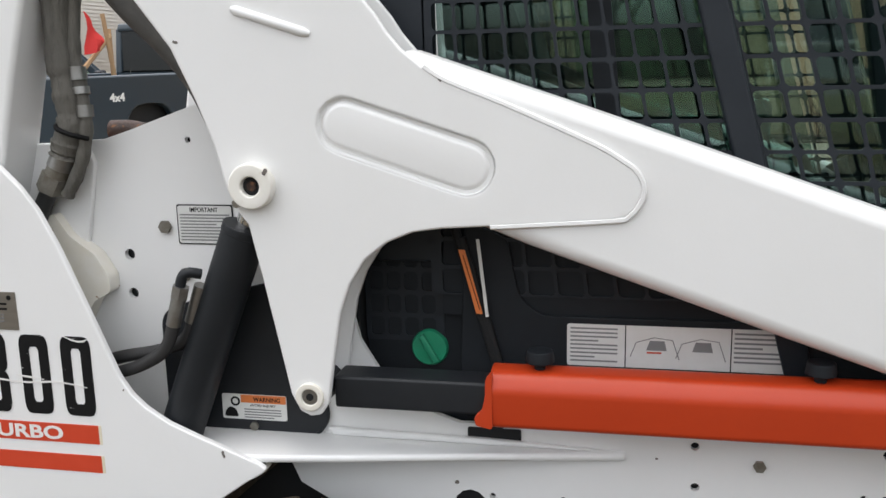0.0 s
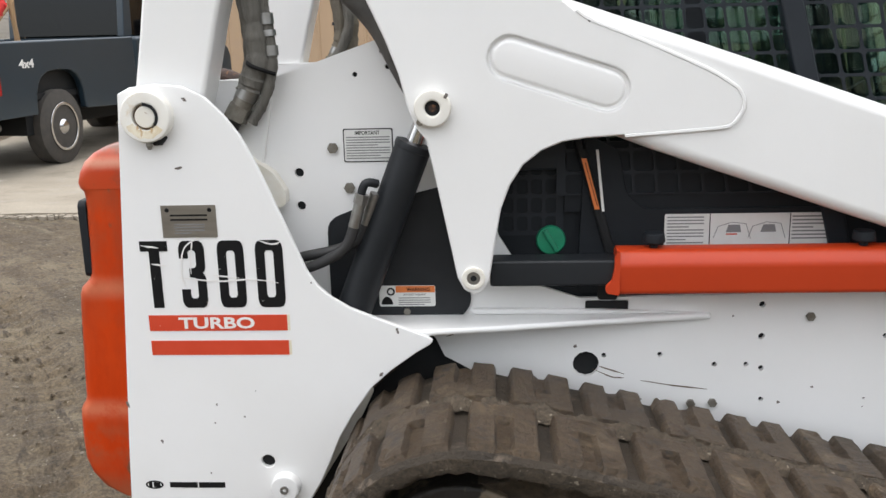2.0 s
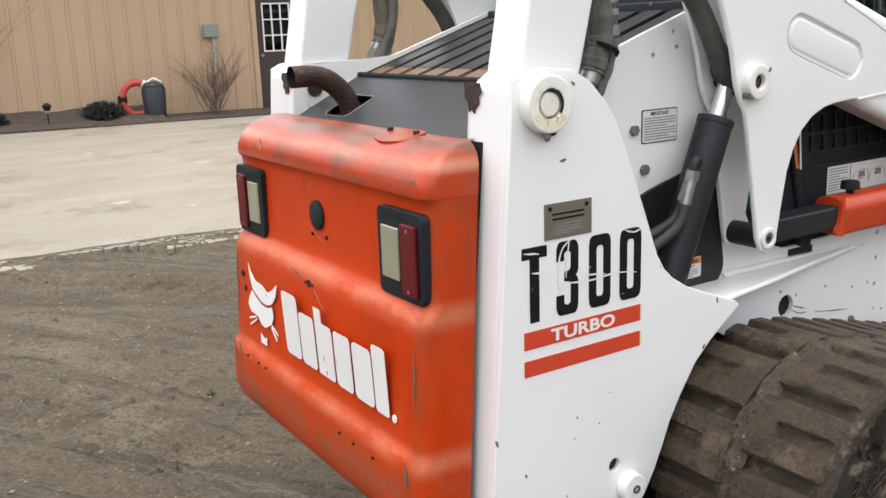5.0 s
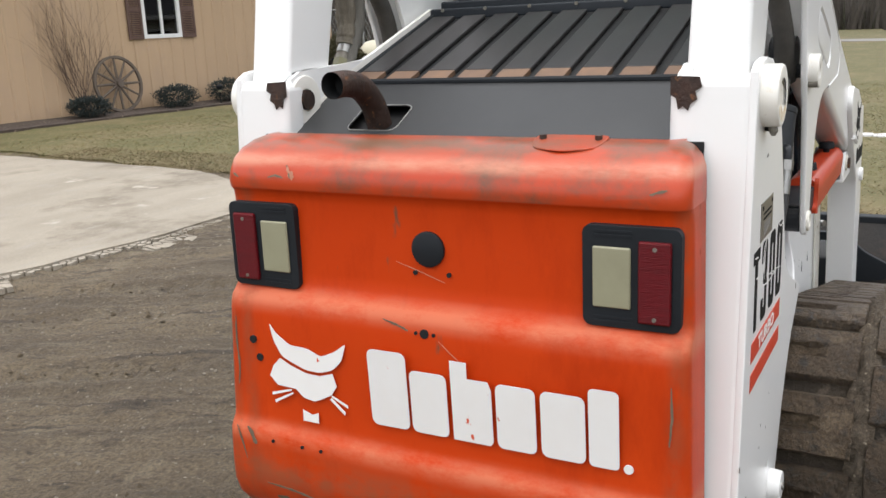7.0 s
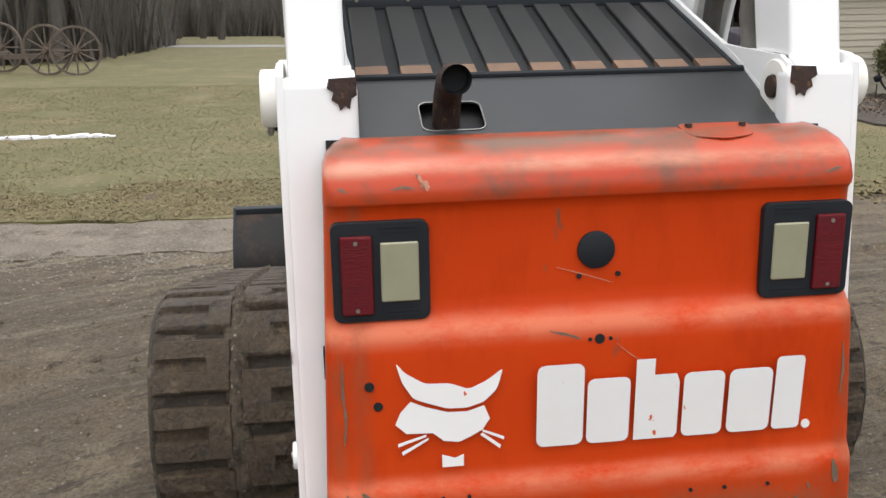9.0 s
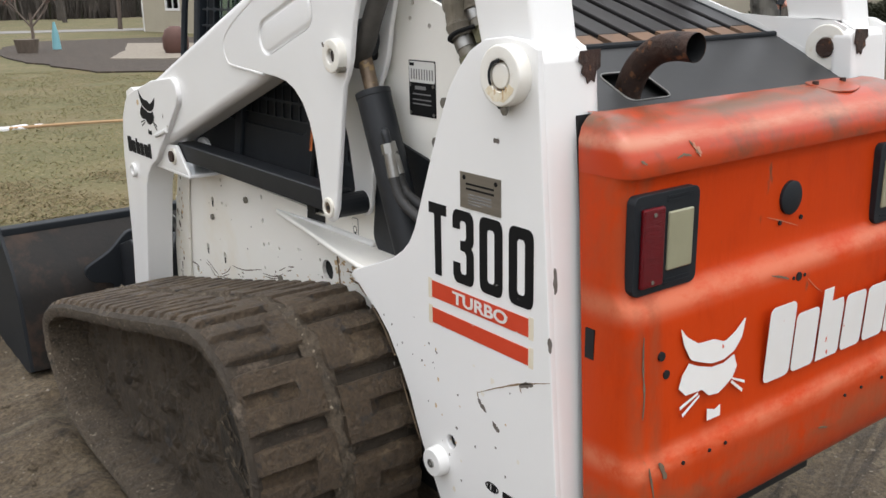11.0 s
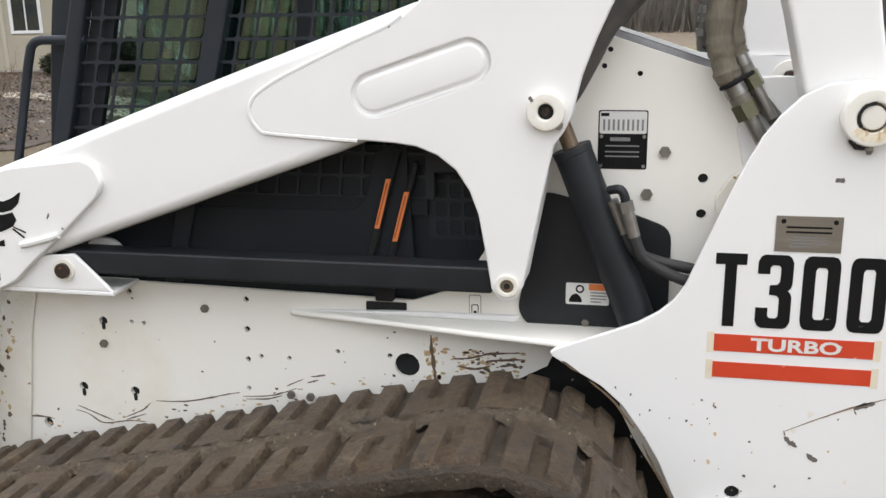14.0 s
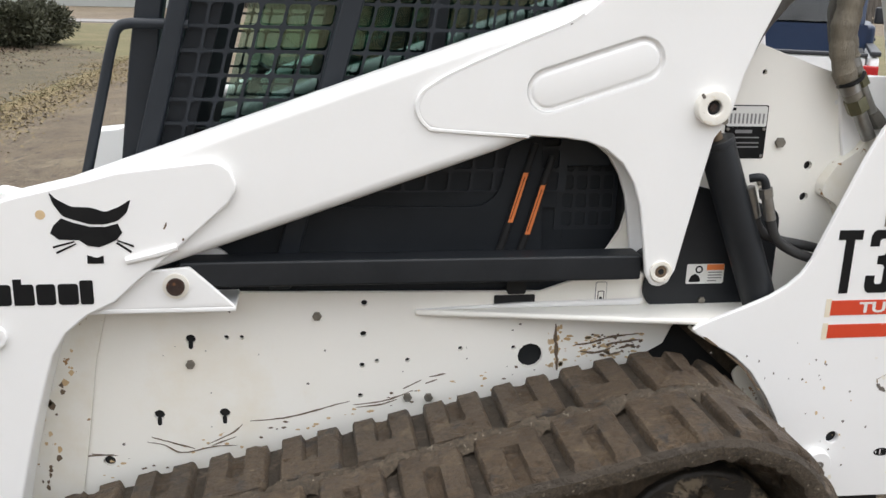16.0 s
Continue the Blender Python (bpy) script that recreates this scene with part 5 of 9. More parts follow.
def lug_mesh(outer, seed, centre, s):
    """One worn flat-topped tread block bent to the belt's run, with a mud-filled pocket towards its free edge."""
    a, top = TOTAL / ROWS_OF_LUGS * 0.5 - 0.0135, 0.028
    us = [-a, -a + 0.0040, -a + 0.009, -0.055, -0.040, -0.028, -0.0195, -0.0135, 0.0, 0.0135, 0.0195, 0.028, 0.040, 0.055, a - 0.009, a - 0.0040, a]
    if outer:                                            # f is the distance from the centre groove
        fs = [0.0, 0.005, 0.025, 0.045, 0.062, 0.067, 0.085, 0.105, 0.125, 0.145, 0.158, 0.163, 0.178, 0.192, 0.205]
        hs = [0.05, 1, 1, 1, 1, 1, 1, 1, 1, 1, 1, 1, 1, 0.90, 0.25]
        pocket = (0.0645, 0.3)
    else:
        fs = [0.0, 0.005, 0.025, 0.050, 0.075, 0.098, 0.103, 0.120, 0.140, 0.160, 0.180, 0.197, 0.205]
        hs = [0.05, 1, 1, 1, 1, 1, 1, 1, 1, 1, 1, 1, 0.05]
        pocket = (0.075, 0.3)
    vs = []
    for i, u0 in enumerate(us):
        for j, f in enumerate(fs):
            wob = noise.noise((u0 * 30, f * 26, seed))
            u = u0 + 0.0020 * noise.noise((f * 34, i * 0.4, seed + 2.0))
            v = f + 0.0022 * noise.noise((u0 * 45, j * 0.3, seed + 6.0))
            h = hs[j] if 1 < i < len(us) - 2 else min(hs[j], 0.80) if 0 < i < len(us) - 1 else 0.05
            if abs(u0) < 0.015 and pocket[0] < f < pocket[1]:
                h = min(h, 0.36 + 0.45 * abs(wob))
            if noise.noise((u0 * 50, f * 40, seed + 20.0)) > 0.52:
                h *= 0.80                                # torn-out rubber
            h = h * top * (1 + 0.04 * wob) + 0.0012 * noise.noise((u0 * 80, f * 80, seed + 4.0))
            p, tan = along(centre + u)
            nor = Vector((-tan.y, tan.x))
            y = 0.767 + v if outer else 0.743 - v
            vs.append((p.x + nor.x * h, s * y, p.y + nor.y * h))
    q = len(fs)
    faces = [(i * q + j, (i + 1) * q + j, (i + 1) * q + j + 1, i * q + j + 1) for i in range(len(us) - 1) for j in range(q - 1)]
    if (s > 0) == outer:
        faces = [f[::-1] for f in faces]
    me = bpy.data.meshes.new("tread_block")
    me.from_pydata(vs, [], faces)
    for p in me.polygons:
        p.use_smooth = True
    me.set_sharp_from_angle(angle=radians(32))
    me.materials.append(M_TRACK)
    return me


for s in (-1, 1):
    belt = part("track_belt", belt_mesh(s), M_BELT, loader, "mud-caked rubber track", smooth=True)
    mud_v, mud_f, nn, mm = [], [], 560, 6
    for k in range(nn):
        p, tan = along(TOTAL * k / nn)
        nor = Vector((-tan.y, tan.x))
        for j in range(mm + 1):
            y = 0.724 + 0.062 * j / mm + 0.010 * noise.noise((k * 0.21, j * 0.7, s * 5.0))
            rise = 0.010 + 0.017 * math.sin(math.pi * j / mm) + 0.020 * noise.noise((k * 0.16, j * 0.55, s * 2.0)) + 0.010 * noise.noise((k * 0.55, j * 1.3, 7.0))
            mud_v.append((p.x + nor.x * rise, s * y, p.y + nor.y * rise))
    for k in range(nn):
        for j in range(mm):
            a_, b_ = k * (mm + 1) + j, ((k + 1) % nn) * (mm + 1) + j
            mud_f.append((a_, b_, b_ + 1, a_ + 1))
    me = bpy.data.meshes.new("groove_mud")
    me.from_pydata(mud_v, [], mud_f)
    for p in me.polygons:
        p.use_smooth = True
    me.materials.append(M_GRIT)
    gm = new("groove_mud", me)
    gm.parent = belt
    belt.data.materials.append(M_GRIT)
    for f in belt.data.polygons:
        if f.index % 23 >= 16:
            f.material_index = 1
    gm["label"] = "gritty mud packed in the centre groove"
    if s > 0:
        for o in (belt, gm):
            tighten(o.data)
    for k in range(ROWS_OF_LUGS):
        for col in (0, 1):
            lug = new("tread_block", lug_mesh(col == 1, k * 1.7 + col + s * 40, TOTAL * (k + 0.757 - 0.5 * col) / ROWS_OF_LUGS, s))
            lug.parent = belt
            if s > 0:
                tighten(lug.data)
    frame_pts = [(0.80, 0.42), (0.95, 0.66), (1.2, 0.68), (1.6, 0.58), (2.2, 0.45), (2.44, 0.36), (2.44, 0.24), (2.25, 0.12), (1.1, 0.10), (0.9, 0.2)]
    tf = part("track_frame", plate(soft(frame_pts, 0.04), *ys(s, 0.56, 0.84)), M_CLAY, loader, "track frame packed with mud", bevel=0.02)
    # mud packed between the belt's runs, sunk deepest round the sprocket
    mv, mf, cols, rows_ = [], [], 170, 48
    for i in range(cols + 1):
        x = 0.712 + (2.545 - 0.712) * i / cols
        cross = [p.y + (q.y - p.y) * (x - p.x) / (q.x - p.x) for p, q in zip(LOOP, LOOP[1:] + LOOP[:1]) if (p.x - x) * (q.x - x) <= 0 and abs(p.x - q.x) > 1e-9]
        lo, hi = min(cross) + 0.016, max(cross) - 0.020
        for j in range(rows_ + 1):
            z = lo + max(0.0, hi - lo) * j / rows_
            rim = max(0.0, 1 - min(z - lo, hi - z, (x - 0.70) * 1.5, (2.56 - x) * 1.5) / 0.055)
            hollow = max(0.0, 1 - math.hypot((x - 0.98) / 0.27, (z - 0.44) / 0.25))
            y = 0.835 + 0.105 * rim ** 2 - 0.26 * min(1.0, hollow * 2.2) + 0.035 * noise.noise((x * 6, z * 8, s * 3.0)) + 0.026 * noise.noise((x * 19, z * 15, s + 5.0)) + 0.024 * noise.noise((x * 42, z * 34, s + 8.0)) - 0.030 * max(0.0, noise.noise((x * 26, z * 12, s + 11.0)) - 0.15) + 0.008 * noise.noise((x * 95, z * 80, s))
            mv.append((x, s * min(y, 0.962), z))
    q = rows_ + 1
    for i in range(cols):
        for j in range(rows_):
            a_, b_ = i * q + j, (i + 1) * q + j
            mf.append((a_, a_ + 1, b_ + 1, b_) if s > 0 else (a_, b_, b_ + 1, a_ + 1))
    me = bpy.data.meshes.new("packed_mud")
    me.from_pydata(mv, [], mf)
    for p in me.polygons:
        p.use_smooth = True
    me.materials.append(M_CLAY)
    if s > 0:
        tighten(me)
    pm = new("packed_mud", me)
    pm.parent = tf
    pm["label"] = "wet mud packed between the belt runs"
    part("sprocket", tube([(0.97, s * 0.60, 0.47), (0.97, s * 0.86, 0.47)], 0.20, 30), M_HUB, tf, "muddy drive sprocket", bevel=0.01)
    part("hub", tube([(0.97, s * 0.85, 0.47), (0.97, s * 0.90, 0.47)], [0.12, 0.095], 24), M_HUB, tf, smooth=True)
    rng = random.Random(60 + s)
    straw = bmesh.new()
    for k in range(170):
        rr, a, b = rng.uniform(0.03, 0.19), rng.uniform(0, 6.28), rng.uniform(0, 6.28)
        if noise.noise((rr * 14, a * 1.6, s)) < -0.05:
            continue
        yy = 0.8625 if rr > 0.118 else 0.852 + 0.05 * min(1.0, (0.125 - rr) / 0.03)
        ln, w = rng.uniform(0.008, 0.035), rng.uniform(0.0012, 0.0035)
        x, z, c, d = 0.97 + rr * math.cos(a), 0.47 + rr * math.sin(a), math.cos(b), math.sin(b)
        add_plate(straw, [(x - ln * c, z - ln * d), (x + w * d, z - w * c), (x + ln * c, z + ln * d), (x - w * d, z + w * c)], *ys(s, yy, yy + 0.002))
    tagged(part("dried_splashes", straw, M_GRIT, tf), "dried mud and straw stuck to the hub", kind="stuff")
    for k in range(8):
        a = 2 * math.pi * k / 8
        part("hub_bolt", tube([(0.97 + 0.15 * math.cos(a), s * 0.855, 0.47 + 0.15 * math.sin(a)), (0.97 + 0.15 * math.cos(a), s * 0.88, 0.47 + 0.15 * math.sin(a))], 0.016, 6), M_CLAY, tf)
    for x, z, r in ((2.36, 0.30, 0.17), (1.28, 0.15, 0.10), (1.62, 0.15, 0.10), (1.96, 0.15, 0.10)):
        part("roller", tube([(x, s * 0.62, z), (x, s * 0.835, z)], r, 24), M_CLAY, tf, bevel=0.01)

# ---- bucket and its coupler ----
M_BUCKET = surf("rust_browned_black_steel", (0.012, 0.012, 0.012), (0.019, 0.016, 0.014), 5, 0.6, spec=0.2, bump=0.3, stain=(0.050, 0.030, 0.020), stain_scale=3, stain_edge=0.50, stain_soft=0.15)
BK = [(2.93, 0.03), (2.97, 0.33), (3.03, 0.45), (3.20, 0.60), (3.23, 0.60), (3.05, 0.43), (2.99, 0.32), (2.955, 0.055), (3.00, 0.03), (3.85, 0.028), (3.88, 0.012), (2.99, 0.008)]
bucket = part("bucket", plate(BK, -0.965, 0.965), M_BUCKET, loader, "black dirt bucket resting on the ground", bevel=0.004)
for s in (-1, 1):
    part("bucket_cheek", plate([(2.93, 0.03), (2.97, 0.33), (3.03, 0.45), (3.20, 0.605), (3.30, 0.60), (3.84, 0.10), (3.86, 0.015), (2.99, 0.01)], *ys(s, 0.962, 0.978)), M_DARK, bucket, bevel=0.003)
    part("bucket_lug", plate(soft([(0.30, 0.10), (0.30, 0.58), (0.52, 0.58), (0.60, 0.50), (0.72, 0.44), (0.70, 0.38), (0.60, 0.36), (0.55, 0.1)], 0.03) if s > 0 else soft([(-0.30, 0.10), (-0.30, 0.58), (-0.52, 0.58), (-0.60, 0.50), (-0.72, 0.44), (-0.70, 0.38), (-0.60, 0.36), (-0.55, 0.1)], 0.03), 2.90, 2.93, axis="x"), M_DARK, bucket, bevel=0.004)
part("bucket_rail", box(3.17, 3.24, -0.965, 0.965, 0.57, 0.605), M_DARK, bucket, bevel=0.006)
coup = part("coupler", plate([(2.62, 0.14), (2.66, 0.52), (2.74, 0.58), (2.92, 0.52), (2.90, 0.10)], -0.56, 0.56), M_BLACK, loader, "black attachment coupler", bevel=0.01)
for s in (-1, 1):
    part("tilt_cylinder", tube([(2.36, s * 0.36, 0.95), (2.70, s * 0.36, 0.50)], 0.04, 18), M_BLACK, coup, smooth=True)
    part("coupler_handle", tube(curve([(2.68, s * 0.36, 0.52), (2.66, s * 0.40, 0.66), (2.62, s * 0.46, 0.68)], 4), 0.013, 10), M_STEEL, coup, smooth=True)

# ---- decals and plates ----
for s in (-1, 1):
    far = loader
    x0 = 0.246 if s < 0 else 0.568
    model_number(s, far)
    for z0, z1 in ((0.914, 0.952), (0.855, 0.890)):
        a, b = (0.250, 0.574) if s < 0 else (0.248, 0.562)
        stripe = part("red_stripe", plate([(a, z0), (b, z0), (b, z1), (a, z1)], *ys(s, 0.5852, 0.5862)), M_RED, far, "red decal stripe")
        if s > 0:
            for u0, u1 in ((a - 0.014, a), (b, b + 0.014)):
                part("film_edge", box(u0, u1, *ys(s, 0.5851, 0.5857), z0 - 0.004, z1 + 0.004), M_FILM, stripe)
        else:
            part("film_edge", box(b, b + 0.006, *ys(s, 0.5851, 0.5857), z0, z1), M_FILM, stripe)
    writing("series_word", "TURBO", M_WHITEFILM if s < 0 else M_PAPER, far, side_frame(s, 0.320 if s < 0 else 0.488, 0.919, 0.5862), 0.028, 0.178, 0.0006, 0.028, label="white word TURBO")
    a, b = (0.304, 0.429) if s < 0 else (0.329, 0.456)
    name = part("dealer_plate", plate([(a, 1.136), (b, 1.136), (b, 1.210), (a, 1.210)], *ys(s, 0.5852, 0.5868)), M_NAME, far, "brushed dealer name plate")
    print_bars(s, a + 0.020, b - 0.020, 1.172, 1.192, 0.5868, name, 2, M_INK, 3)
    print_bars(s, a + 0.028, b - 0.028, 1.143, 1.169, 0.5868, name, 4, M_INKGREY, 4)
    for u in (a + 0.014, b - 0.014):
        part("plate_mark", plate(ring(u, 1.199, 0.005, 8), *ys(s, 0.5868, 0.5876)), M_INK, name)
    mk = part("maker_mark", plate(ring(0.220, 0.521, 0.022, 20, 0.5), *ys(s, 0.5852, 0.5860), [ring(0.220, 0.521, 0.018, 20, 0.45)]) if s < 0 else plate(ring(0.36, 0.536, 0.022, 20, 0.5), *ys(s, 0.5852, 0.5860), [ring(0.36, 0.536, 0.018, 20, 0.45)]), M_INK, far, "black oval maker mark")
    if s < 0:
        for u0, u1 in ((0.206, 0.214), (0.218, 0.234), (0.258, 0.326), (0.330, 0.394)):
            part("mark_bar", box(u0, u1, *ys(s, 0.5852, 0.5860), 0.514, 0.528), M_INK, mk)
    else:
        for u0, u1 in ((0.366, 0.374), (0.346, 0.362), (0.190, 0.255), (0.260, 0.325)):
            part("mark_bar", box(u0, u1, *ys(s, 0.5852, 0.5860), 0.529, 0.543), M_INK, mk)
# right side labels
imp = label_plate("notice_label", -1, 0.702, 0.818, 1.281, 1.359, 0.4524, M_INK, loader, "white notice label with black border")
lp = label_plate("label_face", -1, 0.7045, 0.8155, 1.2835, 1.3565, 0.4532, M_PAPER, imp)
writing("label_word", "IMPORTANT", M_INK, imp, side_frame(-1, 0.730, 1.3445, 0.4544), 0.009, 0.058, 0.0004, 0.02)
print_bars(-1, 0.709, 0.811, 1.287, 1.342, 0.4544, imp, 9, M_INKGREY, 5)
wr = label_plate("warning_label", -1, 0.772, 0.907, 0.931, 0.983, 0.462, M_PAPER, loader, "orange and white warning label")
part("label_band", box(0.812, 0.906, -0.4638, -0.463, 0.966, 0.982), M_OFILM, wr)
writing("label_word", "WARNING", M_INK, wr, side_frame(-1, 0.838, 0.969, 0.4638), 0.009, 0.056, 0.0004, 0.02)
writing("label_word", "AVOID INJURY", M_INK, wr, side_frame(-1, 0.830, 0.957, 0.4632), 0.006, 0.054, 0.0004, 0.01)
print_bars(-1, 0.818, 0.895, 0.933, 0.955, 0.4632, wr, 4, M_INKGREY, 6)
part("pictogram", plate(ring(0.800, 0.968, 0.010, 14), -0.4638, -0.4632, [ring(0.800, 0.968, 0.006, 14)]), M_INK, wr)
part("pictogram", plate(soft([(0.776, 0.936), (0.806, 0.936), (0.800, 0.952), (0.788, 0.957), (0.779, 0.948)], 0.004), -0.4638, -0.4632), M_INK, wr)
sup = label_plate("support_label", -1, 1.449, 1.838, 1.064, 1.143, 0.432, M_PAPER, loader, "long white instruction label in three panels")
for u in (1.553, 1.737):
    part("divider", box(u, u + 0.002, -0.4338, -0.4332, 1.064, 1.143), M_INK, sup)
print_bars(-1, 1.455, 1.54, 1.070, 1.139, 0.4332, sup, 9, M_INKGREY, 7)
print_bars(-1, 1.743, 1.83, 1.078, 1.139, 0.4332, sup, 7, M_INKGREY, 8)
for u, r in ((1.585, 0), (1.665, 1)):
    part("line_drawing", tube([(u - 0.022, -0.4335, 1.085), (u - 0.012, -0.4335, 1.112), (u + 0.02, -0.4335, 1.122), (u + 0.052, -0.4335, 1.118), (u + 0.064, -0.4335, 1.082)], 0.0008, 4), M_INKGREY, sup)
    part("line_drawing", plate([(u + 0.006, 1.098), (u + 0.042, 1.098), (u + 0.038, 1.116), (u + 0.012, 1.116)], -0.4338, -0.4332), M_INKGREY, sup)
part("line_drawing", box(1.592, 1.618, -0.4338, -0.4332, 1.092, 1.095), M_RED, sup)
# left side labels
pq = label_plate("serial_plate", 1, 0.715, 0.821, 1.275, 1.404, 0.4518, M_INK, loader, "white and black rating plate")
label_plate("plate_face", 1, 0.7175, 0.8185, 1.353, 1.4015, 0.4526, M_PAPER, pq)
part("plate_lower", box(0.717, 0.819, 0.4536, 0.4542, 1.277, 1.353), M_INK, pq)
for k in range(9):
    part("table_bar", box(0.724 + 0.0103 * k, 0.7285 + 0.0103 * k, 0.4536, 0.4542, 1.360, 1.384), M_INKGREY, pq)
part("plate_mark", box(0.798, 0.816, 0.4536, 0.4542, 1.391, 1.398), M_INK, pq)
part("plate_mark", box(0.752, 0.795, 0.4542, 0.4547, 1.337, 1.345), M_INKGREY, pq)
for z in (1.325, 1.312, 1.302):
    part("plate_mark", box(0.732, 0.805, 0.4542, 0.4547, z, z + 0.003), M_INKGREY, pq)
for u in (0.722, 0.814):
    for z in (1.282, 1.347):
        part("rivet", plate(ring(u, z, 0.004, 8), 0.4542, 0.456), M_STEEL, pq)
wl2 = label_plate("warning_label", 1, 0.786, 0.884, 0.961, 1.012, 0.462, M_PAPER, loader, "orange and white warning label")
part("label_band", box(0.787, 0.832, 0.463, 0.4638, 0.996, 1.011), M_OFILM, wl2)
print_bars(1, 0.792, 0.828, 0.965, 0.994, 0.4632, wl2, 4, M_INKGREY, 9)
part("pictogram", plate(ring(0.852, 0.998, 0.010, 14), 0.4632, 0.4638, [ring(0.852, 0.998, 0.006, 14)]), M_INK, wl2)
part("pictogram", plate(soft([(0.846, 0.966), (0.878, 0.966), (0.872, 0.982), (0.860, 0.988), (0.849, 0.978)], 0.004), 0.4632, 0.4638), M_INK, wl2)
fu = label_plate("fluid_label", 1, 1.083, 1.112, 0.905, 0.968, 0.4524, M_INKGREY, loader, "small outlined fluid label")
label_plate("label_face", 1, 1.0845, 1.1105, 0.9065, 0.9665, 0.4532, M_WORN, fu)
part("pictogram", plate(rounded(1.089, 1.106, 0.914, 0.945, 0.003, 2), 0.4544, 0.4548, [rounded(1.091, 1.104, 0.916, 0.943, 0.002, 2)]), M_INK, fu)
part("pictogram", plate(ring(1.0975, 0.926, 0.004, 10), 0.4544, 0.4548), M_INK, fu)
# arm badges on both front feet
for s in (-1, 1):
    bx = 2.338 if s > 0 else 2.178
    m = Matrix(((-s, 0, 0, bx), (0, 0, s, s * 0.5942), (0, 1, 0, 1.078), (0, 0, 0, 1)))
    emblem(loader, m, 0.165, 0.155, M_INK)
    m = Matrix(((-s, 0, 0, 2.512 if s > 0 else 2.262), (0, 0, s, s * 0.5942), (0, 1, 0, 0.988), (0, 0, 0, 1)))
    word_blocks(loader, m, 0.25, 0.058, M_INK)

# ---- scratches, chips and rust on the paint ----
def scars(s, y, parent, name, material, width, lines, seed):
    for k, ln in enumerate(lines):
        part(name, plate(stroke(ln, width, seed + k), *ys(s, y, y + 0.0004)), material, parent)


def flecks(s, y, parent, material, x0, x1, z0, z1, count, size, seed, flat=0.5, name="chip"):
    rng = random.Random(seed)
    for k in range(count):
        bm = bmesh.new()
        x, z, r = rng.uniform(x0, x1), rng.uniform(z0, z1), size * rng.uniform(0.4, 1.5)
        add_plate(bm, [(x + r * rng.uniform(0.5, 1.2) * math.cos(a), z + r * flat * rng.uniform(0.4, 1.3) * math.sin(a)) for a in [i * 1.047 for i in range(6)]], *ys(s, y, y + 0.0004))
        part(name, bm, material, parent)


L_BODY = [o for o in loader.children if o.name.startswith("frame_side")]
R_POST, L_POST = [o for o in loader.children if o.name.startswith("rear_upright")]
scars(1, 0.4524, L_BODY[1], "scratch", M_SCRATCH, 0.0038, [
    [(1.957, 0.630), (1.89, 0.633), (1.826, 0.644), (1.76, 0.662), (1.716, 0.672)], [(1.708, 0.662), (1.64, 0.668), (1.593, 0.682), (1.56, 0.695)], [(1.70, 0.655), (1.64, 0.660), (1.60, 0.672)],
    [(1.585, 0.700), (1.54, 0.722)], [(1.53, 0.712), (1.50, 0.722)], [(1.52, 0.73), (1.48, 0.737)], [(2.20, 0.585), (2.16, 0.575), (2.12, 0.553), (2.04, 0.566), (1.99, 0.566)], [(2.19, 0.598), (2.14, 0.580), (2.09, 0.562)],
    [(2.06, 0.572), (2.0, 0.600), (1.975, 0.622)], [(2.05, 0.568), (1.99, 0.590)], [(2.46, 0.60), (2.43, 0.595)], [(2.44, 0.655), (2.41, 0.668)], [(2.43, 0.56), (2.37, 0.555), (2.28, 0.556)], [(2.33, 0.560), (2.27, 0.552)], [(2.45, 0.53), (2.42, 0.535)]], 10)
scars(1, 0.4524, L_BODY[1], "rust_crack", M_SCRATCH, 0.009, [[(1.207, 0.860), (1.205, 0.82), (1.200, 0.775), (1.197, 0.735)]], 30)
flecks(1, 0.4523, L_BODY[1], M_STREAK, 1.185, 1.225, 0.74, 0.86, 30, 0.005, 31, 1.2, "rust_fleck")
flecks(1, 0.4523, L_BODY[1], M_STREAK, 0.98, 1.18, 0.755, 0.83, 70, 0.007, 32, 0.5, "rust_fleck")
scars(1, 0.4526, L_BODY[1], "scratch", M_SCRATCH, 0.006, [[(1.155, 0.803), (1.11, 0.808), (1.06, 0.822), (0.99, 0.828)], [(1.14, 0.785), (1.10, 0.780), (1.06, 0.792)], [(1.07, 0.802), (1.03, 0.807), (0.985, 0.812)], [(1.04, 0.79), (1.0, 0.80)], [(1.06, 0.775), (1.03, 0.781)]], 34)
flecks(1, 0.4527, L_BODY[1], M_SCRATCH, 0.98, 1.12, 0.77, 0.83, 40, 0.006, 40, 0.6)
for k in range(11):                         # rust creeping up from the edge along the track
    xa = 1.25 + 0.10 * k
    za = 0.745 - 0.218 * (xa - 1.25)
    flecks(1, 0.4523, L_BODY[1], M_STREAK if k % 3 else M_SCRATCH, xa, xa + 0.10, za - 0.035, za + 0.015, 5, 0.006, 300 + k, 0.5, "rust_fleck")
for k in range(5):
    flecks(1, 0.4628, L_BODY[1], M_STREAK if k % 2 else M_SCRATCH, 2.40 - 0.016 * k, 2.45 - 0.016 * k, 0.48 + 0.09 * k, 0.57 + 0.09 * k, 7, 0.006, 320 + k, 1.3, "rust_fleck")
flecks(1, 0.4524, L_BODY[1], M_CHIP, 1.25, 2.45, 0.50, 0.92, 20, 0.003, 41, 0.8)
flecks(-1, 0.4524, L_BODY[0], M_CHIP, 1.1, 2.4, 0.66, 0.92, 10, 0.004, 42, 0.8)
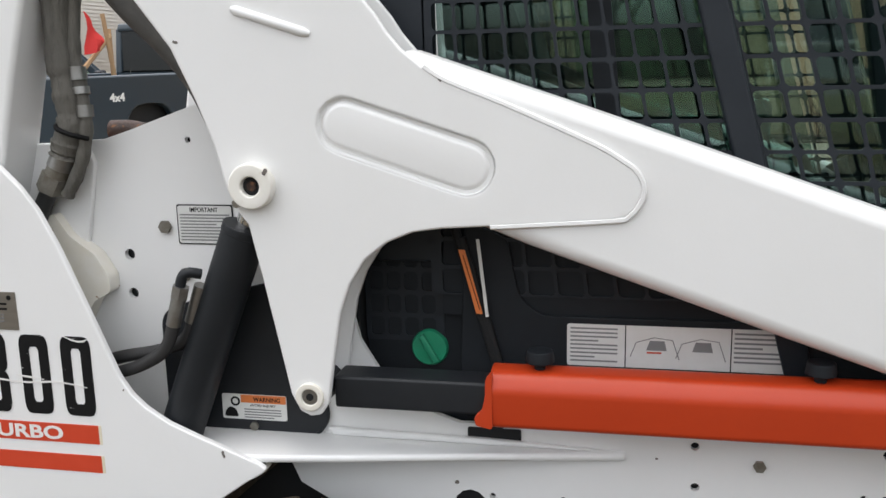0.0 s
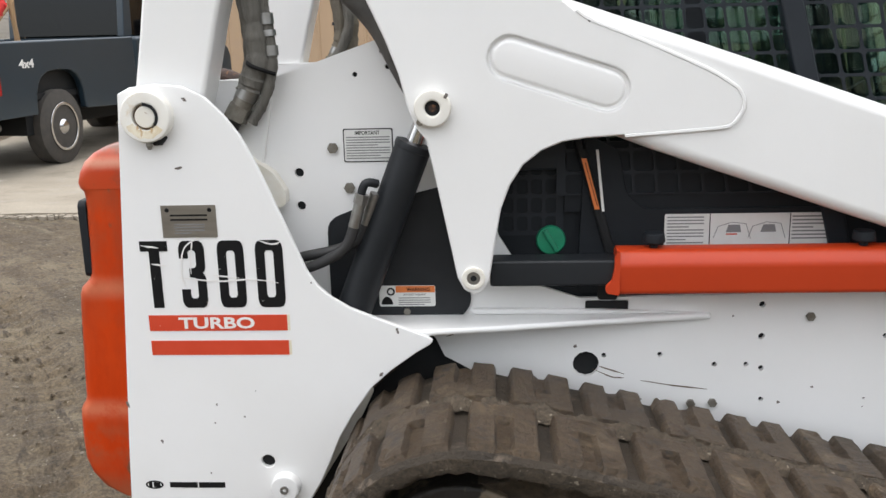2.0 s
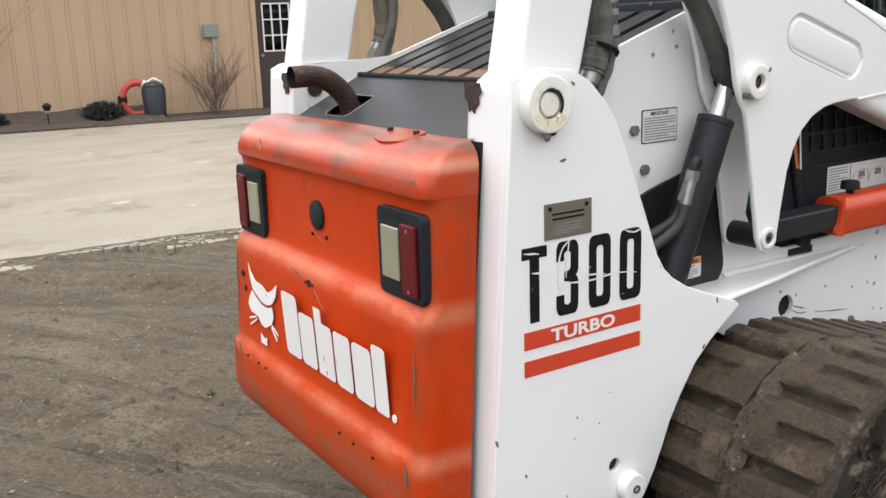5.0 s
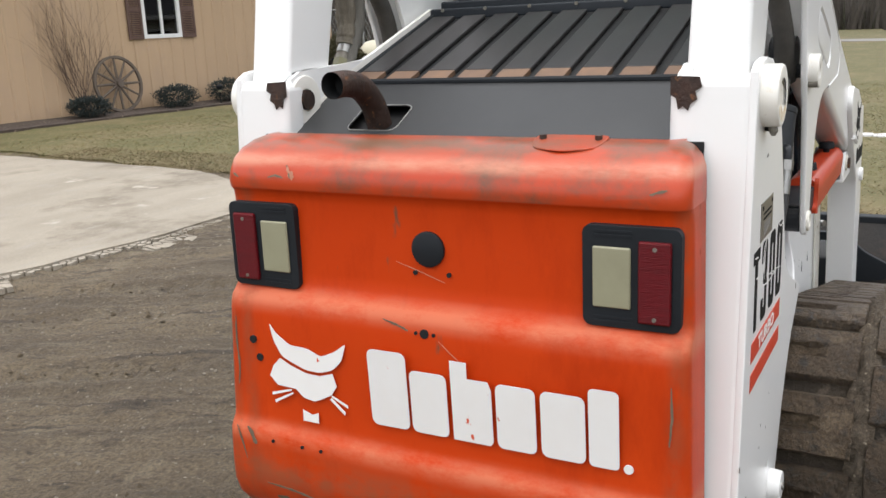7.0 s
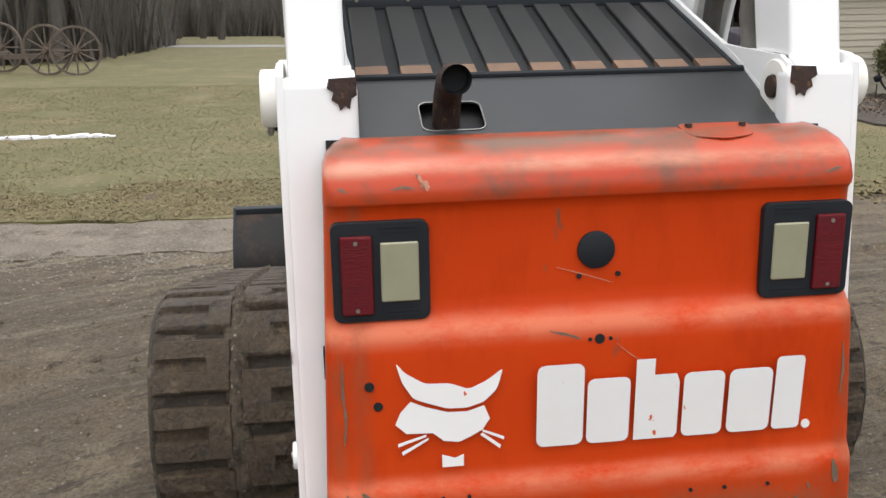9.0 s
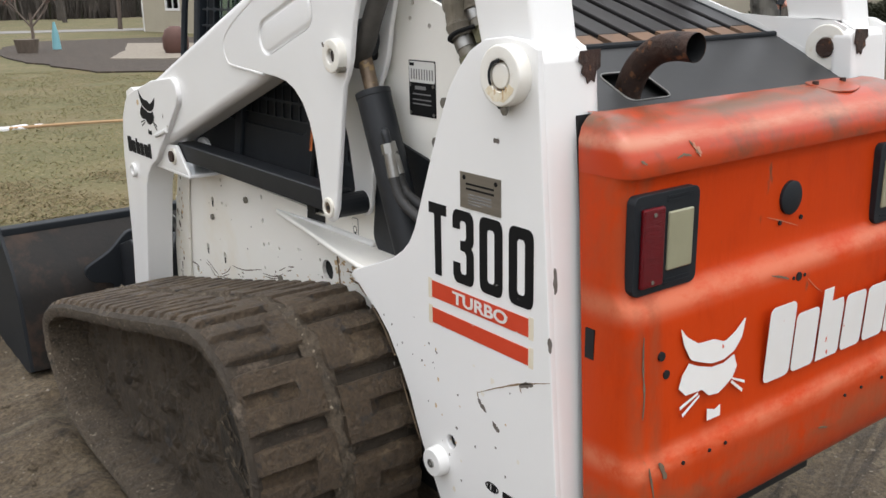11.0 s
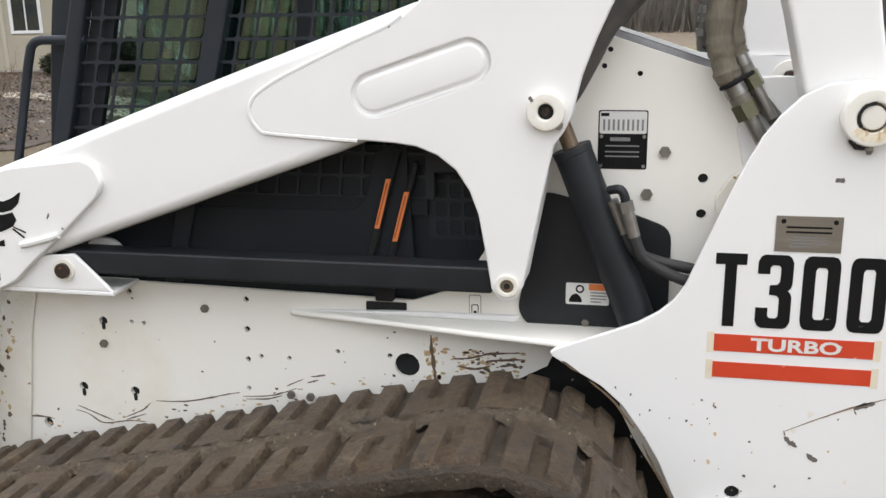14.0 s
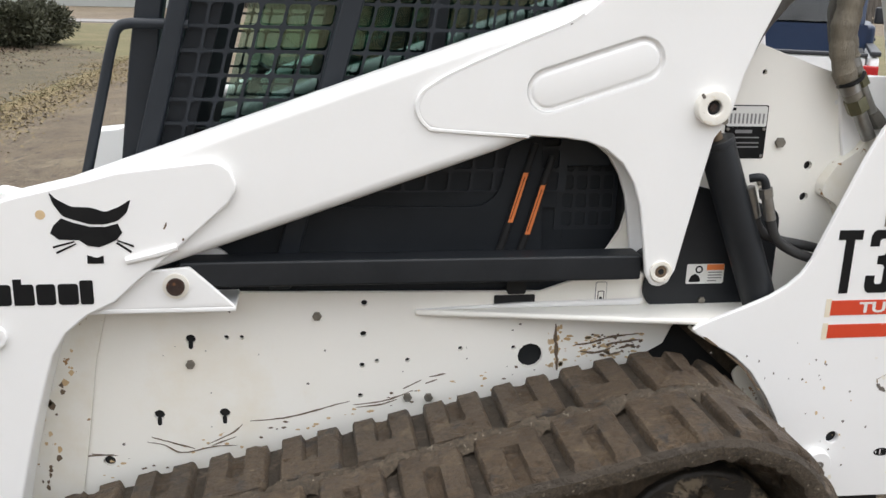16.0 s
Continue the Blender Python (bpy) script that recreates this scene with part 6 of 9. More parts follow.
scars(-1, 0.4524, L_BODY[0], "scratch", M_SCRATCH, 0.0035, [[(1.285, 0.765), (1.33, 0.745), (1.36, 0.742)], [(1.30, 0.772), (1.36, 0.752)], [(1.40, 0.735), (1.48, 0.722), (1.56, 0.712)], [(0.93, 0.850), (0.97, 0.862), (1.0, 0.866)]], 45)
scars(1, 0.5853, L_POST, "scratch", M_RUSTLINE, 0.0032, [[(0.186, 0.839), (0.233, 0.822), (0.280, 0.804), (0.34, 0.775), (0.407, 0.740)], [(0.408, 0.742), (0.404, 0.730)], [(0.272, 0.800), (0.268, 0.790)]], 50)
flecks(1, 0.5853, L_POST, M_CREAM, 0.24, 0.50, 0.45, 0.80, 9, 0.006, 52, 1.0, "paint_stain")
scars(1, 0.5853, L_POST, "chip", M_CHIP, 0.011, [[(0.234, 0.818), (0.256, 0.811), (0.274, 0.801)], [(0.405, 0.728), (0.392, 0.714), (0.378, 0.706)], [(0.358, 0.692), (0.344, 0.682), (0.336, 0.676)], [(0.352, 1.283), (0.334, 1.284)], [(0.176, 1.02), (0.178, 1.07)], [(0.186, 0.90), (0.19, 0.93)]], 55)
flecks(1, 0.5853, L_POST, M_CHIP, 0.55, 0.86, 0.60, 0.86, 20, 0.0024, 60, 1.4)
flecks(1, 0.5853, L_POST, M_STREAK, 0.30, 0.80, 0.55, 0.86, 12, 0.0035, 61, 1.2)
flecks(1, 0.5853, L_POST, M_CHIP, 0.20, 0.60, 0.42, 0.80, 14, 0.0028, 62, 1.2)
scars(1, 0.5853, L_POST, "worn_edge", M_SCRATCH, 0.006, [[(0.62, 0.535), (0.66, 0.605), (0.70, 0.685)], [(0.72, 0.72), (0.77, 0.785), (0.82, 0.826)], [(0.84, 0.842), (0.88, 0.868)]], 64)
flecks(-1, 0.5853, R_POST, M_CHIP, 0.18, 0.80, 0.45, 1.30, 8, 0.0020, 63, 1.3)
scars(-1, 0.5853, R_POST, "chip", M_CHIP, 0.006, [[(0.345, 1.293), (0.362, 1.295)], [(0.173, 0.738), (0.18, 0.722)], [(0.826, 0.918), (0.828, 0.904)], [(0.79, 0.81), (0.782, 0.80)], [(0.374, 1.447), (0.385, 1.440)], [(0.25, 0.64), (0.252, 0.63)]], 66)
scars(-1, 0.5863, R_POST, "paint_scratch", M_WHITEFILM, 0.004, [[(0.40, 1.14), (0.352, 1.115), (0.338, 1.06), (0.345, 1.02)], [(0.37, 1.13), (0.362, 1.09), (0.36, 1.05)], [(0.33, 1.042), (0.42, 1.033), (0.50, 1.036), (0.56, 1.028)], [(0.41, 1.047), (0.47, 1.040)], [(0.25, 1.118), (0.29, 1.112)], [(0.27, 1.075), (0.305, 1.07)], [(0.52, 1.128), (0.55, 1.118), (0.57, 1.123)]], 70)
for s_ in (-1, 1):
    scars(s_, 0.6063, R_POST if s_ < 0 else L_POST, "chip", M_CHIP, 0.008, [[(0.948, 1.436), (0.955, 1.446)]], 80)
    scars(s_, 0.5943, R_POST if s_ < 0 else L_POST, "chip", M_SCRATCH, 0.0055, [[(2.105, 1.165), (2.11, 1.15)], [(2.07, 1.13), (2.074, 1.126)]], 83)
    scars(s_, 0.5834, R_POST if s_ < 0 else L_POST, "chip", M_CHIP, 0.006, [[(1.25, 1.59), (1.256, 1.587)], [(0.79, 1.66), (0.80, 1.657)]], 86)


def gate_scars(name, material, width, lines, seed, off=0.0012):
    """Marks on the rear door, given by y and z."""
    for k, ln in enumerate(lines):
        z = sum(p[1] for p in ln) / len(ln)
        lo = max((p for p in GATE if p[1] <= z + 1e-6), key=lambda p: p[1])
        hi = min((p for p in GATE if p[1] >= z - 1e-6), key=lambda p: p[1])
        slope = (hi[0] - lo[0]) / max(1e-6, hi[1] - lo[1])
        x = lo[0] + slope * (z - lo[1]) - off
        m = Matrix(((1, 0, slope, x - slope * z), (0, 1, 0, 0), (0, 0, 1, 0), (0, 0, 0, 1)))
        part(name, plate(stroke(ln, width, seed + k), -0.0003, 0.0003, axis="x", m=m), material, gate)


gate_scars("scratch", M_STREAKPALE, 0.008, [[(0.335, 1.285), (0.330, 1.272), (0.320, 1.258)], [(0.325, 1.276), (0.318, 1.262)]], 100)
gate_scars("scratch", M_SCRATCH, 0.005, [[(0.385, 1.262), (0.365, 1.266), (0.345, 1.262)], [(0.34, 1.288), (0.325, 1.262)], [(0.48, 1.268), (0.465, 1.26)], [(0.10, 0.987), (0.06, 0.976), (0.04, 0.968)], [(0.42, 0.57), (0.35, 0.565), (0.28, 0.555)], [(-0.40, 0.62), (-0.405, 0.60)], [(-0.425, 0.645), (-0.43, 0.63)], [(-0.49, 0.93), (-0.492, 0.87), (-0.489, 0.82)], [(0.487, 0.95), (0.489, 0.90), (0.486, 0.84), (0.49, 0.79)], [(-0.47, 1.27), (-0.44, 1.262)], [(0.49, 0.70), (0.47, 0.62)], [(-0.12, 0.59), (-0.08, 0.60)]], 110)
gate_scars("faint_scratch", M_STREAKPALE, 0.0018, [[(0.08, 1.10), (0.03, 1.085), (-0.03, 1.065)], [(-0.03, 0.955), (-0.06, 0.93), (-0.085, 0.915)]], 130)
gate_scars("dark_smear", M_SCRATCH, 0.014, [[(0.46, 0.70), (0.44, 0.66)], [(-0.44, 0.575), (-0.40, 0.57)], [(0.40, 0.535), (0.33, 0.53)], [(-0.475, 0.69), (-0.485, 0.64)]], 140)

# ---- ground, pad, lawn ----
def ground_z(x, y):
    """The yard rises a little towards the barn."""
    return 0.0122 * max(-60.0, min(60.0, y)) - (0.02 if x > 40 else 0)


WALL, TURN = (1.0, 14.8), radians(-6.0)      # the barn front stands a little askew to the yard


def wall_pt(u, d):
    """The place u metres along the barn front and d metres out from it."""
    c, s = math.cos(TURN), math.sin(TURN)
    return (WALL[0] + (u - 1) * c + d * s, WALL[1] + (u - 1) * s - d * c)


M_MUD = surf("wet_gravelly_mud", (0.143, 0.107, 0.063), (0.083, 0.061, 0.036), 1.1, 0.82, bump=1.0, bump_scale=15, bump_depth=0.04, detail=14, stretch=(2.2, 0.75, 1), swirl=(-9.0, -4.0, 11.0), twist=0.45, grain=0.60, grain_scale=58, stain=(0.172, 0.136, 0.087), stain_scale=1.1, stain_edge=0.53, stain_soft=0.10, fine=(0.052, 0.038, 0.023), fine_scale=7, fine_edge=0.55, fine_soft=0.09, spots=(0.30, 0.26, 0.20), spot_scale=42, spot_edge=0.665, spot_soft=0.04,
             bands=(((0.072, 0.053, 0.031), 0.75, (5.0, 0.40, 1), 0.51, 0.12), ((0.172, 0.139, 0.092), 0.9, (4.2, 0.35, 1), 0.585, 0.10), ((0.052, 0.038, 0.023), 2.2, (4.0, 0.5, 1), 0.59, 0.07)), near=(1.0, 0.8, 4.8, 8.5))
M_CONC = surf("weathered_concrete", grain=0.18, grain_scale=70, base=(0.305, 0.268, 0.212), other=(0.225, 0.196, 0.152), scale=1.1, rough=0.85, bump=0.35, bump_scale=30, stain=(0.17, 0.143, 0.106), stain_scale=0.9, stain_edge=0.53, stain_soft=0.12, fine=(0.27, 0.245, 0.21), fine_scale=6, fine_edge=0.55, fine_soft=0.15, stretch=(0.6, 1.6, 1), spots=(0.36, 0.325, 0.27), spot_scale=2.2, spot_edge=0.66, spot_soft=0.05)
M_LAWN = surf("winter_lawn", (0.114, 0.099, 0.036), (0.072, 0.070, 0.021), 1.2, 0.9, bump=0.5, bump_scale=22, bump_depth=0.02, detail=10, stain=(0.150, 0.116, 0.056), stain_scale=0.55, stain_edge=0.50, stain_soft=0.18, spots=(0.20, 0.158, 0.080), spot_scale=16, spot_edge=0.58, spot_soft=0.1)
M_WORNGRASS = surf("worn_brown_grass", (0.078, 0.062, 0.031), (0.048, 0.040, 0.020), 1.4, 0.9, bump=0.6, bump_scale=20, bump_depth=0.02, detail=10, stain=(0.098, 0.070, 0.042), stain_scale=0.8, stain_edge=0.50, stain_soft=0.15, spots=(0.17, 0.128, 0.070), spot_scale=14, spot_edge=0.60, spot_soft=0.08)
M_LITTER = surf("leaf_litter", (0.054, 0.038, 0.025), (0.027, 0.020, 0.014), 3, 0.9, bump=1.0, bump_scale=20, spots=(0.10, 0.076, 0.046), spot_scale=14, spot_edge=0.60, spot_soft=0.08)
M_MULCH = surf("dark_mulch", (0.045, 0.033, 0.026), (0.075, 0.055, 0.043), 9, 0.9, bump=1.0, bump_scale=30, spots=(0.24, 0.19, 0.14), spot_scale=20, spot_edge=0.62, spot_soft=0.06)
M_STONE = surf("pale_stone", (0.30, 0.28, 0.25), (0.19, 0.175, 0.155), 9, 0.85, bump=0.4, vary=0.2)
M_GRAVEL = surf("tan_grey_gravel", (0.27, 0.235, 0.185), (0.15, 0.128, 0.10), 14, 0.85, bump=0.3)
M_STRIP = surf("washed_gravel", (0.215, 0.18, 0.135), (0.125, 0.10, 0.072), 3, 0.85, grain=0.5, grain_scale=48, bump=1.0, bump_scale=26, bump_depth=0.03, stain=(0.10, 0.076, 0.052), stain_scale=2.2, stain_edge=0.52, spots=(0.34, 0.30, 0.25), spot_scale=40, spot_edge=0.62, spot_soft=0.06)
M_SNOW = surf("old_snow", (0.80, 0.80, 0.82), (0.62, 0.61, 0.60), 4, 0.7, bump=0.5, bump_scale=12, spots=(0.20, 0.15, 0.10), spot_scale=7, spot_edge=0.62)
M_ROAD = surf("grey_road", (0.225, 0.215, 0.205), (0.18, 0.173, 0.165), 0.6, 0.85)

PIVOT = (-9.0, -4.0)                         # vehicles turn in wide arcs round a place off the yard
rut_pts = []
for k, (r, a0, a1) in enumerate(((6.6, 2, 62), (7.5, 4, 60), (8.7, 8, 62), (9.6, 6, 60), (10.6, 0, 56), (11.1, 4, 54), (12.3, 6, 52), (12.9, 2, 50), (13.8, 4, 46))):
    n = int(r * radians(a1 - a0) / 0.05)
    for i in range(n):
        t = radians(a0 + (a1 - a0) * i / n)
        rr = r + 0.5 * noise.noise((i * 0.011, k * 3.7, 0.5))
        rut_pts.append((PIVOT[0] + rr * math.cos(t), PIVOT[1] + rr * math.sin(t), i * 0.05))
rut_pts = np.array(rut_pts)


def mud_height(x, y):
    """Low swells, streaks along the wheel arcs, shallow ruts with bar prints across them."""
    h = 0.022 * noise.noise((x * 1.1, y * 1.1, 0.3)) + 0.014 * noise.noise((x * 4.6, y * 4.0, 1.7)) + 0.012 * noise.noise((x * 11.0, y * 9.0, 5.1)) + 0.008 * noise.noise((x * 26.0, y * 24.0, 3.1))
    across, along_ = math.hypot(x - PIVOT[0], y - PIVOT[1]), 11.0 * math.atan2(y - PIVOT[1], x - PIVOT[0])
    h += 0.012 * noise.noise((across * 5.0, along_ * 0.6, 7.7)) + 0.008 * noise.noise((across * 16.0, along_ * 1.6, 2.9))
    q = (rut_pts[:, 0] - x) ** 2 + (rut_pts[:, 1] - y) ** 2
    i = int(np.argmin(q))
    d = float(q[i]) ** 0.5
    if d < 0.32:
        fade = max(0.0, min(1.0, 0.5 + 1.6 * noise.noise((x * 0.9, y * 0.9, 9.2))))
        h += fade * (-0.026 * math.exp(-(d / 0.13) ** 4) + 0.016 * math.exp(-((d - 0.20) / 0.05) ** 2))
        h += fade * 0.015 * math.exp(-(d / 0.13) ** 4) * math.sin(rut_pts[i, 2] * 2 * math.pi / 0.15 + d * 14)
    return h


def ground_sheet():
    """One sheet: fine in the yard, growing coarse towards the horizon."""
    def axis(lo, hi, step, far):
        a = list(np.arange(lo, hi + 1e-6, step))
        left, d = [], step
        v = lo
        while v > -far:
            d *= 1.5
            v -= d
            left.append(v)
        right, d, v = [], step, hi
        while v < far:
            d *= 1.5
            v += d
            right.append(v)
        return left[::-1] + a + right
    xs, ys_ = axis(-3.4, 6.2, 0.036, 900), axis(-3.2, 5.3, 0.036, 900)
    verts = []
    for x in xs:
        for y in ys_:
            z = ground_z(x, y)
            if -5.5 < x < 7 and -4.5 < y < 6:
                z += mud_height(x, y) - (0.02 if 0.6 < x < 2.7 and 0.5 < abs(y) < 1.0 else 0)
            else:
                z -= 0.012
            if math.hypot(x, y) > 70:
                z = -0.4
            verts.append((x, y, z))
    ny = len(ys_)
    faces = [(i * ny + j, (i + 1) * ny + j, (i + 1) * ny + j + 1, i * ny + j + 1) for i in range(len(xs) - 1) for j in range(ny - 1)]
    me = bpy.data.meshes.new("ground")
    me.from_pydata(verts, [], faces)
    for p in me.polygons:
        p.use_smooth = True
    me.materials.append(M_MUD)
    return new("ground", me)


tagged(ground_sheet(), "rutted wet mud and gravel of the yard", "ground", kind="structure")


def flat_patch(name, outline, material, label, category, top=0.012, thick=0.06, seed=1, wobble=0.05, step=0.25):
    """A thin slab with an uneven edge that follows the ground."""
    ring_ = []
    for i, p in enumerate(outline):
        q = outline[(i + 1) % len(outline)]
        n = max(1, int(math.dist(p, q) / step))
        for k in range(n):
            t = k / n
            x, y = p[0] + (q[0] - p[0]) * t, p[1] + (q[1] - p[1]) * t
            w1, w2 = (1.6 * noise.noise((x * 0.8, y * 0.8, seed + z0)) + 0.9 * noise.noise((x * 3.1, y * 3.1, seed + z0)) + 0.25 * noise.noise((x * 9.0, y * 9.0, seed + z0)) for z0 in (0.3, 7.3))
            ease = wobble * (0.3 if y < -7 else 1.0)
            ring_.append((x + ease * w1, y + ease * w2))
    bm = plate(ring_, 0, 1, axis="z")
    for v in bm.verts:
        v.co.z = ground_z(v.co.x, v.co.y) + (top if v.co.z > 0.5 else top - thick)
    ob = part(name, bm, material)
    return tagged(ob, label, category, kind="structure")


PAD_EDGE = [(-4.9, 4.95), (-3.2, 4.92), (-1.6, 4.9), (-0.4, 4.92), (1.0, 4.85), (1.6, 4.78), (2.6, 4.52), (3.7, 4.42), (4.7, 4.46), (5.3, 4.78), (5.75, 5.5), (6.15, 6.4), (6.3, 8.0), (6.4, 11.0), wall_pt(6.9, 1.25), wall_pt(-6.6, 1.25), (-6.0, 10.5), (-5.3, 7.0)]
pad = flat_patch("concrete_pad", PAD_EDGE, M_CONC, "weathered light concrete pad with a broken edge", "pad", 0.030, 0.10, 3, 0.035, 0.12)


def clip_cell(poly, m, n):
    """The part of a polygon behind the line through m with the outward normal n."""
    out = []
    for (ax, ay), (bx, by) in zip(poly, poly[1:] + poly[:1]):
        da, db = (ax - m[0]) * n[0] + (ay - m[1]) * n[1], (bx - m[0]) * n[0] + (by - m[1]) * n[1]
        if da <= 0:
            out.append((ax, ay))
        if da * db < 0:
            t = da / (da - db)
            out.append((ax + (bx - ax) * t, ay + (by - ay) * t))
    return out


# the pad's edge has broken into flat pieces with gaps between them
rng = random.Random(11)
edge_line = curve([(x, y, 0) for x, y in PAD_EDGE[1:9]], 14)
seeds = []
for i, p in enumerate(edge_line[:-1]):
    q = edge_line[i + 1]
    for k in range(3):
        for row, depth in enumerate((0.02, 0.14)):
            c = p.lerp(q, (k + rng.uniform(0.1, 0.9)) / 3)
            seeds.append((c.x, c.y - depth - rng.uniform(-0.05, 0.06), row))
for x, y, row in seeds:
    size = rng.uniform(0.10, 0.20)
    cell = [(x + size * math.cos(a * 0.785), y + size * 0.8 * math.sin(a * 0.785)) for a in range(8)]
    for u, v, _ in seeds:
        dx, dy = u - x, v - y
        ln = math.hypot(dx, dy)
        if 1e-6 < ln < 0.6:
            cell = clip_cell(cell, (x + dx * 0.5 - dx / ln * 0.006, y + dy * 0.5 - dy / ln * 0.006), (dx, dy))
    if len(cell) < 3 or (row and noise.noise((x * 0.9, 2.0, 0)) < -0.05) or rng.random() < 0.06:
        continue
    z = ground_z(x, y)
    tilt = rng.uniform(-0.03, 0.03)
    bm = plate(cell, z - 0.03, z + 0.017 - 0.009 * row + rng.uniform(-0.004, 0.004), axis="z")
    for v in bm.verts:
        v.co.z += tilt * (v.co.x - x)
    part("broken_piece", bm, M_CONC, pad, "cracked-off lump of concrete")
flat_patch("lawn", [wall_pt(7.2, 1.2), (6.5, 8.0), (6.35, 6.3), (6.0, 5.2), (5.85, 4.0), (5.6, 2.0), (5.75, 0.2), (5.45, -1.2), (5.6, -3.0), (6.0, -5), (6.15, -7), (6.0, -9.5), (5.9, -11.5), (5.85, -14), (5.95, -18), (6.2, -22), (7.5, -30), (9.3, -46), (70, -46), (70, 40), (18.6, 40), wall_pt(18.4, 1.2)], M_LAWN, "patchy winter lawn, green and straw", "lawn", 0.018, 0.06, 5, 0.13, 0.11)
flat_patch("lawn_far", [(1.6, -22), (0.2, -14), (-1.5, -12.5), (-12, -13), (-40, -13), (-40, -58), (-26, -64), (-6, -61.6), (10, -49), (3.0, -40)], M_LAWN, "patchy winter lawn beside the drive", "lawn", 0.018, 0.06, 6, 0.06, 0.15)
flat_patch("worn_grass", [(6.05, -6.5), (7.2, -5.6), (8.8, -6.6), (9.3, -10), (9.6, -14), (11.0, -19), (12.4, -26), (9.5, -27), (6.5, -22), (6.15, -18), (6.1, -12)], M_WORNGRASS, "worn brown grass between drive and garden bed", "lawn", 0.026, 0.06, 21, 0.25, 0.2)
flat_patch("planting_bed", [wall_pt(-13, 1.2), wall_pt(6.4, 1.2), wall_pt(8, 1.15), wall_pt(18.3, 1.15), wall_pt(18.3, 0), wall_pt(-13, 0)], M_MULCH, "narrow mulch bed along the barn", "bed", 0.05, 0.08, 7, 0.06, 0.2)
flat_patch("garden_bed", [(8.6, -7.9), (10.3, -7.1), (11.5, -7.3), (13.65, -8.1), (14.7, -9.0), (15, -11.8), (24, -12.5), (26, -25.5), (12.6, -30), (12.4, -26.7), (10.8, -19.3), (9.4, -14.3), (9.0, -11)], M_LITTER, "garden bed under brown leaf litter", "bed", 0.05, 0.08, 8, 0.12, 0.25)
flat_patch("garden_path", [(9.14, -11.7), (9.53, -13.75), (10.2, -14.6), (12.0, -15.9), (17, -17.6), (17, -16.6), (13.2, -15.0), (11.2, -13.6), (10.3, -12.2)], M_CONC, "pale garden path", "path", 0.065, 0.08, 9, 0.03, 0.3)
flat_patch("garden_bed_far", [(18.7, -4.1), (23, -3.6), (28, -3.9), (34, -6), (34, -11), (30, -14.4), (24, -13.4), (19.0, -9.6), (16.2, -7.4), (16.2, -6.6), (18.3, -5)], M_LITTER, "leaf-strewn garden bed in the lawn", "bed", 0.05, 0.08, 12, 0.12, 0.4)
flat_patch("garden_paving", [(22.57, -5.44), (21.55, -6.5), (21.6, -8.9), (28, -10.6), (30, -8.4), (26, -7.0)], M_GRAVEL, "grey paving in the garden bed", "paving", 0.065, 0.08, 13, 0.05, 0.3)
flat_patch("road", [(-30, -69), (-5.8, -62), (12, -48.4), (40, -44), (90, -43), (90, -48), (40, -51), (16, -57), (-3, -67.5), (-8, -69.2), (-30, -69.6)], M_ROAD, "grey road beyond the lawns", "road", 0.04, 0.08, 14, 0.02, 3.0)
flat_patch("road_far", [(38, -42), (41, -42), (56, 45), (52.5, 45)], M_ROAD, "pale lane beyond the lawn", "road", 0.04, 0.08, 15, 0.02, 3.0)

flat_patch("gravel_strip", [(5.75, 4.2), (5.6, 2.0), (5.7, 0.2), (5.45, -1.4), (5.0, -1.3), (4.75, 0.0), (4.7, 1.4), (4.5, 2.6), (4.7, 3.6), (5.1, 4.3)], M_STRIP, "grey-tan gravel washed along the lawn edge", "gravel", 0.010, 0.06, 17, 0.12, 0.10)

# mulch and leaves banked against the barn
bank_v, bank_f, us, ds = [], [], 100, 9
for i in range(us + 1):
    for j in range(ds + 1):
        u, d = -9.5 + 13.4 * i / us, 1.18 * j / ds
        x, y = wall_pt(u, d)
        rise = 0.055 + 0.19 * (1 - j / ds) + 0.045 * noise.noise((u * 2.1, d * 2.5, 3.0)) + 0.02 * noise.noise((u * 7.0, d * 7.0, 5.0))
        bank_v.append((x, y, ground_z(x, y) + (rise if 0 < i < us and j < ds else 0.0)))
for i in range(us):
    for j in range(ds):
        a = i * (ds + 1) + j
        bank_f.append((a, a + 1, a + ds + 2, a + ds + 1))
bank = bpy.data.meshes.new("mulch_bank")
bank.from_pydata(bank_v, [], bank_f)
bank.materials.append(M_MULCH)
tagged(new("mulch_bank", bank), "dark mulch and leaves banked along the barn", "bed", kind="structure")

# loose stones in the mud
stones = bmesh.new()
rng = random.Random(21)
for k in range(6000):
    x, y = rng.uniform(-4.4, 6.0), rng.uniform(-3.4, 5.0)
    if 0.2 < x < 2.7 and abs(y) < 1.0:
        continue
    r = rng.choice((0.003, 0.004, 0.005, 0.006, 0.009)) * rng.uniform(0.7, 1.3)
    z = ground_z(x, y) + mud_height(x, y) + r * 0.25
    q = [stones.verts.new((x + r * dx * rng.uniform(0.7, 1.3), y + r * dy * rng.uniform(0.7, 1.3), z + r * dz * rng.uniform(0.5, 0.9))) for dx, dy, dz in ((1, 0, 0), (0, 1, 0), (-1, 0, 0), (0, -1, 0), (0, 0, 1), (0, 0, -1))]
    for a, b in ((0, 1), (1, 2), (2, 3), (3, 0)):
        stones.faces.new((q[a], q[b], q[4]))
        stones.faces.new((q[b], q[a], q[5]))
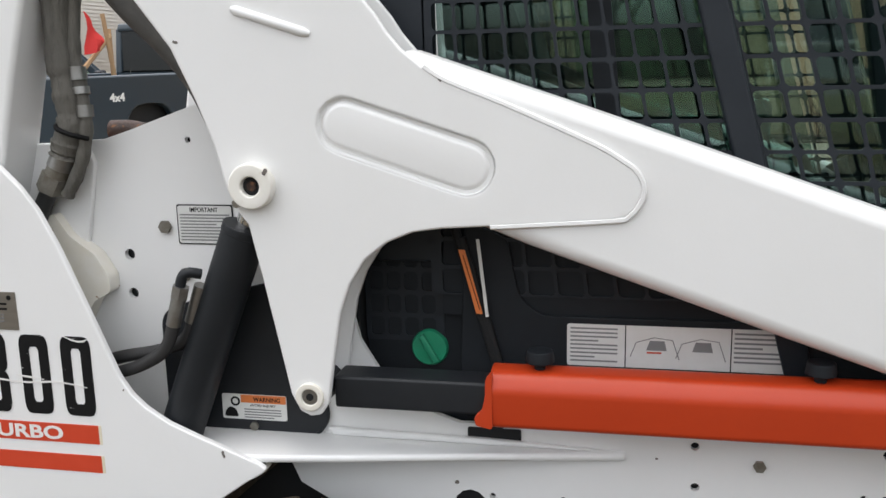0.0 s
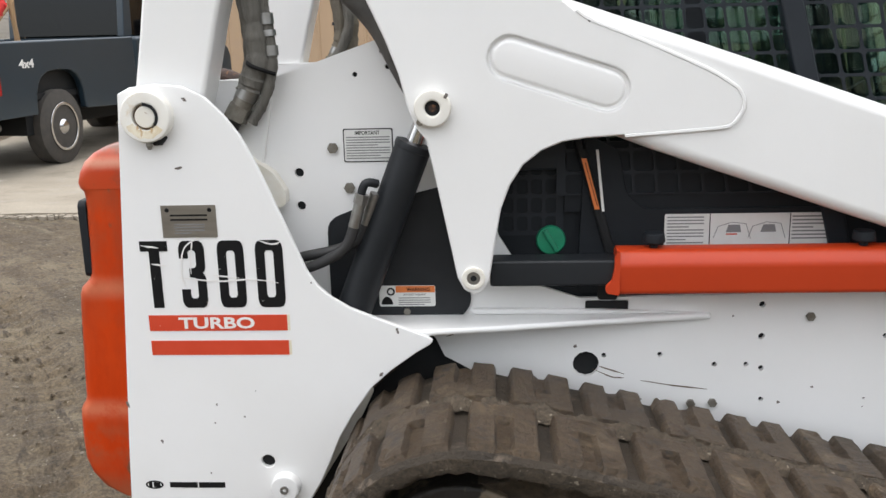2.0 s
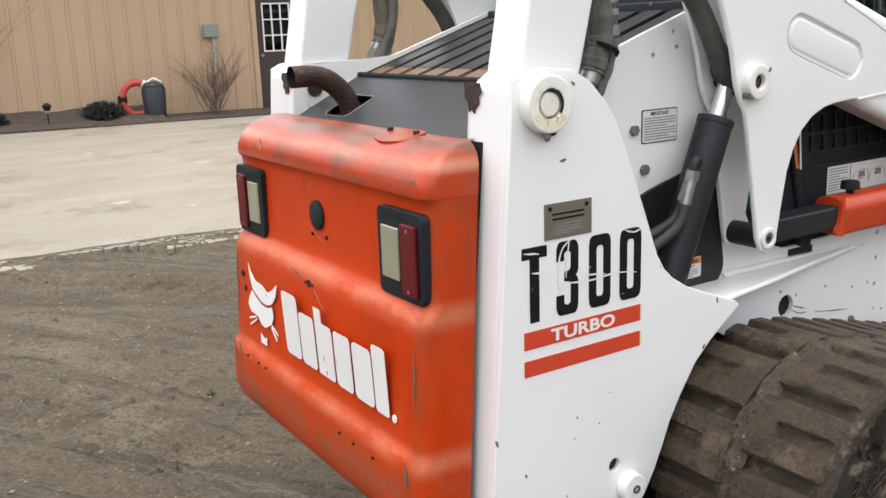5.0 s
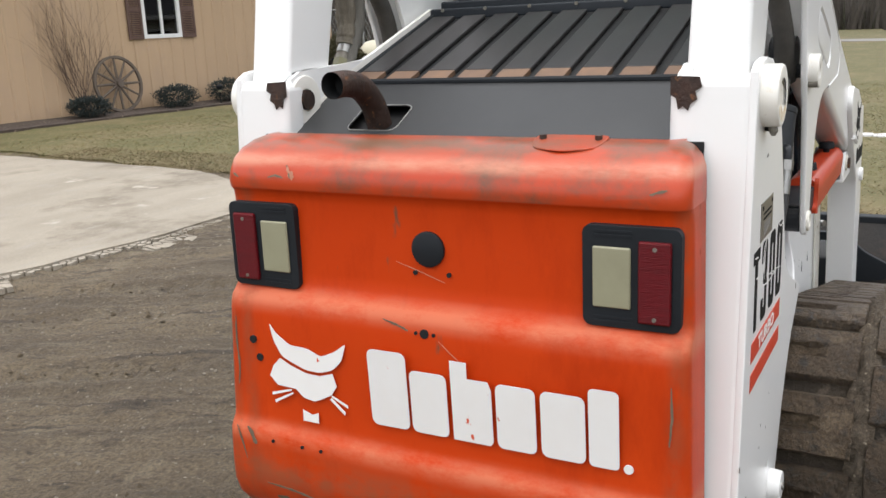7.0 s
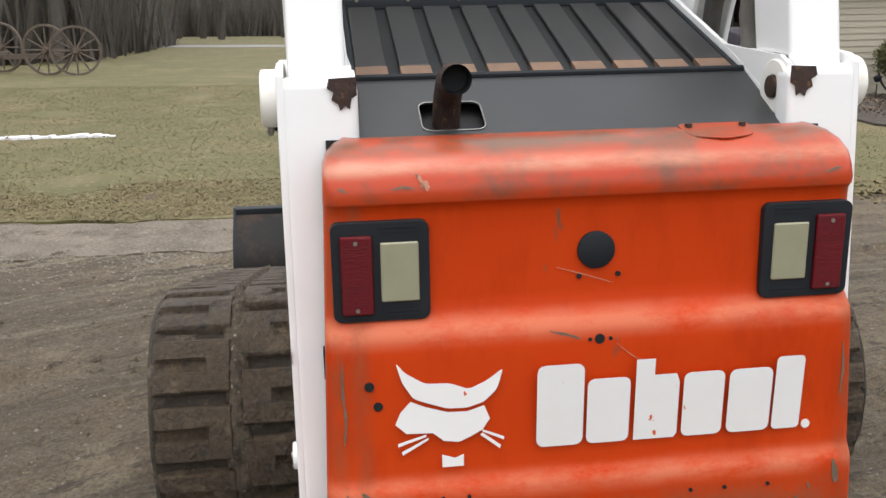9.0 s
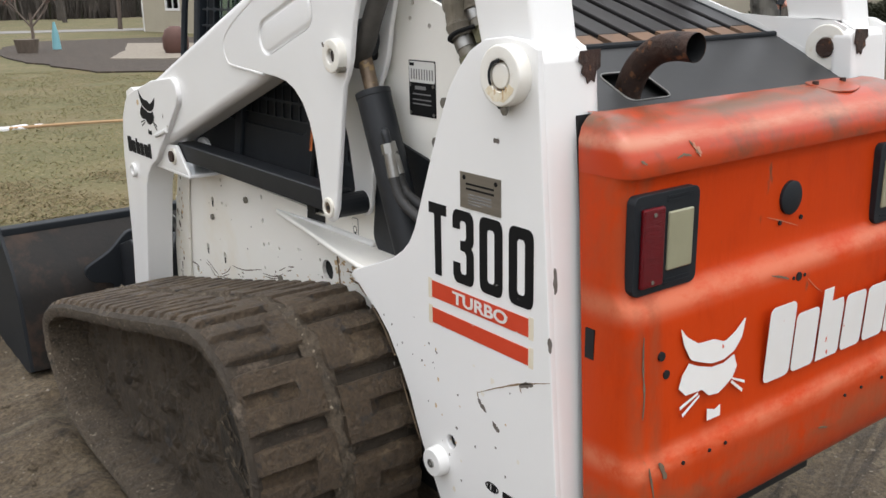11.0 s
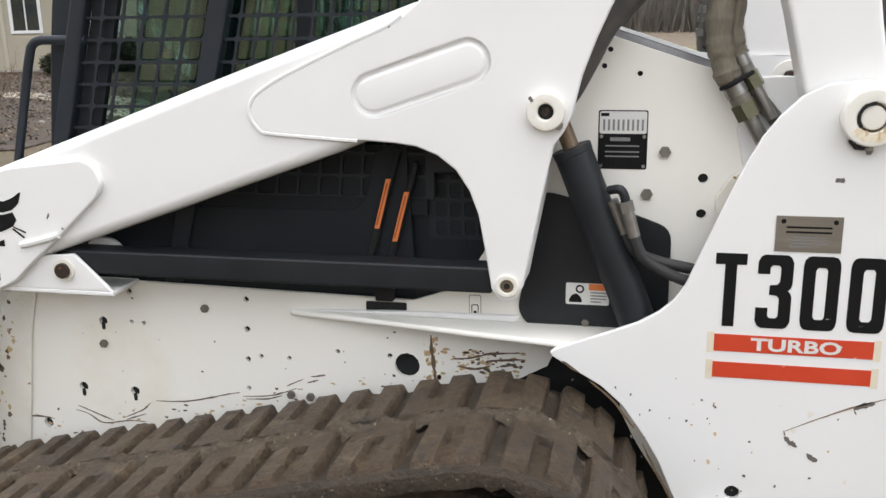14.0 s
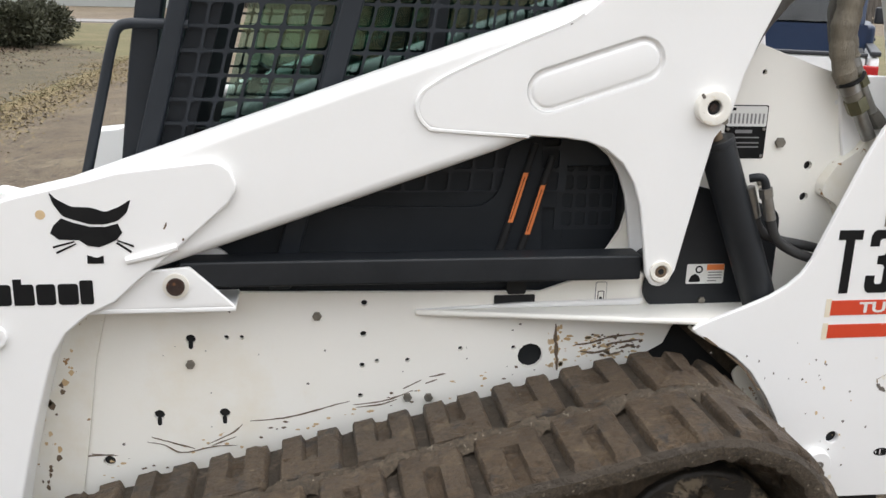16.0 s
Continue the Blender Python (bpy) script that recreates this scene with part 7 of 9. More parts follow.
for k in range(13000):                       # paler gravel washed along the lawn's edge
    y = rng.uniform(-2.4, 4.3)
    x = 5.15 + 0.25 * noise.noise((y * 0.9, 4.0, 0)) - abs(rng.gauss(0, 0.55)) + rng.uniform(0, 0.35)
    r = rng.choice((0.004, 0.006, 0.008, 0.012)) * rng.uniform(0.7, 1.3)
    z = ground_z(x, y) + mud_height(x, y) + r * 0.3
    q = [stones.verts.new((x + r * dx * rng.uniform(0.7, 1.3), y + r * dy * rng.uniform(0.7, 1.3), z + r * dz * rng.uniform(0.5, 0.9))) for dx, dy, dz in ((1, 0, 0), (0, 1, 0), (-1, 0, 0), (0, -1, 0), (0, 0, 1), (0, 0, -1))]
    for a, b in ((0, 1), (1, 2), (2, 3), (3, 0)):
        stones.faces.new((q[a], q[b], q[4]))
        stones.faces.new((q[b], q[a], q[5]))
clods = bmesh.new()
for k in range(3400):
    c = rut_pts[rng.randrange(len(rut_pts))]
    x, y = c[0] + rng.gauss(0, 0.11), c[1] + rng.gauss(0, 0.11)
    if 0.0 < x < 2.8 and abs(y) < 1.05 or not (-4.4 < x < 6.0 and -3.4 < y < 4.6):
        continue
    r = rng.uniform(0.004, 0.013) * rng.choice((1, 1, 1.7))
    z = ground_z(x, y) + mud_height(x, y) + r * 0.1
    q = [clods.verts.new((x + r * dx * rng.uniform(0.6, 1.4), y + r * dy * rng.uniform(0.6, 1.4), z + r * dz * rng.uniform(0.4, 0.9))) for dx, dy, dz in ((1, 0, 0), (0, 1, 0), (-1, 0, 0), (0, -1, 0), (0.2, 0.1, 1), (0, 0, -1))]
    for a, b in ((0, 1), (1, 2), (2, 3), (3, 0)):
        clods.faces.new((q[a], q[b], q[4]))
        clods.faces.new((q[b], q[a], q[5]))
thing("mud_clods", clods, M_MUD, "dark clods thrown up along the ruts", "mud", kind="stuff", smooth=True)
thing("gravel", stones, M_GRAVEL, "small loose stones in the mud", "gravel", kind="stuff")

# grass blades on the nearer lawn
def blades(name, zone, count, seed, material, label, hmin=0.03, hmax=0.08):
    rng = random.Random(seed)
    vs, fs = [], []
    x0, x1, y0, y1 = zone
    while len(vs) < count * 3:
        x, y = rng.uniform(x0, x1), rng.uniform(y0, y1)
        edge = 5.75 + 0.35 * noise.noise((y * 0.8, 3.0, 0)) + (0.4 if y > 5 else 0) + (max(0, -y - 6) * 0.06)
        if y < -3 and x < 6.2 or x < edge or noise.noise((x * 0.9, y * 0.9, 8.0)) < -0.25 + rng.uniform(-0.3, 0.1):
            continue
        z = ground_z(x, y) + 0.018
        h, a, w = rng.uniform(hmin, hmax), rng.uniform(0, 6.28), rng.uniform(0.004, 0.009)
        lx, ly = rng.uniform(-0.05, 0.05), rng.uniform(-0.05, 0.05)
        n = len(vs)
        vs += [(x - w * math.cos(a), y - w * math.sin(a), z), (x + w * math.cos(a), y + w * math.sin(a), z), (x + lx, y + ly, z + h)]
        fs.append((n, n + 1, n + 2))
    me = bpy.data.meshes.new(name)
    me.from_pydata(vs, [], fs)
    me.materials.append(material)
    return tagged(new(name, me), label, "grass", kind="stuff")


M_BLADE = surf("green_grass_blade", (0.100, 0.102, 0.026), (0.175, 0.142, 0.054), 0.9, 0.8)
M_STRAW = surf("straw_grass_blade", (0.195, 0.150, 0.077), (0.135, 0.106, 0.050), 1.5, 0.85)
blades("grass", (5.3, 20, -22, 11.4), 150000, 31, M_BLADE, "short green winter grass", 0.006, 0.020)
blades("dry_grass", (5.2, 20, -22, 11.4), 80000, 32, M_STRAW, "dry straw-coloured grass", 0.006, 0.020)
blades("straw_edge", (5.2, 7.4, -4.5, 9.5), 55000, 33, M_STRAW, "bleached straw along the lawn edge", 0.005, 0.018)
rng = random.Random(41)
for k, (sx, sy, ln, an) in enumerate(((10.9, 4.4, 2.3, 1.62), (11.1, -3.4, 2.6, -1.35), (10.9, -0.25, 1.5, 1.62))):
    bm = bmesh.new()
    for i in range(26):
        t = (i / 25 - 0.5) * ln
        cx, cy = sx + math.cos(an) * t, sy + math.sin(an) * t
        r = rng.uniform(0.035, 0.105) * (1.2 - abs(i / 25 - 0.3))
        pts = [(cx + r * rng.uniform(0.7, 1.3) * math.cos(a * 0.785), cy + r * rng.uniform(0.7, 1.3) * math.sin(a * 0.785)) for a in range(8)]
        z = ground_z(cx, cy)
        add_plate(bm, pts, z, z + rng.uniform(0.03, 0.065), axis="z")
    thing("snow_strip", bm, M_SNOW, "dirty strip of old snow on the lawn", "snow", "snow left on the lawn", kind="stuff", bevel=0.02)

# ---- barn ----
M_SIDING = surf("tan_steel_siding", (0.465, 0.327, 0.205), (0.435, 0.305, 0.19), 1.5, 0.55, stretch=(3, 1, 0.3), bump=0.05, stain=(0.43, 0.305, 0.20), stain_scale=1.2)
M_SHUTTER = surf("brown_shutter", (0.105, 0.058, 0.042), (0.085, 0.046, 0.034), 9, 0.6)
M_TRIM = surf("white_trim", (0.76, 0.76, 0.75), (0.70, 0.70, 0.69), 6, 0.5)
M_BDOOR = surf("dark_brown_door", (0.040, 0.024, 0.022), (0.055, 0.034, 0.03), 4, 0.5)
M_WDOOR = surf("pale_blue_white_door", (0.62, 0.68, 0.70), (0.55, 0.61, 0.63), 3, 0.5)
M_WOOD = surf("weathered_grey_wood", (0.135, 0.105, 0.080), (0.085, 0.066, 0.052), 12, 0.85, stretch=(1, 1, 0.3), bump=0.5)
M_TWIG = surf("bare_brown_twig", (0.15, 0.10, 0.072), (0.10, 0.068, 0.05), 20, 0.85)
M_LEAF = surf("blue_green_needles", (0.026, 0.036, 0.033), (0.016, 0.023, 0.021), 6, 0.8)
M_EVER = surf("dark_evergreen", (0.044, 0.046, 0.022), (0.026, 0.028, 0.014), 4, 0.8)
M_BARK = surf("grey_brown_bark", (0.13, 0.10, 0.08), (0.085, 0.066, 0.054), 9, 0.9, stretch=(1, 1, 0.25), bump=1.0, bump_scale=14)
M_REDP = surf("faded_red_plastic", (0.46, 0.055, 0.035), (0.40, 0.05, 0.035), 5, 0.5)
M_BIN = surf("black_bin_plastic", (0.018, 0.02, 0.026), (0.025, 0.027, 0.032), 5, 0.5)
M_BOX = surf("grey_green_box", (0.22, 0.25, 0.22), rough=0.6)
M_GREYP = surf("grey_pipe", (0.45, 0.44, 0.42), rough=0.5)

YB, ZB = WALL[1], 0.20
barn = empty("barn", (1, YB, ZB), "long tan steel-sided barn with brown shutters", "barn")
barn.rotation_euler = (0, 0, TURN)
OPEN = [(-1.28, -0.35, 1.57, 2.48, "window"), (5.71, 6.52, 0.0, 2.06, "door"), (12.57, 13.45, 1.44, 2.35, "window"), (16.15, 16.93, 0.0, 2.06, "door")]
X0, X1, ZT = -8.6, 18.3, 3.6
cuts = sorted({X0, X1, *[o[0] for o in OPEN], *[o[1] for o in OPEN]})
for a, b in zip(cuts, cuts[1:]):
    o = next((o for o in OPEN if o[0] <= a + 1e-6 and o[1] >= b - 1e-6), None)
    for z0, z1 in ([(0, ZT)] if o is None else [(0, o[2]), (o[3], ZT)]):
        if z1 > z0:
            front = part("wall_panel", box(a, b, YB, YB + 0.16, ZB + z0, ZB + z1), M_SIDING, barn)
for i in range(int((X1 - X0) / 0.305)):
    x = X0 + 0.15 + i * 0.305
    o = next((o for o in OPEN if o[0] - 0.05 < x < o[1] + 0.05), None)
    for z0, z1 in ([(0, ZT)] if o is None else [(0, o[2] - 0.02), (o[3] + 0.02, ZT)]):
        if z1 > z0:
            part("siding_rib", plate([(x - 0.035, YB), (x - 0.016, YB - 0.022), (x + 0.016, YB - 0.022), (x + 0.035, YB)], ZB + z0, ZB + z1, axis="z"), M_SIDING, front)
part("side_wall", box(X1 - 0.16, X1, YB + 0.16, YB + 11, ZB, ZB + ZT), M_SIDING, barn)
part("side_wall", box(X0, X0 + 0.16, YB + 0.16, YB + 11, ZB, ZB + ZT), M_SIDING, barn)
part("back_wall", box(X0, X1, YB + 11, YB + 11.16, ZB, ZB + ZT), M_SIDING, barn)
part("roof", plate([(YB - 0.5, ZB + ZT - 0.05), (YB + 5.6, ZB + ZT + 1.7), (YB + 11.6, ZB + ZT - 0.05), (YB + 11.6, ZB + ZT + 0.07), (YB + 5.6, ZB + ZT + 1.85), (YB - 0.5, ZB + ZT + 0.07)], X0 - 0.4, X1 + 0.4, axis="x"), M_SHUTTER, barn)


def barn_window(x0, x1, z0, z1):
    z0, z1 = z0 + ZB, z1 + ZB
    w = part("window_frame", plate([(x0 - 0.05, z0 - 0.05), (x1 + 0.05, z0 - 0.05), (x1 + 0.05, z1 + 0.05), (x0 - 0.05, z1 + 0.05)], YB - 0.03, YB + 0.06, [[(x0 + 0.03, z0 + 0.03), (x1 - 0.03, z0 + 0.03), (x1 - 0.03, z1 - 0.03), (x0 + 0.03, z1 - 0.03)]]), M_TRIM, barn, "white sliding window frame")
    xm = (x0 + x1) / 2
    part("mullion", box(xm - 0.025, xm + 0.025, YB - 0.02, YB + 0.05, z0 + 0.03, z1 - 0.03), M_TRIM, w)
    for a, b in ((x0 + 0.03, xm - 0.025), (xm + 0.025, x1 - 0.03)):
        part("pane", box(a, b, YB + 0.02, YB + 0.026, z0 + 0.03, z1 - 0.03), M_DARKPANE, w)
    # black sheet stands in for the unlit room behind the panes
    part("room_behind", box(x0, x1, YB + 0.3, YB + 0.32, z0 - 0.1, z1 + 0.1), M_VOID, w)
    for a in (x0 - 0.42, x1 + 0.06):
        sh = part("shutter", plate([(a, z0 - 0.06), (a + 0.36, z0 - 0.06), (a + 0.36, z1 + 0.06), (a, z1 + 0.06)], YB - 0.045, YB - 0.022, [[(a + 0.05, z0 + 0.02), (a + 0.31, z0 + 0.02), (a + 0.31, z0 + 0.49), (a + 0.05, z0 + 0.49)], [(a + 0.05, z0 + 0.57), (a + 0.31, z0 + 0.57), (a + 0.31, z1 - 0.02), (a + 0.05, z1 - 0.02)]]), M_SHUTTER, barn, "brown louvred shutter")
        for k in range(30):
            z = z0 + 0.03 + k * 0.036
            if z0 + 0.47 < z < z0 + 0.57 or z > z1 - 0.04:
                continue
            part("slat", box(a + 0.05, a + 0.31, YB - 0.042, YB - 0.026, z, z + 0.022), M_SHUTTER, sh)


barn_window(*OPEN[0][:4])
barn_window(*OPEN[2][:4])
# brown door with a nine-light window
dx0, dx1 = OPEN[1][:2]
bd = part("brown_door", plate([(dx0 + 0.03, ZB), (dx1 - 0.03, ZB), (dx1 - 0.03, ZB + 2.03), (dx0 + 0.03, ZB + 2.03)], YB + 0.01, YB + 0.06, [[(dx0 + 0.15, ZB + 1.05), (dx1 - 0.15, ZB + 1.05), (dx1 - 0.15, ZB + 1.90), (dx0 + 0.15, ZB + 1.90)]]), M_BDOOR, barn, "dark brown door with a nine-pane window")
part("pane", box(dx0 + 0.15, dx1 - 0.15, YB + 0.03, YB + 0.036, ZB + 1.05, ZB + 1.90), M_DARKPANE, bd)
# black sheet for the dark indoors behind the door's glass
part("room_behind", box(dx0, dx1, YB + 0.25, YB + 0.27, ZB + 0.5, ZB + 2.1), M_VOID, bd)
for k in range(4):
    u = dx0 + 0.15 + (dx1 - dx0 - 0.30) * k / 3
    part("glazing_bar", box(u - 0.012, u + 0.012, YB + 0.0, YB + 0.028, ZB + 1.04, ZB + 1.91), M_TRIM, bd)
    z = ZB + 1.05 + 0.85 * k / 3
    part("glazing_bar", box(dx0 + 0.14, dx1 - 0.14, YB + 0.001, YB + 0.027, z - 0.012, z + 0.012), M_TRIM, bd)
part("door_knob", tube([(dx0 + 0.09, YB - 0.05, ZB + 0.98), (dx0 + 0.09, YB + 0.01, ZB + 0.98)], [0.032, 0.02], 12), M_STEEL, bd, smooth=True)
part("door_trim", plate([(dx0 - 0.07, ZB), (dx0 + 0.02, ZB), (dx0 + 0.02, ZB + 2.05), (dx1 - 0.02, ZB + 2.05), (dx1 - 0.02, ZB), (dx1 + 0.07, ZB), (dx1 + 0.07, ZB + 2.14), (dx0 - 0.07, ZB + 2.14)], YB - 0.03, YB + 0.02), M_SIDING, barn)
# white panelled door
wx0, wx1 = OPEN[3][:2]
wd = part("white_door", box(wx0 + 0.03, wx1 - 0.03, YB + 0.02, YB + 0.06, ZB, ZB + 2.03), M_WDOOR, barn, "pale panelled door")
for a, b in ((0.12, 0.42), (0.51, 0.81)):
    for z0, z1 in ((0.15, 0.75), (0.88, 1.45), (1.58, 1.88)):
        part("door_panel", plate(rounded(wx0 + a, wx0 + b, ZB + z0, ZB + z1, 0.02, 2), YB + 0.008, YB + 0.018, [rounded(wx0 + a + 0.03, wx0 + b - 0.03, ZB + z0 + 0.03, ZB + z1 - 0.03, 0.02, 2)]), M_WDOOR, wd)
part("door_trim", plate([(wx0 - 0.09, ZB), (wx0 + 0.02, ZB), (wx0 + 0.02, ZB + 2.05), (wx1 - 0.02, ZB + 2.05), (wx1 - 0.02, ZB), (wx1 + 0.09, ZB), (wx1 + 0.09, ZB + 2.15), (wx0 - 0.09, ZB + 2.15)], YB - 0.03, YB + 0.02), M_SHUTTER, barn)


def by_wall(u, d, z):
    x, y = wall_pt(u, d)
    return (x, y, z + ground_z(x, y))


def wagon_wheel(place, r, turn, spokes=12, lean=0.0, group="old wagon wheels"):
    w = empty("wagon_wheel", place, "weathered grey wooden wagon wheel leaning by the barn", "wheel", group)
    w.rotation_euler = (radians(lean), 0, radians(turn))
    n = 40
    rim = bmesh.new()
    add_plate(rim, ring(0, r, r, n), -0.03, 0.03, [ring(0, r, r * 0.91, n)])
    part("rim", rim, M_WOOD, w, local=True)
    part("hub", tube([(0, -0.10, r), (0, 0.10, r)], [r * 0.13, r * 0.11], 14), M_WOOD, w, local=True, smooth=True)
    for k in range(spokes):
        a = 2 * math.pi * k / spokes
        part("spoke", tube([(r * 0.1 * math.cos(a), 0, r + r * 0.1 * math.sin(a)), (r * 0.92 * math.cos(a), 0, r + r * 0.92 * math.sin(a))], [0.028, 0.02], 6), M_WOOD, w, local=True, smooth=True)
    return w


def garden_wheel(place, r, turn):
    """A thin-rimmed iron implement wheel with many rod spokes."""
    w = empty("iron_wheel", place, "rusted thin iron wheel leaning on the shed", "wheel", "garden wheels")
    w.rotation_euler = (radians(-4), 0, radians(turn))
    part("rim", plate(ring(0, r, r, 44), -0.025, 0.025, [ring(0, r, r - 0.022, 44)]), M_IRON, w, local=True)
    part("hub", tube([(0, -0.09, r), (0, 0.09, r)], [0.07, 0.06], 14), M_IRON, w, local=True, smooth=True)
    for k in range(14):
        a = 2 * math.pi * k / 14
        part("spoke", tube([(0.05 * math.cos(a), 0.05 * (-1) ** k, r + 0.05 * math.sin(a)), ((r - 0.01) * math.cos(a), 0, r + (r - 0.01) * math.sin(a))], 0.009, 6), M_IRON, w, local=True)
    return w


wagon_wheel(by_wall(-0.05, 0.32, 0.04), 0.63, -6, lean=-8)
wagon_wheel(by_wall(11.6, 0.32, 0.04), 0.55, -6, lean=-8)


def twiggy(name, place, h, spread, stems, seed, label, category, mat=M_TWIG, thick=0.010, group="", flat=1.0):
    """A bare shrub: stems that fork into finer twigs."""
    rng = random.Random(seed)
    bm = bmesh.new()

    def grow(p, d, ln, r, level):
        q = p + d * ln
        mid = p + d * ln * 0.5 + Vector((rng.uniform(-1, 1), rng.uniform(-1, 1) * flat, rng.uniform(-0.3, 0.3))) * ln * 0.10
        add_tube(bm, [p, mid, q], [r, r * 0.8, r * 0.6], 4 if level < 2 else 3, False)
        if level > 0:
            for k in range(rng.randint(2, 3)):
                nd = (d + Vector((rng.uniform(-1, 1), rng.uniform(-1, 1) * flat, rng.uniform(-0.25, 0.7))) * 0.62).normalized()
                grow(p.lerp(q, rng.uniform(0.45, 1.0)), nd, ln * rng.uniform(0.55, 0.8), r * 0.55, level - 1)
    for k in range(stems):
        a = rng.uniform(0, 6.28)
        d = Vector((math.cos(a) * spread, math.sin(a) * spread * flat, 1)).normalized()
        grow(Vector((rng.uniform(-0.12, 0.12), rng.uniform(-0.1, 0.1) * flat, 0)), d, h * rng.uniform(0.35, 0.6), thick, 3)
    e = empty(name, place, label, category, group)
    e.rotation_euler = (0, 0, TURN if flat < 1 else 0)
    part("branchwork", bm, mat, e, local=True)
    return e


def leafy(name, place, rx, rz, count, seed, mat, label, category, size=0.05, group="", cone=0.0):
    """An evergreen shrub: a short stem and a crown of small leaf clumps with an uneven outline."""
    rng = random.Random(seed)
    e = empty(name, place, label, category, group)
    part("stem", tube([(0, 0, -0.05), (0, 0, rz * 0.9)], [0.05 * rx + 0.01, 0.01], 6), M_BARK, e, local=True)
    vs, fs = [], []
    while len(fs) < count:
        u = Vector((rng.gauss(0, 1), rng.gauss(0, 1), rng.gauss(0, 1))).normalized()
        k = rng.uniform(0.55, 1.0) * (1 + 0.28 * noise.noise(u * 2.2 + Vector((seed, 0, 0))))
        z = rz + u.z * rz * k
        w = (1 - cone * max(0, z) / (2 * rz))
        c = Vector((u.x * rx * k * w, u.y * rx * k * w, max(0.02, z)))
        d = (u + Vector((rng.uniform(-1, 1), rng.uniform(-1, 1), rng.uniform(-0.6, 1.2)))).normalized()
        s_ = d.cross(Vector((rng.uniform(-1, 1), rng.uniform(-1, 1), 1))).normalized() * size * rng.uniform(0.25, 0.45)
        n = len(vs)
        ln = size * rng.uniform(0.8, 1.8)
        vs += [tuple(c - s_), tuple(c + s_), tuple(c + d * ln)]
        fs.append((n, n + 1, n + 2))
    me = bpy.data.meshes.new("crown")
    me.from_pydata(vs, [], fs)
    me.materials.append(mat)
    o = new("crown", me)
    o.parent = e
    return e


for k, (x, r) in enumerate(((-2.55, 0.24), (-0.88, 0.30), (1.12, 0.26), (2.83, 0.34), (12.65, 0.45), (14.1, 0.48), (15.26, 0.45), (10.6, 0.4))):
    leafy("low_juniper", by_wall(x, 0.65, 0.04), r, r * 0.5, 3200, 60 + k, M_LEAF, "low blue-green juniper in the mulch", "shrub", 0.035, "junipers along the barn")
twiggy("climbing_vine", by_wall(0.25, 0.14, 0.04), 2.1, 0.75, 20, 71, "bare climbing vine on the barn wall", "vine", flat=0.1, thick=0.009)
twiggy("climbing_vine", by_wall(-0.35, 0.14, 0.04), 1.7, 0.9, 22, 74, "bare climbing vine tangled over a wagon wheel", "vine", flat=0.1, thick=0.007)
twiggy("climbing_vine", by_wall(10.9, 0.12, 0.04), 2.0, 0.5, 14, 72, "bare climbing vine on the barn wall", "vine", flat=0.1, thick=0.009)
twiggy("bare_bush", by_wall(4.7, 0.55, 0.04), 1.15, 0.65, 26, 73, "bare reddish-brown twiggy bush", "bush", thick=0.009)


def path_lamp(place, group="garden lamps"):
    e = empty("garden_lamp", place, "small dark garden path lamp", "lamp", group)
    part("stake", tube([(0, 0, -0.05), (0, 0, 0.28)], 0.012, 8), M_DARK, e, local=True)
    part("shade", tube([(0, 0, 0.28), (0, 0, 0.36), (0, 0, 0.40)], [0.045, 0.075, 0.02], 12), M_DARK, e, local=True, smooth=True)
    part("lens", tube([(0, 0, 0.24), (0, 0, 0.30)], 0.035, 10), M_LENSW, e, local=True)
    return e


path_lamp(by_wall(1.96, 0.9, 0.04))
path_lamp(by_wall(-2.3, 0.9, 0.04))
path_lamp(by_wall(13.6, 0.9, 0.04))
bell = empty("bell_stake", by_wall(-1.85, 0.5, 0.04), "thin garden stake with a round top by the wall", "stake")
bell.rotation_euler = (0, 0, TURN)
part("rod", tube([(0, 0, 0), (-0.05, 0, 1.38)], 0.010, 6), M_DARK, bell, local=True)
part("cap", tube([(-0.05, 0, 1.38), (-0.05, 0, 1.44)], [0.05, 0.03], 10), M_DARK, bell, local=True)
part("wire", tube(curve([(0.06, 0, 0), (0.16, 0, 0.4), (0.22, 0, 0.6)], 4), 0.006, 5), M_DARK, bell, local=True)
buoy = empty("life_ring", by_wall(3.42, 0.5, 0.06), "red and white ring leaning in the mulch bed", "ring")
buoy.rotation_euler = (0, 0, TURN)
rg = bmesh.new()
circle = [(0.24 * math.cos(a), 0.0, 0.33 + 0.27 * math.sin(a)) for a in [2 * math.pi * k / 28 for k in range(29)]]
add_tube(rg, circle, 0.06, 10, False)
part("ring", rg, M_REDP, buoy, local=True, smooth=True)
part("band", tube([(-0.31, 0, 0.33), (-0.17, 0, 0.33)], 0.068, 10), M_INK, buoy, local=True)
part("band", tube([(0.10, -0.02, 0.59), (0.19, -0.02, 0.53)], 0.068, 10), M_TRIM, buoy, local=True)
can = empty("black_can", by_wall(3.68, 0.62, 0.06), "black lidded can with handles", "can")
can.rotation_euler = (0, 0, TURN)
part("body", tube([(0, 0, 0), (0, 0, 0.48), (0, 0, 0.54)], [0.18, 0.20, 0.17], 20), M_BIN, can, local=True, smooth=True)
part("lid", tube([(0, 0, 0.54), (0, 0, 0.61)], [0.19, 0.10], 20), M_BIN, can, local=True, smooth=True)
part("grip", tube(curve([(-0.10, -0.05, 0.60), (0, -0.05, 0.66), (0.13, -0.05, 0.60)], 4), 0.018, 8), M_TRIM, can, local=True)
meter = empty("meter_box", by_wall(4.87, 0.02, 1.36), "small grey-green electrical box with a conduit", "box")
meter.rotation_euler = (0, 0, TURN)
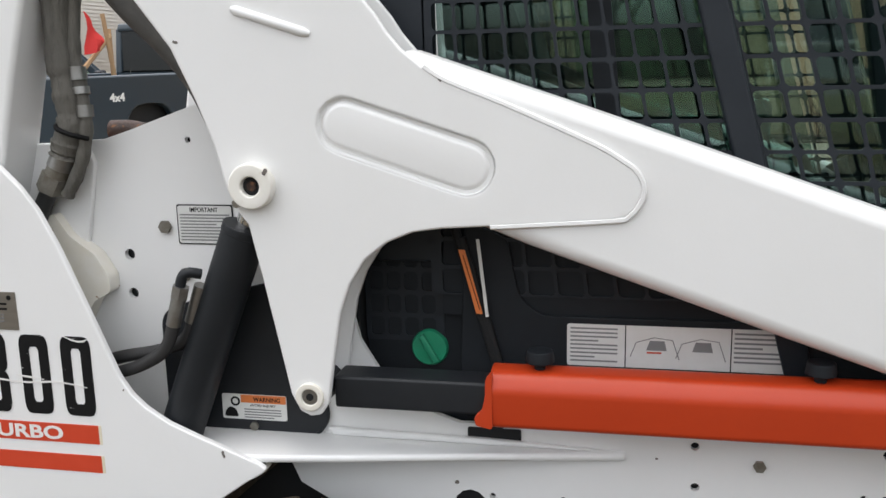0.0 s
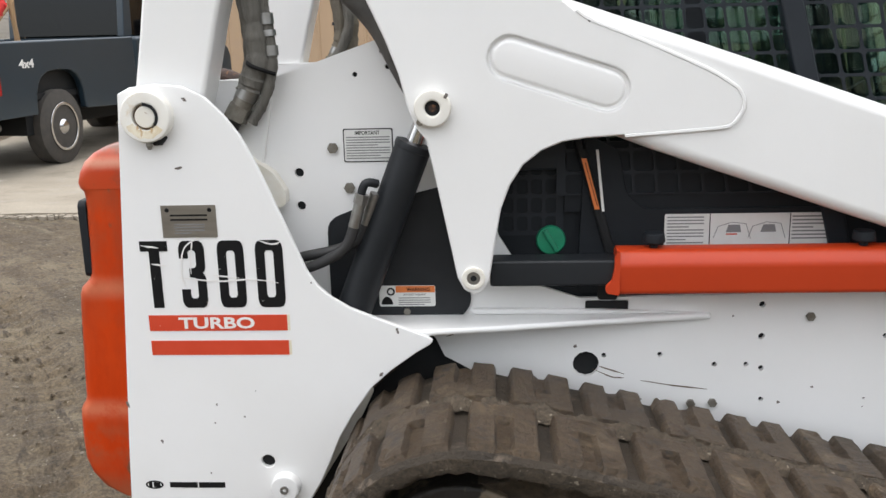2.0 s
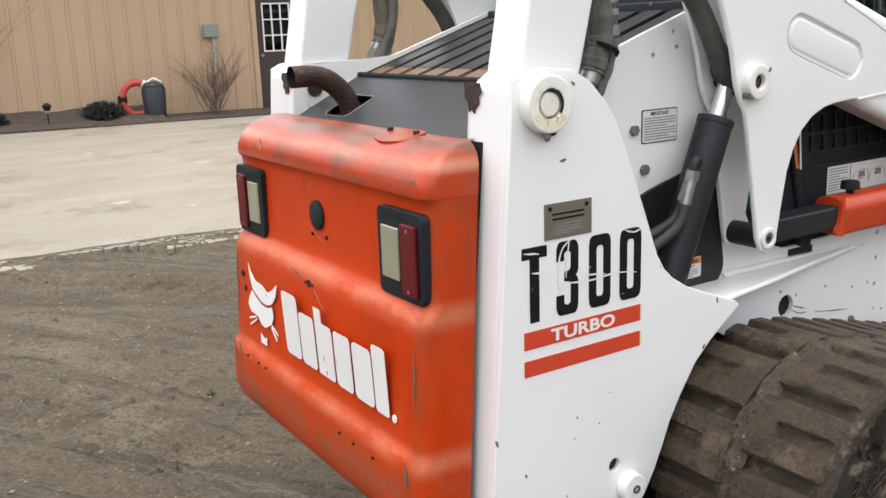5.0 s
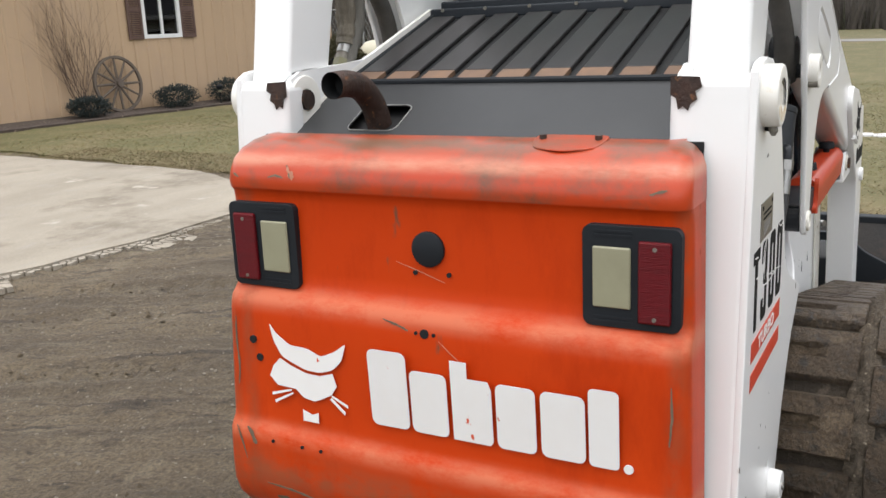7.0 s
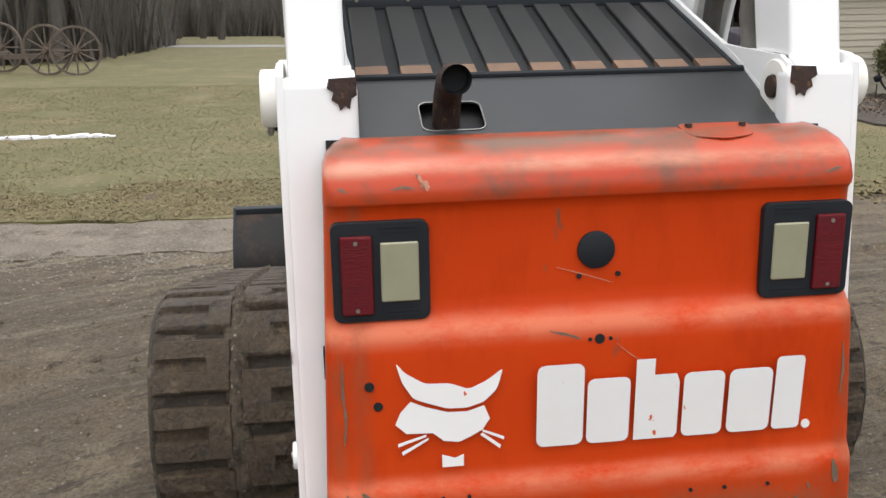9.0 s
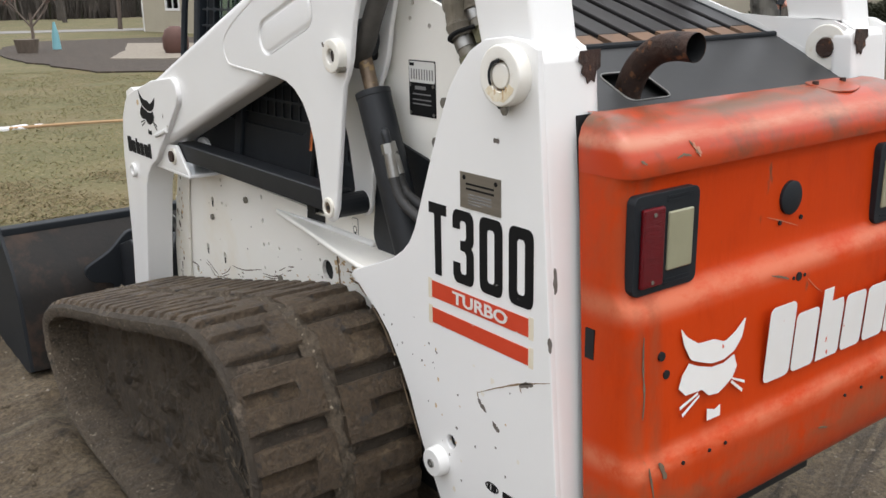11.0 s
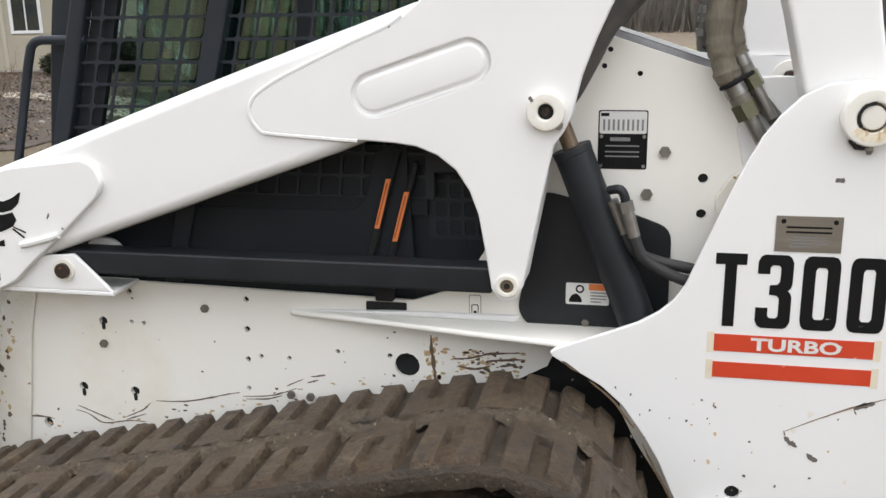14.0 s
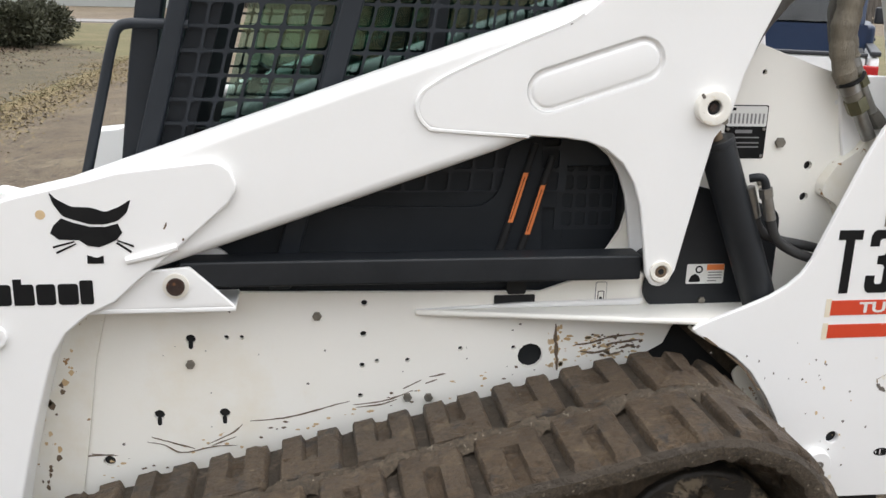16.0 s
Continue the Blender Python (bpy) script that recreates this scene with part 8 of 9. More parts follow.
part("case", box(-0.13, 0.13, -0.10, 0.0, 0.0, 0.22), M_BOX, meter, local=True, bevel=0.01)
part("conduit", tube([(0.04, -0.05, -1.3), (0.04, -0.05, 0.0)], 0.022, 8), M_GREYP, meter, local=True)
wreath = empty("wall_hoop", by_wall(7.03, 0.05, 2.05), "brown round hoop hung on the barn", "hoop")
wreath.rotation_euler = (0, 0, TURN)
part("hoop", tube([(0.24 * math.cos(a), -0.03, 0.24 * math.sin(a)) for a in [2 * math.pi * k / 30 for k in range(31)]], 0.03, 8, False), M_TWIG, wreath, local=True, smooth=True)
leafy("round_evergreen", (15.9, 11.1, 0.13), 0.92, 0.70, 26000, 90, surf("olive_evergreen", (0.080, 0.070, 0.030), (0.045, 0.042, 0.019), 5, 0.85), "clipped olive-brown evergreen by the barn corner", "shrub", 0.042, cone=0.70)

# ---- pickup trucks ----
M_TAIL = surf("bright_red_lens", (0.42, 0.014, 0.014), (0.34, 0.010, 0.010), 30, 0.25, bump=0.2, bump_scale=120)
M_BLUE = surf("dark_blue_truck_paint", (0.015, 0.028, 0.040), (0.018, 0.032, 0.044), 2, 0.28, spec=0.45, coat=0.25, stain=(0.024, 0.032, 0.038), stain_scale=1.5, stain_edge=0.60)
M_NAVY = surf("blue_truck_paint", (0.009, 0.022, 0.056), (0.011, 0.026, 0.064), 2, 0.3, spec=0.4, coat=0.25)
M_TYRE = surf("dusty_tyre", (0.045, 0.042, 0.038), (0.065, 0.058, 0.05), 12, 0.85, bump=0.3)
M_BADGE = surf("dull_gold_badge", (0.42, 0.27, 0.09), (0.36, 0.22, 0.07), 20, 0.4, metal=0.5)
M_FLAG = surf("red_flag_cloth", (0.62, 0.035, 0.03), (0.55, 0.03, 0.03), 4, 0.8)
M_LUMBER = surf("raw_lumber", (0.42, 0.27, 0.14), (0.34, 0.22, 0.12), 6, 0.8, stretch=(1, 1, 0.2))


def arch(cx, r, z0, n=10):
    return [(cx + r * math.copysign(abs(math.cos(math.pi * k / n)) ** 0.7, math.cos(math.pi * k / n)), z0 + r * 0.98 * math.sin(math.pi * k / n) ** 0.7) for k in range(n + 1)]


def pickup(place, turn, cab_mat, bed_mat, label, cargo=True, bed=1.30, pane=M_DARKPANE, tall=1.09, reach=0.0, door=1.0):
    """A regular-cab pickup; x forward from the rear bumper, y to its left, z up."""
    t = empty("pickup_truck", place, label, "truck", "parked trucks")
    t.rotation_euler = (0, 0, radians(turn))
    t.scale = (1, 1, tall)

    def L(nm, bm, mt, par=t, lab="", **k):
        for v in bm.verts:                       # a longer bed puts the cab further forward, a shorter door the bonnet further back
            if v.co.x > 2.22:
                v.co.x += reach - (1 - door) * (min(v.co.x, 4.30) - 2.22)
        return part(nm, bm, mt, par, lab, local=True, **k)
    zb = 0.56
    rear = [(0.12, zb), (0.84, zb)] + arch(1.28, 0.44, zb)[::-1][1:-1] + [(1.72, zb), (2.28, zb - 0.04), (2.28, bed), (0.15, bed - 0.01), (0.10, min(0.95, bed - 0.1))]
    for s in (-1, 1):
        L("bed_side", plate(rear, *ys(s, 0.90, 1.0)), bed_mat, bevel=0.025, segments=3)
        fr = [(2.31, zb - 0.04), (4.48, zb - 0.02)] + arch(4.92, 0.44, zb)[::-1][1:-1] + [(5.36, zb), (5.72, zb), (5.78, 0.80), (5.77, 0.98), (5.70, 1.10), (5.55, 1.19), (5.20, 1.26), (4.70, 1.30), (4.30, 1.31), (2.31, 1.30)]
        L("cab_side", plate(fr, *ys(s, 0.80, 1.0)), cab_mat, bevel=0.055, segments=4)
        L("door_seam", box(4.02, 4.03, *ys(s, 0.996, 1.002), 0.62, 1.28), M_VOID)
        L("door_seam", box(2.62, 2.63, *ys(s, 0.996, 1.002), 0.62, 1.28), M_VOID)
        L("door_handle", box(2.74, 2.94, *ys(s, 0.998, 1.03), 1.10, 1.14), cab_mat, bevel=0.008)
        L("side_window", plate([(2.62, 1.32), (3.98, 1.32), (3.48, 1.80), (2.66, 1.80)], *ys(s, 0.80, 0.806)), pane)
        if pane is M_DARKPANE:
            L("window_post", plate([(2.31, 1.29), (2.62, 1.29), (2.66, 1.84), (2.42, 1.84)], *ys(s, 0.76, 0.86)), cab_mat, bevel=0.02)
        else:                                    # a small quarter light behind the door
            for x0, x1, u0, u1 in ((2.31, 2.40, 2.40, 2.50), (2.74, 2.87, 2.76, 2.89)):
                L("window_post", plate([(x0, 1.29), (x1, 1.29), (u1, 1.84), (u0, 1.84)], *ys(s, 0.76, 0.86)), cab_mat, bevel=0.02)
            L("quarter_window", plate([(2.40, 1.32), (2.61, 1.32), (2.655, 1.80), (2.47, 1.80)], *ys(s, 0.80, 0.806)), pane)
        L("windscreen_post", plate([(3.98, 1.28), (4.16, 1.28), (3.60, 1.84), (3.46, 1.84)], *ys(s, 0.74, 0.84)), cab_mat, bevel=0.02)
        L("mirror", box(3.90, 4.02, *ys(s, 1.02, 1.24), 1.28, 1.50), M_BIN, bevel=0.03, segments=3)
        L("running_board", box(2.9, 3.7, *ys(s, 1.0, 1.10), 0.40, 0.44), M_STEEL, bevel=0.01)
        lz0, lz1 = (0.78, 1.14) if cargo else (0.80, 0.95)
        lamp = L("tail_light", box(0.09, 0.30, *ys(s, 0.84, 1.006), lz0, lz1), M_TAIL, lab="tall red tail light" if cargo else "small square red tail light", bevel=0.02)
        if cargo:
            L("reverse_lens", box(0.085, 0.13, *ys(s, 0.88, 0.97), 0.93, 0.99), M_PAPER, lamp)
        else:
            L("bed_rail", box(0.12, 2.26, *ys(s, 0.90, 1.012), bed + 0.002, bed + 0.05), M_BIN, lab="black plastic rail cap", bevel=0.012)
        for cx in (1.28, 4.92):
            wheel = L("wheel", tube([(cx, s * 0.74, 0.40), (cx, s * 0.76, 0.40), (cx, s * 0.95, 0.40), (cx, s * 0.975, 0.40)], [0.35, 0.39, 0.39, 0.35], 32), M_TYRE, smooth=True)
            L("rim", plate(ring(cx, 0.40, 0.255, 32), *ys(s, 0.960, 0.996), [ring(cx, 0.40, 0.225, 32)]), M_CHROME, wheel, bevel=0.006)
            L("rim_disc", plate(ring(cx, 0.40, 0.226, 32), *ys(s, 0.962, 0.972), [ring(cx + 0.155 * math.cos(k * 0.785), 0.40 + 0.155 * math.sin(k * 0.785), 0.040, 10) for k in range(8)]), M_CHROME, wheel)
            # dark disc added behind the rim so its holes look unlit
            L("brake_drum", plate(ring(cx, 0.40, 0.22, 20), *ys(s, 0.945, 0.955)), M_VOID, wheel)
            L("hub_cap", tube([(cx, s * 0.968, 0.40), (cx, s * 0.99, 0.40), (cx, s * 1.004, 0.40)], [0.085, 0.075, 0.05], 18), M_CHROME, wheel, smooth=True)
            L("wheel_house", box(cx - 0.5, cx + 0.5, *ys(s, 0.5, 0.86), 0.35, 1.05), M_VOID)
    L("tailgate", box(0.10, 0.20, -0.86, 0.86, 0.655, bed - 0.01), bed_mat, bevel=0.03, segments=3)
    if not cargo:
        L("gate_cap", box(0.09, 0.21, -0.88, 0.88, bed - 0.008, bed + 0.03), M_BIN, bevel=0.01)
        for s in (-1, 1):
            L("headrest", box(2.95, 3.07, *ys(s, 0.26, 0.56), 1.36, 1.62), M_INKGREY, lab="grey headrest", bevel=0.05, segments=3)
    L("tailgate_handle", box(0.085, 0.11, -0.14, 0.14, bed - 0.20, bed - 0.10), M_DARK, bevel=0.01)
    if cargo:
        L("tailgate_badge", plate([(-0.13, 0.965), (-0.05, 0.965), (-0.05, 0.945), (0.05, 0.945), (0.05, 0.965), (0.13, 0.965), (0.13, 1.0), (0.05, 1.0), (0.05, 1.02), (-0.05, 1.02), (-0.05, 1.0), (-0.13, 1.0)], 0.088, 0.102, axis="x"), M_BADGE, lab="plain gold badge")
        L("name_bar", box(0.094, 0.101, 0.25, 0.62, 0.80, 0.825), M_STEEL)
        plate_ = L("number_plate", box(-0.085, -0.062, -0.31, -0.01, 0.49, 0.635), M_PAPER, lab="white number plate")
        L("plate_bars", box(-0.0875, -0.085, -0.28, -0.04, 0.535, 0.595), M_INKGREY, plate_)
    L("rear_bumper", box(-0.06, 0.14, -0.98, 0.98, 0.46, 0.65), M_STEEL, lab="chrome rear bumper", bevel=0.03)
    L("bumper_pad", box(-0.075, -0.05, -0.52, 0.66, 0.465, 0.655), M_DARK, bevel=0.01)
    L("bed_floor", box(0.15, 2.28, -0.90, 0.90, 0.70, 0.76), M_VOID)
    L("bed_front", box(2.24, 2.30, -0.90, 0.90, 0.70, 1.30), cab_mat)
    L("chassis", box(0.2, 5.5, -0.5, 0.5, 0.36, 0.56), M_VOID)
    L("exhaust_tip", tube([(0.5, -0.72, 0.46), (0.05, -0.78, 0.42)], 0.045, 12), M_STEEL)
    L("brake_lamp", box(2.375, 2.41, -0.30, 0.30, 1.845, 1.875), M_LENSR, lab="red lamp strip over the rear window")
    L("roof", plate(soft([(2.36, 1.80), (2.40, 1.90), (3.40, 1.91), (3.62, 1.80)], 0.05), -0.80, 0.80), cab_mat, bevel=0.04, segments=3)
    L("rear_glass", plate([(2.36, 1.32), (2.366, 1.32), (2.426, 1.82), (2.42, 1.82)], -0.76, 0.76), pane)
    L("windscreen", plate([(4.12, 1.28), (4.126, 1.28), (3.566, 1.83), (3.56, 1.83)], -0.76, 0.76), pane)
    L("cab_inside", box(2.5, 3.5, -0.7, 0.7, 0.9, 1.38), M_VOID)
    L("bonnet", plate(soft([(4.08, 1.20), (4.08, 1.33), (4.7, 1.33), (5.2, 1.29), (5.62, 1.16), (5.74, 0.90), (5.6, 0.7)], 0.06), -0.90, 0.90), cab_mat, bevel=0.04, segments=3)
    L("front_bumper", box(5.66, 5.86, -0.96, 0.96, 0.46, 0.74), M_BIN, bevel=0.07, segments=4)
    for s in (-1, 1):
        L("head_lamp", box(5.62, 5.80, *ys(s, 0.62, 0.93), 0.84, 1.06), M_LENSW, bevel=0.03)
    L("grille", box(5.70, 5.76, -0.62, 0.62, 0.78, 1.08), M_VOID)
    if cargo:
        for a, b in (((1.28, -0.50, 0.78), (1.27, -0.50, 1.77)), ((0.38, -0.44, 1.0), (1.26, -0.52, 1.70)), ((1.33, -0.54, 0.78), (1.14, -0.54, 1.92))):
            L("pole", tube([a, b], 0.026, 6), M_LUMBER, lab="raw wooden pole in the bed")
        fl = bmesh.new()
        rows = [[fl.verts.new((0.82 + 0.05 * i + 0.012 * math.sin(j), -0.56 - 0.03 * math.sin(i * 1.3 + j), 1.94 - 0.05 * i - 0.088 * j * (1 - i / 7.5))) for j in range(6)] for i in range(6)]
        for i in range(5):
            for j in range(5):
                fl.faces.new((rows[i][j], rows[i + 1][j], rows[i + 1][j + 1], rows[i][j + 1]))
        L("flag", fl, M_FLAG, lab="red warning flag", smooth=True)
        for s in (-1, 1):
            m = Matrix(((s * -1.0, 0, 0, 0.85 if s > 0 else 0.61), (0, 0, s, s * 1.0005), (0, 1, 0, 1.03), (0, 0, 0, 1)))
            writing("badge_writing", "4x4", M_PAPER, t, m, 0.085, 0.24, 0.003, 0.03, local=True)
    return t


pickup((-5.11, 6.63, 0.112), 80.0, M_BLUE, M_BLUE, "dark blue pickup truck with poles and a red flag", reach=0.60, door=0.65)
pickup((-3.5, -7.3, -0.09), 239, M_NAVY, M_TRIM, "blue pickup truck with a low white bed parked on the drive", False, 1.04)
pickup((-11.07, 10.78, 0.05), 30, M_BLUE, M_BLUE, "dark pickup truck with clear windows beside the barn", False, 1.26, glass("clear_car_pane", (0.84, 0.91, 0.89), 0.22), 1.0)
pole = empty("utility_pole", (-7.2, 9.15, ground_z(-7.2, 9.15)), "weathered leaning wooden utility pole", "pole")
part("shaft", tube(curve([(0, 0, -0.1), (-0.30, -0.24, 2.2), (-0.68, -0.52, 5.0)], 5), [0.125 - 0.003 * k for k in range(11)], 14), M_WOOD, pole, local=True, smooth=True)

# ---- houses, shed, garden, woods ----
M_LAP = surf("cream_lap_siding", (0.40, 0.36, 0.275), (0.37, 0.33, 0.25), 1.5, 0.6)
M_LAPT = surf("cream_corner_trim", (0.47, 0.43, 0.34), (0.44, 0.40, 0.31), 2, 0.6)
M_LAPW = surf("white_lap_siding", (0.66, 0.64, 0.58), (0.62, 0.60, 0.55), 1.5, 0.6)
M_LAPG = surf("grey_lap_siding", (0.34, 0.35, 0.33), (0.31, 0.32, 0.30), 1.5, 0.6)
M_SHINGLE = surf("dark_shingles", (0.055, 0.055, 0.058), (0.04, 0.04, 0.043), 8, 0.9)
M_BARNWHITE = surf("peeling_white_boards", (0.66, 0.66, 0.67), (0.56, 0.56, 0.56), 6, 0.7, stretch=(1, 1, 0.2), spots=(0.25, 0.20, 0.15), spot_scale=8, spot_edge=0.64, spot_stretch=(3, 3, 0.5))
M_TANK = surf("cream_tank_paint", (0.60, 0.57, 0.44), (0.55, 0.52, 0.40), 2, 0.45)
M_WIRE = surf("galvanised_wire", (0.34, 0.35, 0.35), rough=0.5, metal=0.6)
M_TARP = surf("dusky_purple_cover", (0.022, 0.019, 0.026), (0.032, 0.028, 0.037), 3, 0.6, bump=0.4, bump_scale=8)
M_BLUET = surf("bright_blue_tarp", (0.02, 0.10, 0.42), (0.03, 0.12, 0.46), 3, 0.5)
M_PINK = surf("faded_pink_cloth", (0.52, 0.27, 0.21), (0.46, 0.23, 0.18), 6, 0.8)
M_CYAN = surf("pale_blue_cloth", (0.20, 0.42, 0.46), (0.17, 0.38, 0.42), 6, 0.7)
M_TERRA = surf("dark_terracotta", (0.10, 0.045, 0.034), (0.075, 0.036, 0.027), 4, 0.7)
M_REDLEAF = surf("withered_red_leaf", (0.20, 0.075, 0.055), (0.15, 0.06, 0.045), 5, 0.8)
M_DARKWOODS = surf("dark_wood_edge", (0.058, 0.052, 0.040), (0.032, 0.030, 0.024), 0.7, 0.9, stretch=(1, 1, 0.25))
M_WOODS = surf("far_brush", (0.105, 0.090, 0.075), (0.062, 0.054, 0.045), 1.0, 0.9)


def house(name, place, turn, w, d, h, mat, label, windows=(), eave=0.4, rise=2.0, roof=M_SHINGLE, corner=M_TRIM, step=0.115, curtain=None):
    """A house with lap siding on its front; x along the front, y into it. windows: (x0, x1, z0, z1)."""
    e = empty(name, place, label, "house")
    e.rotation_euler = (0, 0, radians(turn))
    L = lambda nm, bm, mt, par=e, lab="", **k: part(nm, bm, mt, par, lab, local=True, **k)
    cutx = sorted({0.0, w, *[q for o in windows for q in o[:2]]})
    bm = bmesh.new()
    for a, b in zip(cutx, cutx[1:]):
        o = next((o for o in windows if o[0] <= a + 1e-6 and o[1] >= b - 1e-6), None)
        for z0, z1 in ([(0, h)] if o is None else [(0, o[2]), (o[3], h)]):
            if z1 > z0:
                add_box(bm, a, b, 0, 0.15, z0, z1)
    front = L("front_wall", bm, mat)
    lap = bmesh.new()
    k = 0
    while k * step < h - 0.02:
        z = k * step
        spans = [(0.02, w - 0.02)]
        for o in windows:
            if z + step > o[2] - 0.06 and z < o[3] + 0.06:
                spans = [q for a, b in spans for q in ((a, min(b, o[0] - 0.06)), (max(a, o[1] + 0.06), b)) if q[1] > q[0]]
        for a, b in spans:
            add_plate(lap, [(0.0, z), (-0.022, z), (-0.004, z + step), (0.0, z + step)], a, b, axis="x")
        k += 1
    L("siding", lap, mat, front)
    for side, xx in ((0, -0.02), (1, w - 0.13)):
        L("side_wall", box(xx + 0.02, xx + 0.13, 0.15, d, 0, h), mat)
        sl = bmesh.new()
        k = 0
        while k * step < h - 0.02:
            z = k * step
            if side == 0:
                add_plate(sl, [(0.0, z), (-0.022, z), (-0.004, z + step), (0.0, z + step)], 0.02, d, axis="y")
            else:
                add_plate(sl, [(w, z), (w + 0.022, z), (w + 0.004, z + step), (w, z + step)], 0.02, d, axis="y")
            k += 1
        L("siding", sl, mat)
        L("corner_board", box(-0.03 if side == 0 else w - 0.07, 0.07 if side == 0 else w + 0.03, -0.035, 0.07, 0, h), corner)
    L("back_wall", box(0, w, d - 0.12, d, 0, h), mat)
    for xx in (0.002, w - 0.102):
        L("gable", plate([(0.02, h - 0.01), (d - 0.02, h - 0.01), (d / 2, h + rise * (d - 0.04) / (d + 2 * eave))], xx, xx + 0.1, axis="x"), mat)
    L("roof", plate([(-eave, h - 0.02), (d / 2, h + rise), (d + eave, h - 0.02), (d + eave, h + 0.12), (d / 2, h + rise + 0.14), (-eave, h + 0.12)], -eave, w + eave, axis="x"), roof)
    L("fascia", box(-eave, w + eave, -eave - 0.03, -eave, h - 0.10, h + 0.10), M_TRIM)
    for x0, x1, z0, z1 in windows:
        f = L("window_frame", plate([(x0 - 0.07, z0 - 0.07), (x1 + 0.07, z0 - 0.07), (x1 + 0.07, z1 + 0.07), (x0 - 0.07, z1 + 0.07)], -0.045, 0.05, [[(x0 + 0.03, z0 + 0.03), (x1 - 0.03, z0 + 0.03), (x1 - 0.03, z1 - 0.03), (x0 + 0.03, z1 - 0.03)]]), M_TRIM)
        xm = (x0 + x1) / 2
        L("mullion", box(xm - 0.02, xm + 0.02, -0.03, 0.03, z0 + 0.03, z1 - 0.03), M_TRIM, f)
        L("pane", box(x0 + 0.03, x1 - 0.03, 0.02, 0.026, z0 + 0.03, z1 - 0.03), M_CLEAR if curtain else M_DARKPANE, f)
        # black sheet added as the darkness of the room
        L("room_behind", box(x0, x1, 0.5, 0.52, z0 - 0.2, z1 + 0.2), M_VOID, f)
        if curtain:
            L("curtain", box(x0 + 0.02, x1 - 0.02, 0.09, 0.10, z0, z1), curtain, f, "pale drawn curtain")
    return e


gz = ground_z
home = house("garden_house", (27.24, -23.78, gz(0, -26)), 204, 16.4, 8, 3.3, M_LAP, "cream lap-sided house behind the garden", [(3.7, 4.7, 1.42, 2.9), (5.7, 6.6, 1.42, 2.9), (8.3, 9.2, 1.42, 2.9), (10.0, 11.2, 1.5, 2.9), (14.6, 15.5, 1.5, 2.8)], corner=M_LAPT, curtain=M_LAPG)
part("corner_strip", box(5.33, 5.45, -0.05, -0.026, 0.0, 3.3), M_LAPT, home, local=True)
part("foundation", box(-0.01, 16.41, -0.03, 0.0, -0.05, 0.12), M_STONE, home, local=True)
# the tall last window is added as the shade under the porch
porch = house("porch_house", (41.5, -13.0, gz(0, -13)), 188, 13.2, 8, 2.9, M_LAP, "cream lap-sided house with a dark opening for its shaded porch", [(2.2, 3.3, 1.0, 2.2), (10.0, 12.5, 0.0, 2.2)])
part("house_door", box(5.9, 6.75, -0.06, -0.024, 0.1, 2.15), M_TRIM, porch, "plain white house door", local=True, bevel=0.01)
part("downpipe", box(8.3, 8.4, -0.12, -0.03, 0.0, 2.9), M_TRIM, porch, local=True)
part("porch_post", box(9.7, 9.85, -0.5, -0.35, 0.0, 2.9), M_TRIM, porch, local=True)
house("far_house", (24.5, -70.0, -0.5), 184, 13.0, 8, 2.6, M_LAPG, "grey house with a dark roof across the road", [(2.0, 4.2, 0.9, 2.0), (6.0, 8.2, 0.9, 2.0)])
house("white_outbuilding", (-24.8, 19.3, gz(0, 19)), 0, 12, 9, 4.6, M_LAPW, "tall white-sided building beyond the barn", step=0.10, eave=0.2)

# garden shed with double doors
shed = house("garden_shed", (14.62, -8.70, gz(0, -8)), -87, 4.95, 2.7, 2.06, M_LAP, "cream lap-sided garden shed with peeling white doors", rise=1.0, eave=0.22, corner=M_LAPT)
TO_SIDE = Matrix.Translation((0, 2.98, 0)) @ Matrix.Rotation(radians(-90), 4, "Z")


def on_side(name, bm, material, parent, label="", **k):
    """A part of the shed's door side, given as if it faced along y."""
    for v in bm.verts:
        v.co = TO_SIDE @ v.co
    return part(name, bm, material, parent, label, local=True, **k)


for k, (a, b) in enumerate(((0.72, 1.58), (1.60, 2.46))):
    leaf = on_side("shed_door", box(a, b, -0.075, -0.035, 0.04, 1.96), M_BARNWHITE, shed, "peeling white plank door")
    for j in range(6):
        u = a + (b - a) * j / 6
        on_side("plank", box(u + 0.005, u + (b - a) / 6 - 0.005, -0.088, -0.075, 0.05, 1.95), M_BARNWHITE, leaf)
    for z in (0.10, 0.96, 1.82):
        on_side("cross_rail", box(a + 0.01, b - 0.01, -0.105, -0.088, z, z + 0.10), M_BARNWHITE, leaf)
    p, q = (a + 0.05, b - 0.05) if k == 0 else (b - 0.05, a + 0.05)
    for z0, z1, u, v in ((0.20, 0.96, p, q), (1.06, 1.82, q, p)):
        on_side("diagonal", plate([(u - 0.04, z0), (u + 0.04, z0), (v + 0.04, z1), (v - 0.04, z1)], -0.104, -0.089), M_BARNWHITE, leaf)
    on_side("hinge", box(b - 0.03 if k else a - 0.03, b + 0.03 if k else a + 0.03, -0.11, -0.105, 1.0, 1.06), M_DARK, leaf)
on_side("latch", box(1.56, 1.62, -0.13, -0.105, 0.95, 1.20), M_DARK, shed)

